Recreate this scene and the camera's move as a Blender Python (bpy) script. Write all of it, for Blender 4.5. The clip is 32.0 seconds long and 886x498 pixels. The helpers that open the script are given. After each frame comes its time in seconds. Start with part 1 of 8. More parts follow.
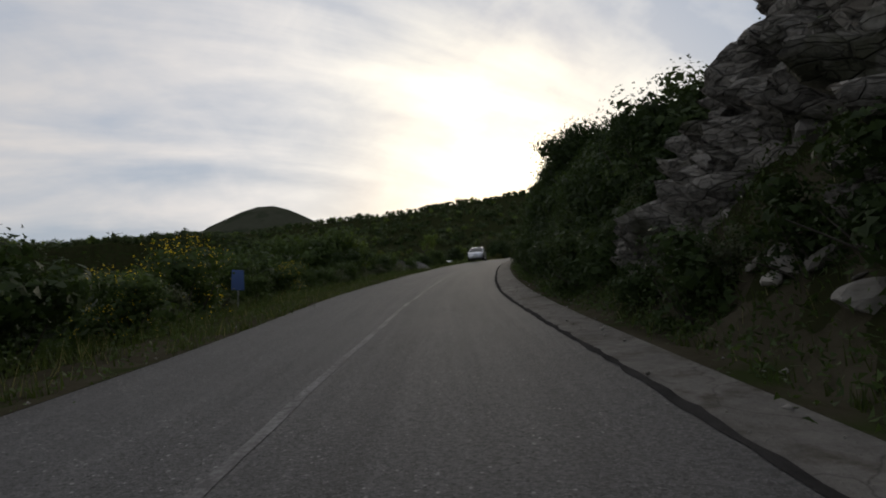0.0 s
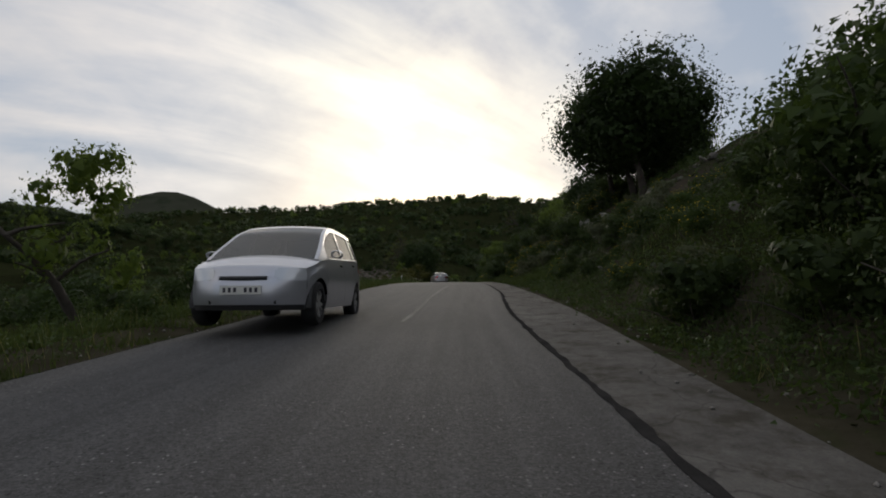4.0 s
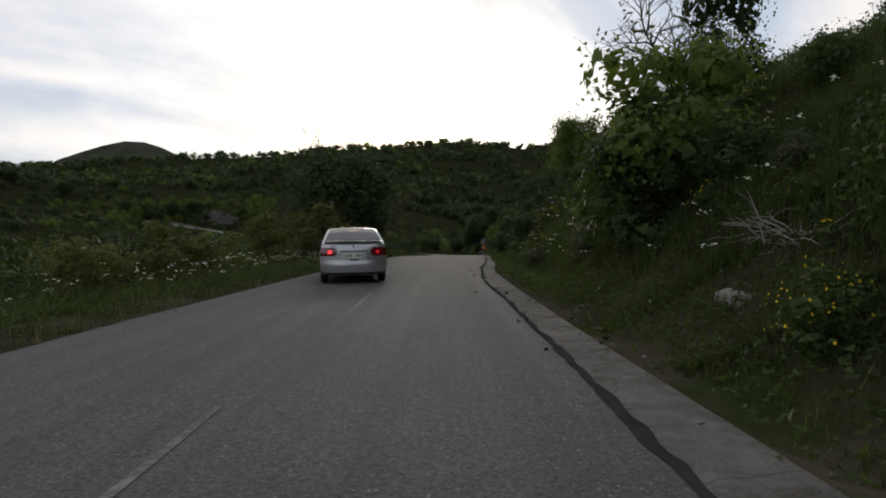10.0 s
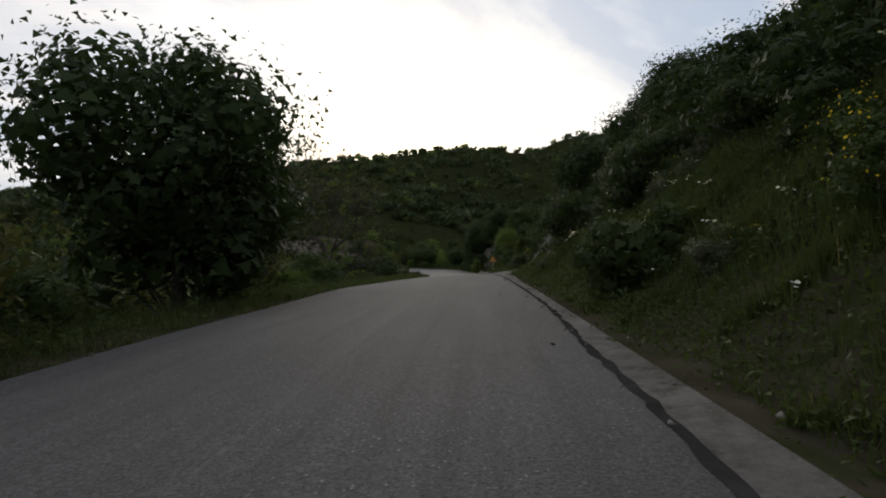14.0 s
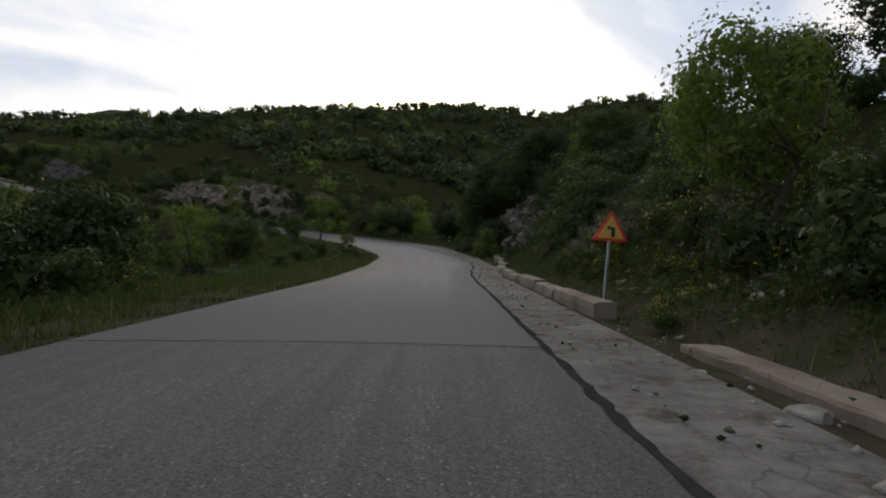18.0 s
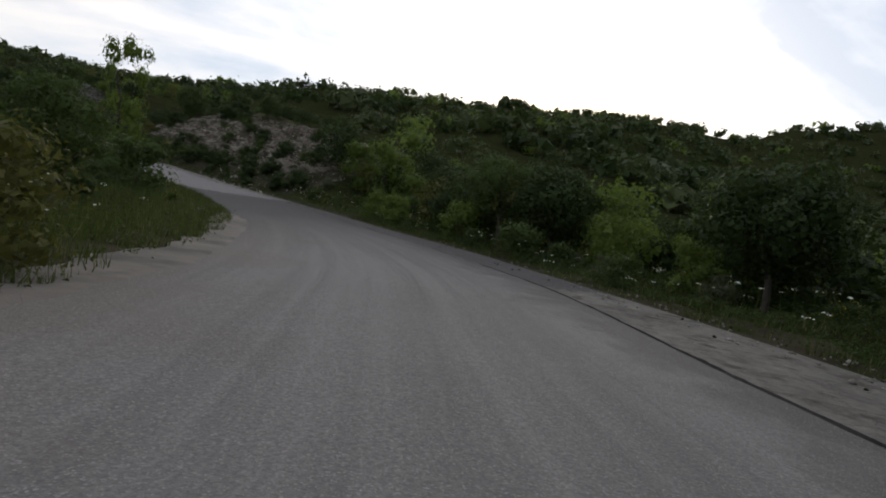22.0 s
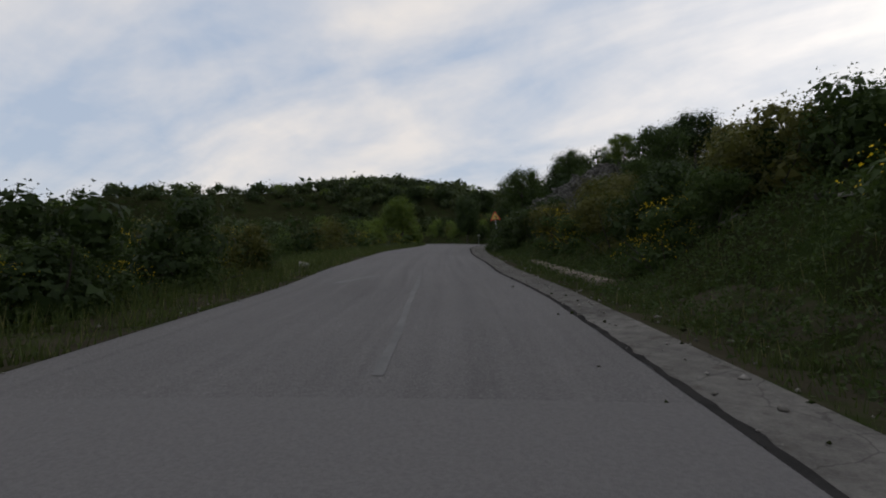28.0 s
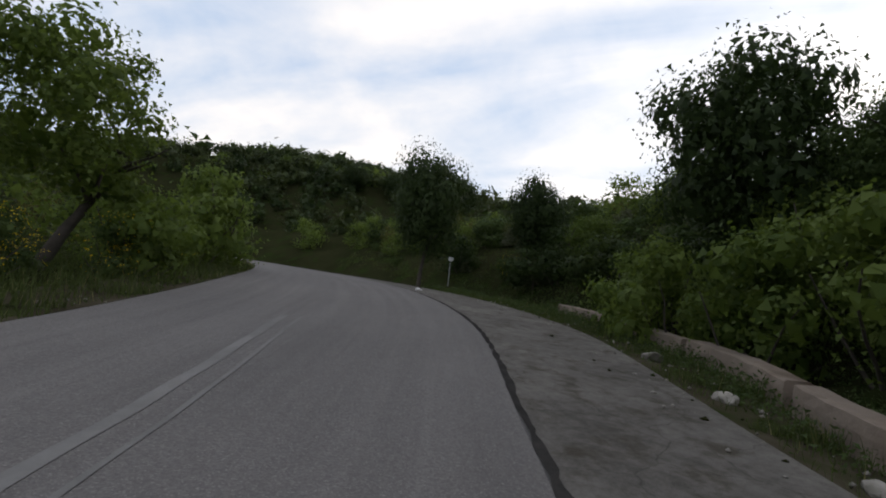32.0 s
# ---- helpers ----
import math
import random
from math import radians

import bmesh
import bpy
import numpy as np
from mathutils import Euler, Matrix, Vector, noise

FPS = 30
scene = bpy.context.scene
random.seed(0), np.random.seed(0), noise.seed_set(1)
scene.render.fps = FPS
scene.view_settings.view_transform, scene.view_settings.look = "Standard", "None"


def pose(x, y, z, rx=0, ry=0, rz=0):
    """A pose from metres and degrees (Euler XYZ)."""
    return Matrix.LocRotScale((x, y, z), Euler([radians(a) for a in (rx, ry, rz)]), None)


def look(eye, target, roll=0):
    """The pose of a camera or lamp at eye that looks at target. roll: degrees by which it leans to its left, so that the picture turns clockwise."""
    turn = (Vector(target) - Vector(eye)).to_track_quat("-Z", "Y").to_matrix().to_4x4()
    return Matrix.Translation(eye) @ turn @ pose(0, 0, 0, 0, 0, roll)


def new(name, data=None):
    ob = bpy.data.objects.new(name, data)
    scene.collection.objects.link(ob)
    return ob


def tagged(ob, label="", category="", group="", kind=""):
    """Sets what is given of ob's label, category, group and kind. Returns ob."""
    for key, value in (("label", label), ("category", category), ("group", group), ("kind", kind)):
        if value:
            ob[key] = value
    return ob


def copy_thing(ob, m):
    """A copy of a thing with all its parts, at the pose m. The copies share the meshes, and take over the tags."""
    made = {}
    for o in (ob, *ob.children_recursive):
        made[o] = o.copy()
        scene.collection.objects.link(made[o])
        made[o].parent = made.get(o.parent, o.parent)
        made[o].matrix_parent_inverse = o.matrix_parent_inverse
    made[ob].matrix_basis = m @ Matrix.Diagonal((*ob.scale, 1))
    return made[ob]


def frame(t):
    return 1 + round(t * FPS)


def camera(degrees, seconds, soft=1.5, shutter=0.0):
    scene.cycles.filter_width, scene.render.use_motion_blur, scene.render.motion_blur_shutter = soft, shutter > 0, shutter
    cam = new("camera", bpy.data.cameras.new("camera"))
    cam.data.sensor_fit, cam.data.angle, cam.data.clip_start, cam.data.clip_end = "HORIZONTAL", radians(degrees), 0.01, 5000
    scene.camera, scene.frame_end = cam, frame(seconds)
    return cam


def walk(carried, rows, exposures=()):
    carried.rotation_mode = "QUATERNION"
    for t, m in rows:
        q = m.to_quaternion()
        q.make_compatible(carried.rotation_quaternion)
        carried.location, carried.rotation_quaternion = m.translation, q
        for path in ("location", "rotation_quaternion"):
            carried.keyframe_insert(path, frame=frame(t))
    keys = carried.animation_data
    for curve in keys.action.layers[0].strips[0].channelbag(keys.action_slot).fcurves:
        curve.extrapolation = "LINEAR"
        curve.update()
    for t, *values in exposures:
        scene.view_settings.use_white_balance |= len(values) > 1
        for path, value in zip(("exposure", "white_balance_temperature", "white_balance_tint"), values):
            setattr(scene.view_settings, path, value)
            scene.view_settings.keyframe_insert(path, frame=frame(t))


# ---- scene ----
cam = camera(80.6, 32.0, soft=1.9)
PATH = [
    (0.0, 2.930, -53.840, -2.391, 93.18, 4.24, 9.50),
    (0.5, 2.032, -47.908, -2.126, 92.17, 4.91, 8.13),
    (1.0, 1.292, -41.954, -1.860, 92.34, 4.40, 6.40),
    (1.5, 0.727, -35.980, -1.594, 92.41, 3.48, 4.75),
    (2.0, 0.319, -29.994, -1.329, 92.60, 2.95, 3.32),
    (2.5, 0.055, -24.000, -1.063, 93.50, 1.51, 1.95),
    (4.5, 0.000, 0.000, 0.000, 93.60, -0.00, 0.00),
    (5.0, 0.174, 6.259, 0.278, 93.20, -0.89, -0.26),
    (5.5, 0.232, 12.348, 0.486, 92.10, -0.99, -0.16),
    (6.0, 0.348, 18.035, 0.612, 91.40, -1.21, 0.12),
    (6.5, 0.406, 23.495, 0.665, 90.10, -0.04, 0.70),
    (7.0, 0.464, 28.375, 0.681, 89.50, 2.44, 0.96),
    (7.5, 0.638, 32.442, 0.704, 88.80, 2.81, -0.12),
    (8.0, 0.812, 35.698, 0.677, 88.10, 0.21, -1.79),
    (8.5, 0.870, 38.024, 0.649, 87.40, -0.40, -1.53),
    (9.0, 0.986, 39.594, 0.631, 87.40, 0.07, -1.10),
    (9.5, 1.044, 40.759, 0.588, 88.00, 0.75, -0.75),
    (10.0, 1.102, 41.805, 0.596, 88.50, 0.59, -1.47),
    (10.5, 1.218, 42.851, 0.604, 88.90, 0.28, -2.79),
    (11.0, 1.392, 44.074, 0.565, 89.09, -1.31, -4.69),
    (11.5, 1.508, 45.759, 0.554, 89.40, -4.20, -4.87),
    (12.0, 1.508, 48.086, 0.526, 89.71, -3.96, -2.35),
    (12.5, 1.508, 50.991, 0.535, 90.00, 0.46, 0.63),
    (13.0, 1.624, 54.309, 0.453, 90.21, 4.22, 1.47),
    (13.5, 1.914, 57.912, 0.447, 90.11, 4.42, -0.22),
    (15.5, 3.455, 75.445, 0.194, 88.44, -0.17, -4.22),
    (16.0, 3.968, 80.824, 0.047, 88.64, 1.15, -3.56),
    (16.5, 4.383, 86.442, -0.106, 88.14, -0.24, -3.32),
    (17.0, 4.815, 92.286, -0.381, 87.83, -0.03, -2.72),
    (17.5, 5.149, 98.370, -0.548, 87.23, -0.11, -2.12),
    (18.0, 5.246, 104.351, -0.941, 86.53, -0.90, -1.60),
    (18.5, 5.457, 110.323, -1.335, 86.23, -0.07, -0.82),
    (19.0, 5.563, 116.418, -1.732, 85.43, 0.64, -0.14),
    (19.5, 5.651, 122.284, -2.123, 85.43, 0.16, 0.57),
    (20.0, 5.501, 128.059, -2.281, 85.53, -0.51, 1.39),
    (20.5, 5.317, 133.369, -2.657, 85.23, -4.08, 2.49),
    (21.0, 4.756, 138.251, -2.791, 86.21, -8.94, 4.32),
    (21.5, 3.956, 143.040, -2.808, 86.81, -10.22, 8.56),
    (22.0, 2.795, 147.624, -2.819, 87.34, -8.88, 13.62),
    (22.5, 1.150, 151.898, -2.823, 88.28, -8.26, 18.30),
    (23.0, -0.741, 155.963, -2.706, 89.01, -9.14, 22.92),
    (23.5, -2.878, 159.813, -2.698, 90.56, -11.62, 27.88),
    (24.0, -5.500, 163.356, -2.568, 91.74, -13.75, 34.61),
    (24.5, -8.598, 166.706, -2.317, 91.66, -13.40, 41.78),
    (25.0, -12.285, 169.869, -2.062, 92.09, -10.47, 48.09),
    (25.5, -16.326, 172.940, -1.920, 93.41, -8.27, 53.43),
    (26.0, -20.621, 175.691, -1.539, 93.91, -5.80, 57.78),
    (26.5, -24.942, 178.100, -1.033, 94.38, -3.76, 60.74),
    (28.5, -43.136, 187.281, 1.185, 95.55, 0.83, 67.84),
    (29.0, -48.385, 189.662, 1.850, 96.05, 0.90, 68.15),
    (29.5, -53.417, 191.994, 2.529, 96.76, 1.44, 68.81),
    (30.0, -58.541, 194.365, 3.290, 97.32, 7.25, 70.08),
    (30.5, -62.946, 196.518, 3.942, 97.48, 7.51, 67.39),
    (31.0, -67.130, 198.737, 4.574, 96.90, 3.45, 64.68),
    (31.5, -71.221, 200.996, 5.197, 96.86, 0.48, 63.19),
    (32.0, -75.157, 203.075, 5.766, 96.88, -6.81, 61.69),
]
walk(cam, [(r[0], pose(*r[1:])) for r in PATH],
     exposures=[(0.0, 0.05), (5.0, 0.05), (7.0, 0.18), (9.0, 0.48), (13.0, 0.38), (17.0, 0.58), (18.0, 0.58), (20.0, 0.7), (21.0, 0.86), (22.0, 0.72), (25.0, 0.48), (29.0, 0.38), (30.0, 0.4), (31.0, 0.55), (32.0, 0.85)])

# ---------------------------------------------------------------- world and sun
SUN_AZ, SUN_EL = 2.0, 13.0      # degrees: to the left of +y, and up
sun_dir = Vector((-math.sin(radians(SUN_AZ)) * math.cos(radians(SUN_EL)),
                  math.cos(radians(SUN_AZ)) * math.cos(radians(SUN_EL)), math.sin(radians(SUN_EL))))


class Nodes:
    """Short hand for building a node tree."""

    def __init__(self, tree):
        self.tree = tree
        tree.nodes.clear()

    def add(self, kind, props=None, **inputs):
        n = self.tree.nodes.new(kind)
        for k, v in (props or {}).items():
            setattr(n, k, v)
        for k, v in inputs.items():
            self.set(n, k.replace("_", " "), v)
        return n

    def set(self, n, key, v):
        sock = n.inputs[int(key[1:])] if key[0] == "i" and key[1:].isdigit() else n.inputs[key]
        if isinstance(v, bpy.types.NodeSocket):
            self.tree.links.new(v, sock)
        elif isinstance(v, bpy.types.Node):
            self.tree.links.new(v.outputs[0], sock)
        else:
            sock.default_value = v

    def math(self, op, a, b=0.0, c=0.0, clamp=False):
        return self.add("ShaderNodeMath", {"operation": op, "use_clamp": clamp}, i0=a, i1=b, i2=c).outputs[0]

    def vec(self, op, a, b=(0, 0, 0)):
        n = self.add("ShaderNodeVectorMath", {"operation": op}, i0=a, i1=b)
        return n.outputs["Value"] if op == "DOT_PRODUCT" else n.outputs[0]

    def noise(self, coord, scale, detail=3.0, rough=0.55, distortion=0.0):
        n = self.add("ShaderNodeTexNoise", None, Vector=coord, Scale=scale, Detail=detail, Roughness=rough, Distortion=distortion)
        return n.outputs[0]

    def ramp(self, fac, stops):
        n = self.add("ShaderNodeValToRGB", None, Fac=fac)
        el = n.color_ramp.elements
        while len(el) < len(stops):
            el.new(0.5)
        for e, (p, c) in zip(el, stops):
            e.position = p
            e.color = (c, c, c, 1) if isinstance(c, (int, float)) else (*c, 1)
        return n.outputs[0]

    def mix(self, fac, a, b, blend="MIX"):
        n = self.add("ShaderNodeMix", {"data_type": "RGBA", "blend_type": blend})
        self.set(n, "i0", fac)
        for i, v in ((6, a), (7, b)):
            self.set(n, "i%d" % i, (*v, 1) if isinstance(v, tuple) and len(v) == 3 else v)
        return n.outputs[2]


world = bpy.data.worlds.new("world")
scene.world = world
world.use_nodes = True
N = Nodes(world.node_tree)
sky = N.add("ShaderNodeTexSky", {"sky_type": "NISHITA", "sun_disc": False, "sun_elevation": radians(SUN_EL),
                                 "sun_rotation": radians(-SUN_AZ), "air_density": 1.2, "dust_density": 2.5, "ozone_density": 1.5})
way = N.add("ShaderNodeTexCoord").outputs["Generated"]
sep = N.add("ShaderNodeSeparateXYZ", None, Vector=way)
up = N.math("MAXIMUM", sep.outputs[2], 0.0)
lift = N.math("ADD", up, 0.34)
flat = N.add("ShaderNodeCombineXYZ", None, X=N.math("DIVIDE", sep.outputs[0], lift), Y=N.math("DIVIDE", sep.outputs[1], lift), Z=0.0).outputs[0]
turned = N.add("ShaderNodeMapping", None, Vector=flat, Rotation=(0, 0, radians(-38))).outputs[0]
streak = N.add("ShaderNodeMapping", None, Vector=turned, Scale=(0.55, 1.6, 1.0)).outputs[0]
veil = N.noise(streak, 1.45, 6.0, 0.5, 0.5)
puff = N.noise(flat, 3.6, 5.0, 0.6, 0.3)
cover = N.math("ADD", N.math("MULTIPLY", veil, 0.78), N.math("MULTIPLY", puff, 0.22))
cloud_amount = N.ramp(cover, [(0.4, 0.03), (0.49, 0.45), (0.6, 1.0)])
near_sun = N.math("MAXIMUM", N.vec("DOT_PRODUCT", N.vec("NORMALIZE", way), tuple(sun_dir)), 0.0)
glow_wide = N.math("POWER", near_sun, 5.0)
glow_mid = N.math("POWER", near_sun, 22.0)
glow_near = N.math("POWER", near_sun, 110.0)
cloud_light = N.math("ADD", N.math("ADD", 0.6, N.math("MULTIPLY", glow_wide, 0.36)),
                     N.math("ADD", N.math("MULTIPLY", glow_mid, 0.42), N.math("MULTIPLY", glow_near, 0.7)))
cloud_tint = N.mix(glow_mid, (1.02, 0.97, 0.94), (1.1, 1.0, 0.74))
cloud = N.mix(1.0, cloud_tint, N.add("ShaderNodeCombineColor", None, Red=cloud_light, Green=cloud_light, Blue=cloud_light).outputs[0], "MULTIPLY")
# thin high cloud brightens the blue behind it as well
blue = N.mix(1.0, sky.outputs[0], (0.1, 0.1, 0.1), "MULTIPLY")
blue = N.mix(0.8, blue, (0.36, 0.425, 0.54))
final = N.mix(cloud_amount, blue, cloud)
world.node_tree.links.new(N.add("ShaderNodeBackground", None, Color=final, Strength=1.0).outputs[0],
                          N.add("ShaderNodeOutputWorld").inputs[0])

lamp = bpy.data.lights.new("sun", "SUN")
lamp.energy, lamp.angle, lamp.color = 0.7, radians(14), (1.0, 0.9, 0.76)
sun = new("sun", lamp)
sun.matrix_world = look((0, 0, 60), Vector((0, 0, 60)) - sun_dir)
tagged(sun, "low evening sun behind thin cloud", "sun", kind="structure")

# ---------------------------------------------------------------- materials


def material(name):
    m = bpy.data.materials.new(name)
    m.use_nodes = True
    return m, Nodes(m.node_tree)


def finish(n, m, shader):
    n.tree.links.new(shader.outputs[0], n.add("ShaderNodeOutputMaterial").inputs[0])
    return m


def ground_coord(n):
    return n.add("ShaderNodeNewGeometry").outputs["Position"]


def surface(name, dark, light, scale=3.0, fine=40.0, rough=0.9, bump=0.3, bump_scale=30.0, metallic=0.0, patch=None, random=0.0, spec=0.3):
    """A matte surface with variation at two scales, in metres."""
    m, n = material(name)
    at = ground_coord(n)
    big = n.ramp(n.noise(at, scale, 4.0, 0.6), [(0.3, 0.0), (0.7, 1.0)])
    small = n.noise(at, fine, 3.0, 0.6)
    f = n.math("ADD", n.math("MULTIPLY", big, 0.6), n.math("MULTIPLY", small, 0.4))
    col = n.mix(f, dark, light)
    if patch:
        col = n.mix(n.ramp(n.noise(at, patch[1], 3.0, 0.5), [(0.52, 0.0), (0.66, 1.0)]), col, patch[0])
    if random:
        r = n.add("ShaderNodeObjectInfo").outputs["Random"]
        v = n.math("ADD", 1.0 - random, n.math("MULTIPLY", r, 2 * random))
        col = n.mix(1.0, col, n.add("ShaderNodeCombineColor", None, Red=v, Green=v, Blue=v).outputs[0], "MULTIPLY")
    b = n.add("ShaderNodeBump", None, Strength=bump, Distance=0.02, Height=n.noise(at, bump_scale, 4.0, 0.6))
    p = n.add("ShaderNodeBsdfPrincipled", None, Base_Color=col, Roughness=rough, Metallic=metallic, Normal=b)
    n.set(p, "Specular IOR Level", spec)
    return finish(n, m, p)


def verge_material(name, dark, light):
    """Rough concrete with dirt, stains and cracks."""
    m, n = material(name)
    at = ground_coord(n)
    big = n.noise(at, 0.9, 5.0, 0.65)
    mid = n.noise(at, 6.5, 5.0, 0.7)
    fine = n.noise(at, 48.0, 3.0, 0.7)
    f = n.math("ADD", n.math("ADD", n.math("MULTIPLY", big, 0.4), n.math("MULTIPLY", mid, 0.4)), n.math("MULTIPLY", fine, 0.2))
    col = n.mix(n.ramp(f, [(0.38, 0.0), (0.62, 1.0)]), dark, light)
    warp = n.add("ShaderNodeTexNoise", None, Vector=at, Scale=2.2, Detail=4.0)
    moved = n.add("ShaderNodeMixRGB", {"blend_type": "ADD"}, Fac=0.35, Color1=at, Color2=warp.outputs[1]).outputs[0]
    crack = n.add("ShaderNodeTexVoronoi", {"feature": "DISTANCE_TO_EDGE"}, Vector=moved, Scale=0.9).outputs[0]
    col = n.mix(n.ramp(crack, [(0.0, 0.5), (0.008, 0.0)]), col, tuple(c * 0.3 for c in dark))
    dirt = n.ramp(n.noise(at, 2.3, 5.0, 0.7), [(0.52, 0.0), (0.66, 0.85)])
    col = n.mix(dirt, col, (0.05, 0.044, 0.034))
    b = n.add("ShaderNodeBump", None, Strength=0.9, Distance=0.02, Height=n.math("ADD", n.math("MULTIPLY", mid, 0.7), fine))
    p = n.add("ShaderNodeBsdfPrincipled", None, Base_Color=col, Roughness=0.95, Normal=b)
    n.set(p, "Specular IOR Level", 0.1)
    return finish(n, m, p)


def leaf_material(name, dark, light, trans=0.35, tip=None):
    m, n = material(name)
    isle = n.add("ShaderNodeNewGeometry").outputs["Random Per Island"]
    thing = n.add("ShaderNodeObjectInfo").outputs["Random"]
    f = n.math("ADD", n.math("MULTIPLY", isle, 0.7), n.math("MULTIPLY", thing, 0.3))
    col = n.mix(f, dark, light)
    if tip:
        col = n.mix(n.ramp(isle, [(0.93, 0.0), (0.96, 1.0)]), col, tip)
    d = n.add("ShaderNodeBsdfPrincipled", None, Base_Color=col, Roughness=0.62)
    n.set(d, "Specular IOR Level", 0.12)
    t = n.add("ShaderNodeBsdfTranslucent", None, Color=n.mix(0.5, col, (light[0] * 1.6, light[1] * 1.7, light[2] * 0.8)))
    return finish(n, m, n.add("ShaderNodeMixShader", None, i0=trans, i1=d.outputs[0], i2=t.outputs[0]))


def paint(name, colour, rough=0.3, metallic=0.0, coat=0.0, spec=0.5):
    m, n = material(name)
    at = n.add("ShaderNodeTexCoord").outputs["Object"]
    f = n.noise(at, 6.0, 3.0)
    col = n.mix(f, tuple(c * 0.93 for c in colour), tuple(min(1, c * 1.05) for c in colour))
    p = n.add("ShaderNodeBsdfPrincipled", None, Base_Color=col, Roughness=rough, Metallic=metallic)
    n.set(p, "Coat Weight", coat)
    n.set(p, "Specular IOR Level", spec)
    return finish(n, m, p)


def glowing(name, colour, strength):
    m, n = material(name)
    p = n.add("ShaderNodeBsdfPrincipled", None, Base_Color=(*colour, 1), Roughness=0.3)
    n.set(p, "Emission Color", (*colour, 1))
    n.set(p, "Emission Strength", strength)
    return finish(n, m, p)


def asphalt(name, dark, light, streak=0.5, dust=0.0, spread=0.13, fade=None, coarse=0.75):
    """Worn asphalt; streaks of wear run along the road (its own coordinates: across 0 to 1, and metres)."""
    m, n = material(name)
    at = ground_coord(n)
    uv = n.add("ShaderNodeUVMap", {"uv_map": "road"}).outputs[0]
    tracks = n.noise(n.add("ShaderNodeMapping", None, Vector=uv, Scale=(17.0, 0.06, 1.0)).outputs[0], 1.0, 5.0, 0.62, 0.4)
    scuffs = n.noise(n.add("ShaderNodeMapping", None, Vector=uv, Scale=(60.0, 0.5, 1.0)).outputs[0], 1.0, 3.0, 0.6, 0.2)
    cloudy = n.noise(at, 0.35, 4.0, 0.6)
    grit = n.noise(at, 38.0, 3.0, 0.75)
    blotch = n.noise(at, 6.0, 4.0, 0.65)
    stone = n.add("ShaderNodeTexVoronoi", None, Vector=at, Scale=110.0)
    f = n.math("ADD", n.math("ADD", n.math("MULTIPLY", tracks, streak), n.math("MULTIPLY", scuffs, 0.25 * streak)), n.math("ADD", n.math("MULTIPLY", cloudy, 0.75 - streak), n.math("MULTIPLY", blotch, 0.25 - 0.25 * streak)))
    col = n.mix(n.ramp(f, [(0.5 - spread, 0.0), (0.5 + spread, 1.0)]), dark, light)
    if dust:
        side = n.add("ShaderNodeSeparateXYZ", None, Vector=uv).outputs[0]
        left = n.math("ADD", n.math("MULTIPLY", n.math("SUBTRACT", 0.3, side), 2.2), n.math("MULTIPLY", n.math("SUBTRACT", n.noise(at, 0.8, 4.0, 0.6), 0.5), 1.6))
        col = n.mix(n.math("MULTIPLY", n.ramp(left, [(0.0, 0.0), (0.5, 1.0)]), dust), col, (0.13, 0.112, 0.094))
        right = n.math("ADD", n.math("MULTIPLY", n.math("SUBTRACT", side, 0.8), 3.0), n.math("MULTIPLY", n.math("SUBTRACT", n.noise(at, 1.1, 4.0, 0.6), 0.5), 1.6))
        col = n.mix(n.math("MULTIPLY", n.ramp(right, [(0.0, 0.0), (0.4, 1.0)]), dust), col, (0.06, 0.055, 0.05))
    col = n.mix(n.ramp(grit, [(0.38, coarse), (0.6, 0.0)]), col, tuple(c * 0.5 for c in dark))
    col = n.mix(n.ramp(stone.outputs["Color"], [(0.7, 0.0), (0.95, 0.45)]), col, tuple(c * 1.8 for c in light))
    if coarse > 0.6:        # loose chips and pits where the binder has worn away
        chip = n.add("ShaderNodeTexVoronoi", None, Vector=at, Scale=34.0)
        small = n.ramp(chip.outputs["Distance"], [(0.22, 1.0), (0.34, 0.0)])
        patchy = n.ramp(n.noise(at, 0.9, 3.0, 0.6), [(0.4, 0.25), (0.62, 1.0)])
        tone = n.add("ShaderNodeSeparateXYZ", None, Vector=chip.outputs["Color"])
        col = n.mix(n.math("MULTIPLY", n.math("MULTIPLY", n.ramp(tone.outputs[0], [(0.84, 0.0), (0.9, 0.9)]), small), patchy), col, tuple(c * 2.4 for c in light))
        col = n.mix(n.math("MULTIPLY", n.math("MULTIPLY", n.ramp(tone.outputs[1], [(0.76, 0.0), (0.84, 0.95)]), small), patchy), col, tuple(c * 0.22 for c in dark))
    if fade:        # the surface runs out into its neighbours, raggedly
        both = n.add("ShaderNodeSeparateXYZ", None, Vector=uv)
        wander = n.math("MULTIPLY", n.math("SUBTRACT", n.noise(n.add("ShaderNodeMapping", None, Vector=uv, Scale=(9.0, 0.2, 1.0)).outputs[0], 1.0, 4.0), 0.5), 5.0)
        for lo, hi, c, skew in fade:
            where = n.math("ADD", n.math("SUBTRACT", both.outputs[1], n.math("MULTIPLY", both.outputs[0], skew)), wander)
            plain = n.mix(n.ramp(grit, [(0.38, coarse), (0.6, 0.0)]), tuple(q * 1.12 for q in c), tuple(q * 0.4 for q in c))
            col = n.mix(n.add("ShaderNodeMapRange", None, Value=where, From_Min=lo, From_Max=hi).outputs[0], col, plain)
    h = n.math("ADD", n.math("MULTIPLY", stone.outputs["Distance"], 0.6), n.math("MULTIPLY", grit, 0.7))
    b = n.add("ShaderNodeBump", None, Strength=0.7, Distance=0.009, Height=h)
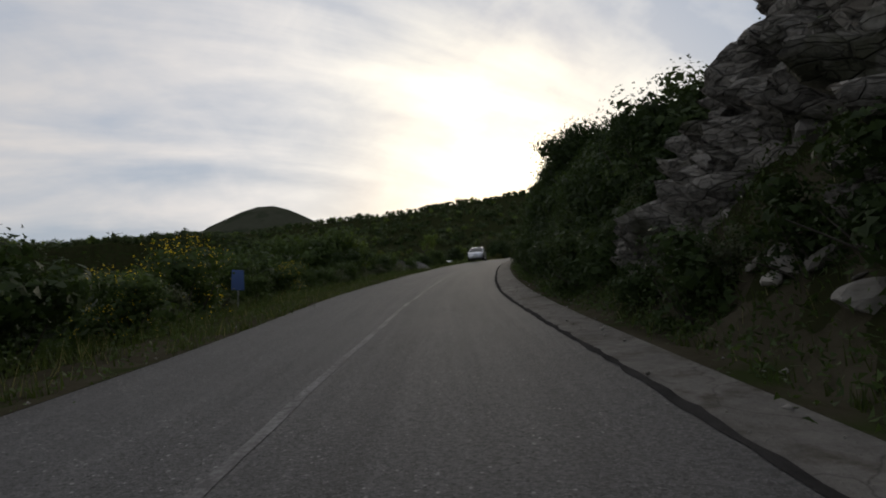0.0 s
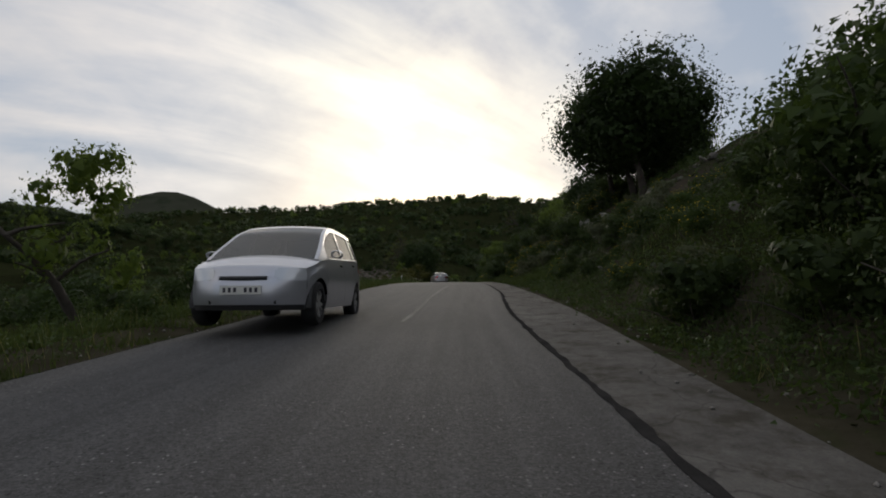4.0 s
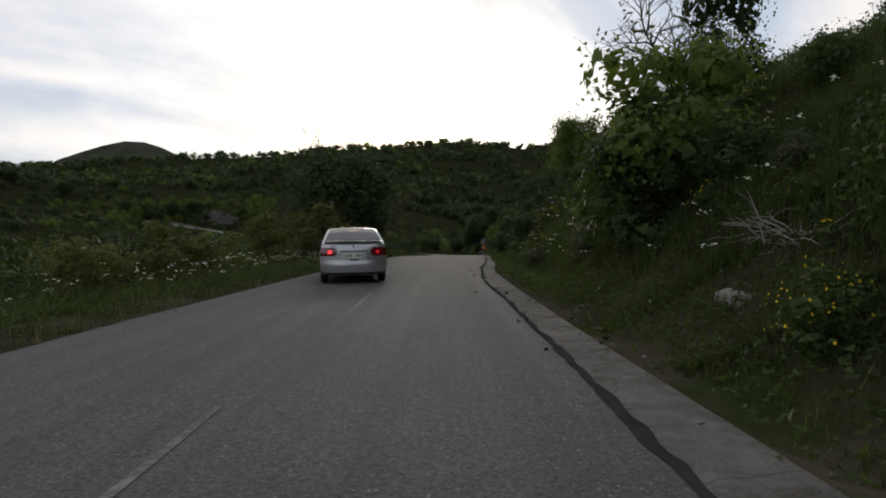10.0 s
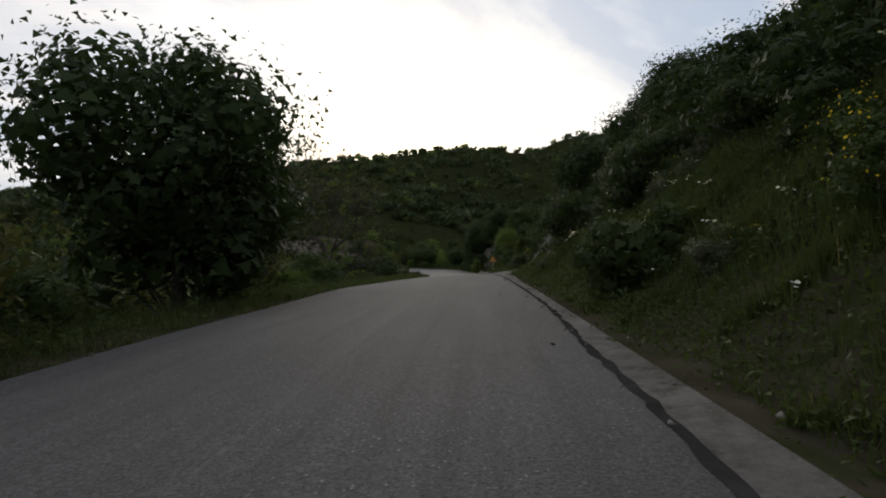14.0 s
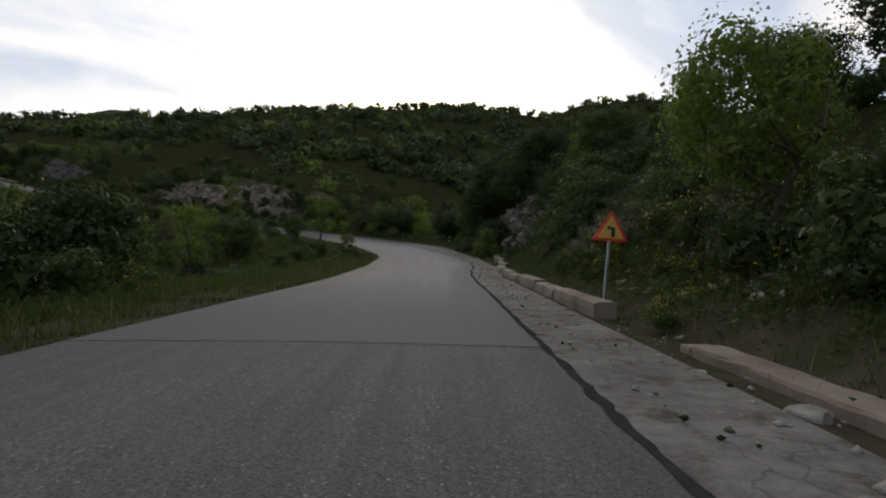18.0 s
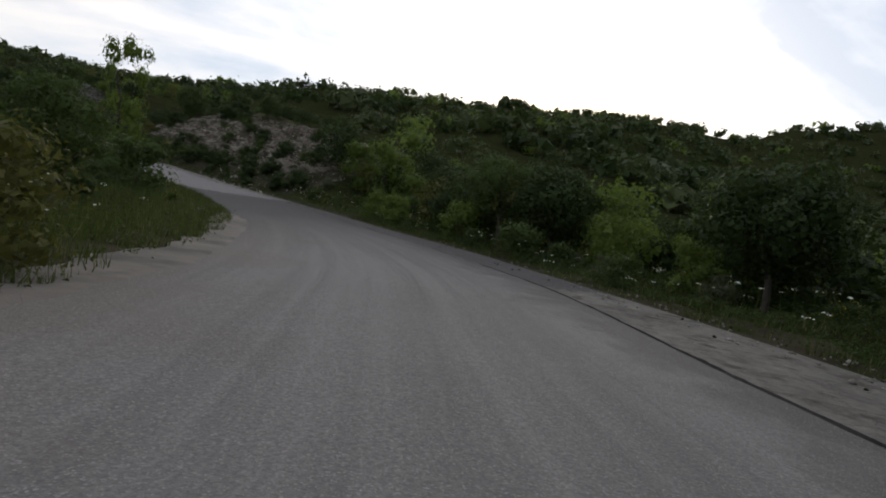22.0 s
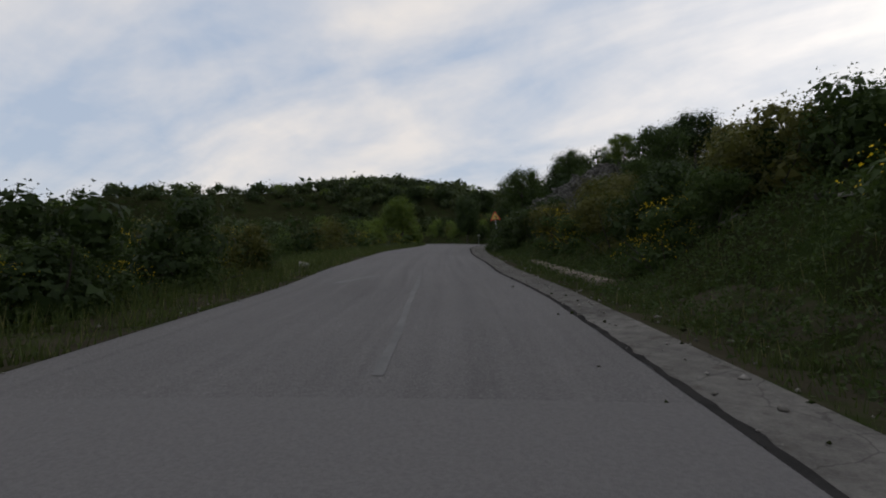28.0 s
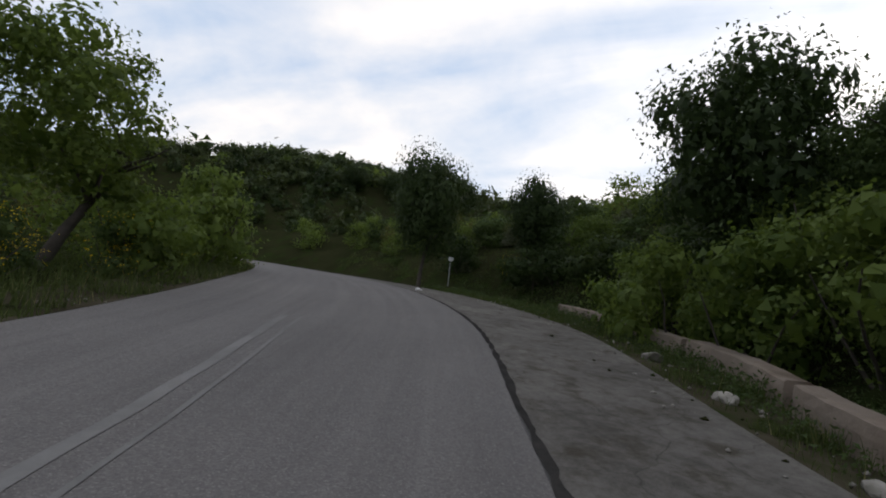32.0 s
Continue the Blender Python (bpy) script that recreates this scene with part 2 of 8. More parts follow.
    p = n.add("ShaderNodeBsdfPrincipled", None, Base_Color=col, Roughness=0.86, Normal=b)
    n.set(p, "Specular IOR Level", 0.3)
    return finish(n, m, p)


M = {}
M["asphalt"] = asphalt("worn_asphalt", (0.05, 0.049, 0.0485), (0.095, 0.093, 0.092))
M["asphalt_dusty"] = asphalt("dusty_asphalt", (0.092, 0.0865, 0.085), (0.145, 0.136, 0.133), 0.5, 0.0, 0.13, None, 0.45)
M["asphalt_gravelly"] = asphalt("gravelly_asphalt", (0.11, 0.106, 0.104), (0.178, 0.171, 0.166), 0.6, 0.7, 0.13, [(210.5, 222.0, (0.057, 0.055, 0.055), 2.0), (177.0, 166.0, (0.072, 0.0705, 0.07), 0.0)], 0.5)
M["asphalt_dark"] = asphalt("fresh_asphalt", (0.046, 0.0435, 0.0445), (0.07, 0.066, 0.067), 0.5, 0.0, 0.13, None, 0.45)
M["asphalt_pale"] = asphalt("pale_asphalt", (0.13, 0.122, 0.122), (0.185, 0.174, 0.172), 0.4, 0.0, 0.2, [(252.0, 260.0, (0.118, 0.111, 0.109), 0.0)], 0.3)
M["seam"] = surface("bitumen_seam", (0.02, 0.0195, 0.019), (0.05, 0.047, 0.045), 4.0, 60.0, 1.0, 0.5, 60.0, spec=0.0)
M["verge_concrete"] = verge_material("dusty_concrete_verge", (0.065, 0.061, 0.055), (0.155, 0.146, 0.134))
M["verge_pale"] = verge_material("pale_dusty_verge", (0.085, 0.08, 0.073), (0.2, 0.188, 0.172))
lm, ln = material("worn_line_paint")
lat = ground_coord(ln)
worn = ln.ramp(ln.math("ADD", ln.math("MULTIPLY", ln.noise(lat, 22.0, 4.0, 0.7), 0.6), ln.math("MULTIPLY", ln.noise(lat, 1.3, 3.0, 0.5), 0.4)), [(0.42, 0.0), (0.6, 0.8)])
lp = ln.add("ShaderNodeBsdfPrincipled", None, Base_Color=ln.mix(worn, (0.08, 0.076, 0.075), (0.2, 0.196, 0.192)), Roughness=0.9)
ln.set(lp, "Specular IOR Level", 0.1)
M["line"] = finish(ln, lm, lp)
M["line_bright"] = surface("chalky_line_paint", (0.1, 0.098, 0.096), (0.185, 0.181, 0.178), 1.3, 22.0, 0.9, 0.3, 40.0, spec=0.1)
M["dust"] = surface("road_dust", (0.11, 0.1, 0.09), (0.19, 0.172, 0.152), 1.1, 22.0, 0.95, 0.6, 40.0, patch=((0.09, 0.086, 0.074), 1.0), spec=0.1)
M["soil"] = surface("earth_and_moss", (0.011, 0.014, 0.0055), (0.03, 0.031, 0.0145), 0.5, 9.0, 0.95, 0.8, 6.0, patch=((0.02, 0.03, 0.009), 0.7), spec=0.0)
M["scree"] = surface("stony_slope", (0.03, 0.026, 0.018), (0.085, 0.072, 0.055), 0.8, 7.0, 0.95, 1.0, 5.0, patch=((0.025, 0.033, 0.014), 0.5), spec=0.0)
# bare far hill, paler and greyer: distance haze is put into its colour
M["hazed_bare_hill"] = surface("bare_hill_hazed_grey", (0.028, 0.032, 0.022), (0.06, 0.062, 0.045), 0.004, 0.03, 0.95, 0.0, 1.0, patch=((0.024, 0.03, 0.018), 0.012), spec=0.0)
M["earth"] = surface("bare_earth_and_gravel", (0.024, 0.022, 0.013), (0.07, 0.062, 0.044), 1.6, 16.0, 0.95, 0.8, 18.0, patch=((0.028, 0.036, 0.013), 1.3), spec=0.0)
M["gravel"] = surface("dark_gravel", (0.06, 0.058, 0.056), (0.17, 0.16, 0.155), 2.5, 34.0, 0.95, 1.0, 45.0)
M["rock"] = surface("grey_limestone", (0.12, 0.112, 0.1), (0.34, 0.32, 0.29), 1.3, 14.0, 0.92, 0.9, 9.0, patch=((0.08, 0.075, 0.06), 1.6), random=0.25)
M["rock_dark"] = surface("weathered_rock", (0.06, 0.056, 0.05), (0.2, 0.185, 0.165), 1.0, 12.0, 0.92, 0.9, 8.0, patch=((0.05, 0.06, 0.03), 1.2), random=0.3)
M["wall"] = surface("stained_concrete", (0.1, 0.08, 0.064), (0.225, 0.184, 0.15), 0.9, 20.0, 0.92, 0.5, 22.0, patch=((0.1, 0.075, 0.055), 0.8))
M["bark"] = surface("bark", (0.03, 0.026, 0.022), (0.08, 0.068, 0.056), 5.0, 40.0, 0.95, 0.8, 30.0)
M["dead_wood"] = surface("bleached_dead_wood", (0.16, 0.14, 0.12), (0.36, 0.33, 0.29), 5.0, 40.0, 0.9, 0.4, 40.0)
M["leaf_oak"] = leaf_material("dark_oak_leaf", (0.012, 0.021, 0.008), (0.04, 0.062, 0.02), 0.25)
M["leaf_shrub"] = leaf_material("shrub_leaf", (0.02, 0.034, 0.012), (0.065, 0.095, 0.03), 0.3)
M["leaf_mid"] = leaf_material("dull_green_leaf", (0.016, 0.026, 0.01), (0.055, 0.078, 0.027), 0.28)
M["leaf_light"] = leaf_material("fresh_leaf", (0.035, 0.06, 0.015), (0.12, 0.16, 0.04), 0.4)
M["leaf_grey"] = leaf_material("grey_green_leaf", (0.04, 0.05, 0.03), (0.12, 0.13, 0.085), 0.3)
M["leaf_olive"] = leaf_material("yellowing_leaf", (0.042, 0.046, 0.014), (0.108, 0.106, 0.034), 0.33)
M["grass"] = leaf_material("grass_blade", (0.021, 0.032, 0.01), (0.07, 0.092, 0.028), 0.32)
M["grass_dry"] = leaf_material("dry_grass_blade", (0.09, 0.085, 0.04), (0.22, 0.2, 0.1), 0.3)
M["petal_yellow"] = leaf_material("yellow_petal", (0.45, 0.3, 0.01), (0.75, 0.55, 0.03), 0.3)
M["petal_white"] = leaf_material("white_petal", (0.5, 0.5, 0.46), (0.8, 0.8, 0.76), 0.3)
M["far_leaf"] = leaf_material("far_wood_leaf", (0.02, 0.03, 0.012), (0.062, 0.08, 0.03), 0.2)

# ---------------------------------------------------------------- the road's line
ROAD = [
    (5.32, -69.66, -3.70), (2.93, -53.84, -3.26), (1.29, -41.95, -2.86), (0.32, -29.99, -2.33),
    (-0.11, -17.45, -1.77), (-0.10, -5.51, -1.24), (0.17, 6.26, -0.76), (0.35, 18.04, -0.44),
    (0.53, 30.10, -0.32), (1.12, 42.01, -0.41), (1.60, 53.96, -0.52), (2.60, 65.97, -0.64),
    (3.71, 78.09, -0.89), (4.65, 89.92, -1.27), (5.21, 101.96, -1.84), (5.53, 113.99, -2.56),
    (5.56, 126.36, -3.25), (4.82, 137.77, -3.69), (2.02, 149.79, -3.79), (-3.36, 160.54, -3.61),
    (-11.52, 169.25, -3.14), (-21.05, 175.95, -2.41), (-31.90, 181.80, -1.19), (-42.63, 187.05, 0.15),
    (-53.42, 191.99, 1.56), (-64.22, 197.18, 3.12), (-74.76, 202.87, 4.44),
]
ROAD += [(-85.9, 207.9, 5.85), (-97.7, 210.2, 6.8), (-109.5, 208.6, 7.5), (-120.4, 203.4, 8.0), (-130.0, 196.0, 8.3)]


def smooth_line(points, step=1.0):
    """A centripetal curve through points, sampled evenly, with its length from the second point."""
    p = np.array(points, float)
    ext = np.vstack([2 * p[0] - p[1], p, 2 * p[-1] - p[-2]])
    out = []
    for i in range(1, len(ext) - 2):
        a, b, c, d = ext[i - 1:i + 3]
        u = np.linspace(0, 1, 24, endpoint=False)[:, None]
        out.append(0.5 * (2 * b + (c - a) * u + (2 * a - 5 * b + 4 * c - d) * u ** 2 + (3 * b - a - 3 * c + d) * u ** 3))
    q = np.vstack(out + [p[-1:]])
    s = np.concatenate([[0], np.cumsum(np.hypot(*np.diff(q[:, :2], axis=0).T))])
    s -= np.interp(p[1, 1], q[:, 1], s) if p[1, 1] < p[-1, 1] else 0
    even = np.arange(s[0], s[-1], step)
    return even, np.stack([np.interp(even, s, q[:, k]) for k in range(3)], 1)


LINE_S, LINE = smooth_line(ROAD)
TANGENT = np.gradient(LINE[:, :2], axis=0)
TANGENT /= np.linalg.norm(TANGENT, axis=1)[:, None]


def curve_of(pairs):
    s, v = zip(*pairs)

    def f(x):
        x = np.asarray(x, float)
        i = np.clip(np.searchsorted(s, x) - 1, 0, len(s) - 2)
        sa, va = np.array(s, float), np.array(v, float)
        u = np.clip((x - sa[i]) / (sa[i + 1] - sa[i]), 0, 1)
        u = u * u * (3 - 2 * u)
        return va[i] + (va[i + 1] - va[i]) * u
    return f


# offsets from the driving line, to the right, in metres
left_edge = curve_of([(-20, -3.3), (5, -3.3), (17, -3.9), (42, -3.95), (60, -3.45), (70, -3.4), (87, -3.3), (95, -3.9), (103, -4.2), (116, -4.5), (126, -4.9), (136, -5.3),
                      (143, -4.4), (152, -3.7), (164, -4.05), (177, -3.6), (188, -3.25), (196, -2.45), (208, -2.55), (228, -2.35), (238, -2.75), (251, -3.1), (268, -3.5), (277, -4.0), (288, -4.05), (298, -4.55), (308, -4.15), (350, -3.9)])
seam_at = curve_of([(-20, 1.2), (3, 1.2), (14, 1.0), (25, 1.1), (35, 1.1), (47, 1.25), (57, 1.07), (66, 1.48), (76, 1.62), (86, 1.45), (91, 1.06), (98, 0.98), (104, 0.95), (109, 0.8), (114, 0.85), (120, 1.08), (126, 1.24),
                    (132, 1.24), (150, 1.26), (162, 1.05), (174, 1.17), (178, 1.3), (181, 1.6), (184, 2.03), (186.5, 2.34), (190, 2.75), (196, 3.2), (206, 3.35), (211, 3.7), (217, 3.35), (224, 2.77), (234, 2.95), (243, 1.95), (250, 1.4), (267, 1.4), (275, 1.03), (285, 0.56), (294, 0.33), (298, 0.35), (304, 0.88), (310, 1.1), (350, 1.2)])
right_edge = curve_of([(-20, 1.65), (6, 1.7), (36, 1.78), (48, 2.0), (60, 2.35), (77, 2.5), (86, 2.2), (94, 1.55), (103, 1.4), (113, 1.25), (118, 1.43), (133, 1.5), (141, 1.78), (150, 2.1), (165, 2.2), (176, 2.35), (186, 3.4), (196, 4.2),
                       (207, 5.6), (216, 5.0), (225, 4.1), (234, 3.9), (244, 2.95), (250, 2.2), (268, 1.95), (277, 1.6), (285, 1.3), (294, 1.33), (300, 1.9), (304, 2.9), (312, 3.5), (350, 2.8)])


def at_line(s):
    s = np.asarray(s, float)
    p = np.stack([np.interp(s, LINE_S, LINE[:, k]) for k in range(3)], -1)
    t = np.stack([np.interp(s, LINE_S, TANGENT[:, k]) for k in range(2)], -1)
    return p, t / np.linalg.norm(t, axis=-1, keepdims=True)


def place(s, d, z=0.0):
    """World place at s along the road and d to its right, z above the road."""
    p, t = at_line(s)
    d = np.asarray(d, float)
    return np.stack([p[..., 0] + t[..., 1] * d, p[..., 1] - t[..., 0] * d, p[..., 2] + z], -1)


def heading(s):
    """The road's heading at s, in degrees to the left of +y."""
    _, t = at_line(s)
    return math.degrees(math.atan2(-t[0], t[1]))


def nearest(x, y):
    """s, d and the road's height for places x, y."""
    x, y = np.atleast_1d(x).astype(float), np.atleast_1d(y).astype(float)
    s, d, z = np.empty_like(x), np.empty_like(x), np.empty_like(x)
    for i in range(0, len(x), 20000):
        q = np.stack([x[i:i + 20000], y[i:i + 20000]], 1)
        gap = q[:, None, :] - LINE[None, :, :2]
        dist = np.hypot(gap[..., 0], gap[..., 1])
        j = dist.argmin(1)
        k = np.arange(len(q))
        g, t = gap[k, j], TANGENT[j]
        along = np.clip((g * t).sum(1), -1, 1)
        s[i:i + 20000] = LINE_S[j] + along
        d[i:i + 20000] = np.where(g[:, 0] * t[:, 1] - g[:, 1] * t[:, 0] >= 0, 1, -1) * np.sqrt(np.maximum(dist[k, j] ** 2 - along ** 2, 0))
        m = dist[k, j]
        w = np.exp(-(dist - m[:, None]) / (0.6 + 0.2 * m[:, None]))
        zs = LINE[:, 2][None] * w
        far = zs.sum(1) / w.sum(1)
        exact = np.interp(LINE_S[j] + along, LINE_S, LINE[:, 2])
        b = np.clip((m - 6) / 14, 0, 1)
        z[i:i + 20000] = exact * (1 - b) + far * b
    return s, d, z


def step(x, a, b):
    u = np.clip((x - a) / (b - a), 0, 1)
    return u * u * (3 - 2 * u)


RNG = np.random.default_rng(7)
_WAVES = [(RNG.uniform(0, 2 * np.pi), RNG.uniform(0, 2 * np.pi), RNG.uniform(0, 2 * np.pi)) for _ in range(24)]


def ripple(x, y, size, seed=0):
    """Soft uneven ground, about -1 to 1, with humps about size metres long."""
    v = 0
    for k in range(5):
        a, b, c = _WAVES[(seed * 5 + k) % 24]
        f = 2 * np.pi / size * (0.7 + 0.35 * k)
        v = v + np.sin(f * (x * math.cos(a) + y * math.sin(a)) + b + 1.3 * np.sin(0.37 * f * (x * math.cos(c) - y * math.sin(c)) + c)) / (1 + 0.4 * k)
    return v / 2.6


# right bank: height reached, and over which width, along the road
bank_high = curve_of([(-20, 7.5), (5, 7.0), (8.5, 4.8), (12, 3.1), (20, 3.0), (27, 3.4), (33, 4.6), (40, 4.2), (54, 4.6), (72, 4.8), (80, 4.0), (92, 5.4), (104, 5.6), (114, 5.8), (120, 6.4), (130, 6.8), (140, 5.5), (147, 4.0), (158, 3.6), (166, 4.5), (180, 6.5), (196, 7.5), (204, 6.0), (208, 0.3), (222, -0.2), (232, 1.5), (240, 5.0), (256, 6.0), (266, 4.2), (280, 3.0), (290, 4.6), (302, 5.5), (312, 4.8), (340, 4.0)])
bank_wide = curve_of([(-20, 5.5), (8, 5.0), (14, 3.8), (28, 3.6), (33, 3.4), (39, 3.4), (46, 5.5), (50, 6), (72, 6), (84, 8), (100, 7), (126, 8), (146, 8), (164, 8), (180, 10), (196, 6), (208, 10), (232, 9), (250, 9), (270, 9), (286, 6), (300, 6), (318, 6.5), (340, 9)])
hill_slope = curve_of([(-20, 0.27), (60, 0.22), (90, 0.14), (120, 0.17), (150, 0.18), (200, 0.095), (235, 0.1), (260, 0.23), (345, 0.3)])
left_drop = curve_of([(-20, -0.8), (40, -1.2), (60, -1.8), (95, -2.4), (120, -1.6), (150, -1.2), (175, -0.8), (200, -0.2), (230, 0.3), (260, -0.4), (300, -0.6), (340, 0.0)])


bank_start = curve_of([(-20, 0.8), (144, 0.8), (149, 1.9), (156, 2.1), (161, 0.9), (168, 1.0), (184, 1.2), (194, 2.2), (202, 2.4), (206, 1.0), (264, 0.9), (270, 1.3), (284, 1.3), (290, 0.9), (296, 1.6), (302, 2.2), (308, 2.6), (318, 3.0), (340, 2.0)])
ridge_top = curve_of([(-900, 50), (-330, 67), (-240, 72), (-140, 74), (-50, 80), (30, 86), (95, 80), (130, 92), (180, 98), (230, 92), (310, 60), (700, 40)])


def shape_of_land(x, y):
    """The ground's height."""
    shape = np.shape(x)
    x, y = np.ravel(np.asarray(x, float)), np.ravel(np.asarray(y, float))
    s, d, z = nearest(x, y)
    le, re = left_edge(s), right_edge(s)
    out_r = d - re
    out_l = le - d
    wide = bank_wide(s)
    u = np.clip((out_r - bank_start(s)) / wide, 0, 1)
    right = bank_high(s) * (u ** 0.85) * (1 - 0.15 * u) / 0.85
    right = right + hill_slope(s) * np.clip(out_r - wide, 0, 125) * (0.35 + 0.65 * step(out_r, wide, wide + 60)) * (1 - 0.5 * step(-x, 40, 170))
    right += ripple(x, y, 5.0, 0) * 0.35 * step(out_r, 1.0, 2.8) + ripple(x, y, 1.7, 1) * 0.16 * step(out_r, 1.0, 2.0)
    right += ripple(x, y, 60, 2) * 4.0 * step(out_r, 40, 120)
    drop = left_drop(s)
    left = drop * step(out_l, 1.0, 9.0) - 2.5 * step(out_l, 14, 60) * step(-drop, -0.1, 1.0) + 0.1 * np.clip(out_l - 150, 0, 420) * step(out_l, 150, 280)
    left += ripple(x, y, 6.0, 3) * 0.18 * step(out_l, 1.6, 4.0) + ripple(x, y, 55, 2) * 2.5 * step(out_l, 25, 110)
    h = np.where(d >= 0, right, left)
    h = np.where((d >= 0) & (out_r < 0.9), -0.08, h)
    h = np.where((d < 0) & (out_l < 0.8), -0.08, h)
    # hills farther off
    h = h + 15.5 * np.exp(-(((x + 182) / 60) ** 2 + ((y - 238) / 55) ** 2)) * step(np.abs(d), 14, 45)
    h = h + 325 * np.exp(-(((x + 1050) / 400) ** 2 + ((y - 1950) / 400) ** 2))
    h = h + 31 * np.exp(-(((x + 230) / 210) ** 2 + ((y - 640) / 160) ** 2)) * step(np.abs(d), 12, 70)
    h = h - 10 * np.exp(-(((x - 25) / 75) ** 2 + ((y - 318) / 62) ** 2))
    h = h - 6.5 * np.exp(-(((x + 160) / 32) ** 2 + ((y - 258) / 30) ** 2)) + 4 * np.exp(-(((x + 186) / 32) ** 2 + ((y - 172) / 34) ** 2))
    out = z + h
    out = out + np.clip(ridge_top(x) - out, 0, None) * np.exp(-((y - 545) / 130) ** 2) * step(np.abs(d), 12, 70)
    # the side lane climbs off to the right
    near_lane = (np.abs(x - 14) < 22) & (np.abs(y - 122) < 36)
    if near_lane.any():
        lx, ly = x[near_lane], y[near_lane]
        gap = np.hypot(lx[:, None] - LANE[None, :, 0], ly[:, None] - LANE[None, :, 1])
        j = gap.argmin(1)
        w = 1 - step(gap.min(1), LANE_W[j], LANE_W[j] + 2.2)
        w = w * step(d[near_lane] - right_edge(s[near_lane]), 0.2, 1.2)
        out[near_lane] = out[near_lane] * (1 - w) + (LANE[j, 2] - 0.06) * w
    return out.reshape(shape)


_, LANE = smooth_line([(8.0, 98.0, -1.74), (9.3, 100.4, -1.76), (10.7, 102.4, -1.7), (11.8, 104.4, -1.52), (13.2, 109.0, -0.75), (15.8, 117.0, 0.6), (18.0, 124.0, 1.8), (20.4, 131.0, 2.5), (24.0, 140.0, 2.8)], 0.5)
LANE_W = np.interp(np.arange(len(LANE)), [0, 5, 10, 14, 24, 40, len(LANE)], [2.4, 2.3, 1.9, 1.6, 1.3, 1.15, 1.05])


def off_lane(x, y, gap=0.4):
    """Which places are clear of the side lane."""
    x, y = np.atleast_1d(x), np.atleast_1d(y)
    ok = np.ones(len(x), bool)
    near = (np.abs(x - 14) < 22) & (np.abs(y - 118) < 36)
    if near.any():
        g = np.hypot(x[near][:, None] - LANE[None, :, 0], y[near][:, None] - LANE[None, :, 1])
        ok[near] = g.min(1) > LANE_W[g.argmin(1)] + gap
    return ok


def mesh_np(name, verts, faces, mats, mat_index=None, smooth=False):
    """A mesh from arrays: verts n x 3, faces m x 3 or m x 4."""
    verts, faces = np.ascontiguousarray(verts, np.float32), np.ascontiguousarray(faces, np.int32)
    me = bpy.data.meshes.new(name)
    k = faces.shape[1]
    me.vertices.add(len(verts))
    me.vertices.foreach_set("co", verts.ravel())
    me.loops.add(faces.size)
    me.loops.foreach_set("vertex_index", faces.ravel())
    me.polygons.add(len(faces))
    me.polygons.foreach_set("loop_start", np.arange(0, faces.size, k, dtype=np.int32))
    me.polygons.foreach_set("loop_total", np.full(len(faces), k, np.int32))
    if smooth:
        me.polygons.foreach_set("use_smooth", np.ones(len(faces), bool))
    for m in (mats if isinstance(mats, (list, tuple)) else [mats]):
        me.materials.append(m)
    if mat_index is not None:
        me.polygons.foreach_set("material_index", np.ascontiguousarray(mat_index, np.int32))
    me.update()
    me.validate()
    return me


def grid_faces(nu, nv):
    i = np.arange(nu * nv).reshape(nu, nv)
    return np.stack([i[:-1, :-1], i[1:, :-1], i[1:, 1:], i[:-1, 1:]], -1).reshape(-1, 4)


def spaced(lo, hi, fine, far_lo, far_hi):
    mid = np.arange(lo, hi + fine, fine)
    grow, v, st = [], 0.0, fine
    while v < max(far_lo, far_hi):
        st *= 1.075
        v += st
        grow.append(v)
    grow = np.array(grow)
    return np.concatenate([(mid[0] - grow[grow <= far_lo])[::-1], mid, mid[-1] + grow[grow <= far_hi]])


gx, gy = spaced(-126, 30, 0.75, 1900, 1900), spaced(-60, 228, 0.75, 1200, 2300)
GX, GY = np.meshgrid(gx, gy, indexing="ij")
GZ = shape_of_land(GX, GY)


def land(x, y):
    """The height of the ground sheet as it is built, between its corners."""
    shape = np.shape(x)
    x, y = np.ravel(np.asarray(x, float)), np.ravel(np.asarray(y, float))
    i = np.clip(np.searchsorted(gx, x) - 1, 0, len(gx) - 2)
    j = np.clip(np.searchsorted(gy, y) - 1, 0, len(gy) - 2)
    u, v = np.clip((x - gx[i]) / (gx[i + 1] - gx[i]), 0, 1), np.clip((y - gy[j]) / (gy[j + 1] - gy[j]), 0, 1)
    z = GZ[i, j] * (1 - u) * (1 - v) + GZ[i + 1, j] * u * (1 - v) + GZ[i, j + 1] * (1 - u) * v + GZ[i + 1, j + 1] * u * v
    return z.reshape(shape)


ground_verts = np.stack([GX, GY, GZ], -1).reshape(-1, 3)
ground_quads = grid_faces(len(gx), len(gy))
mid = ground_verts[ground_quads].mean(1)
gs, gd, _ = nearest(mid[:, 0], mid[:, 1])
stony = (((gs > 236) & (gs < 263)) | ((gs > 60) & (gs < 80))) & (gd > right_edge(gs) + 1.0) & (gd < right_edge(gs) + 13)
ground = tagged(new("ground", mesh_np("ground", ground_verts, ground_quads, [M["soil"], M["scree"], M["hazed_bare_hill"]], np.where(np.hypot(mid[:, 0], mid[:, 1] - 100) > 950, 2, stony), smooth=True)),
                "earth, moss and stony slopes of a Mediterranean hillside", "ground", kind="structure")


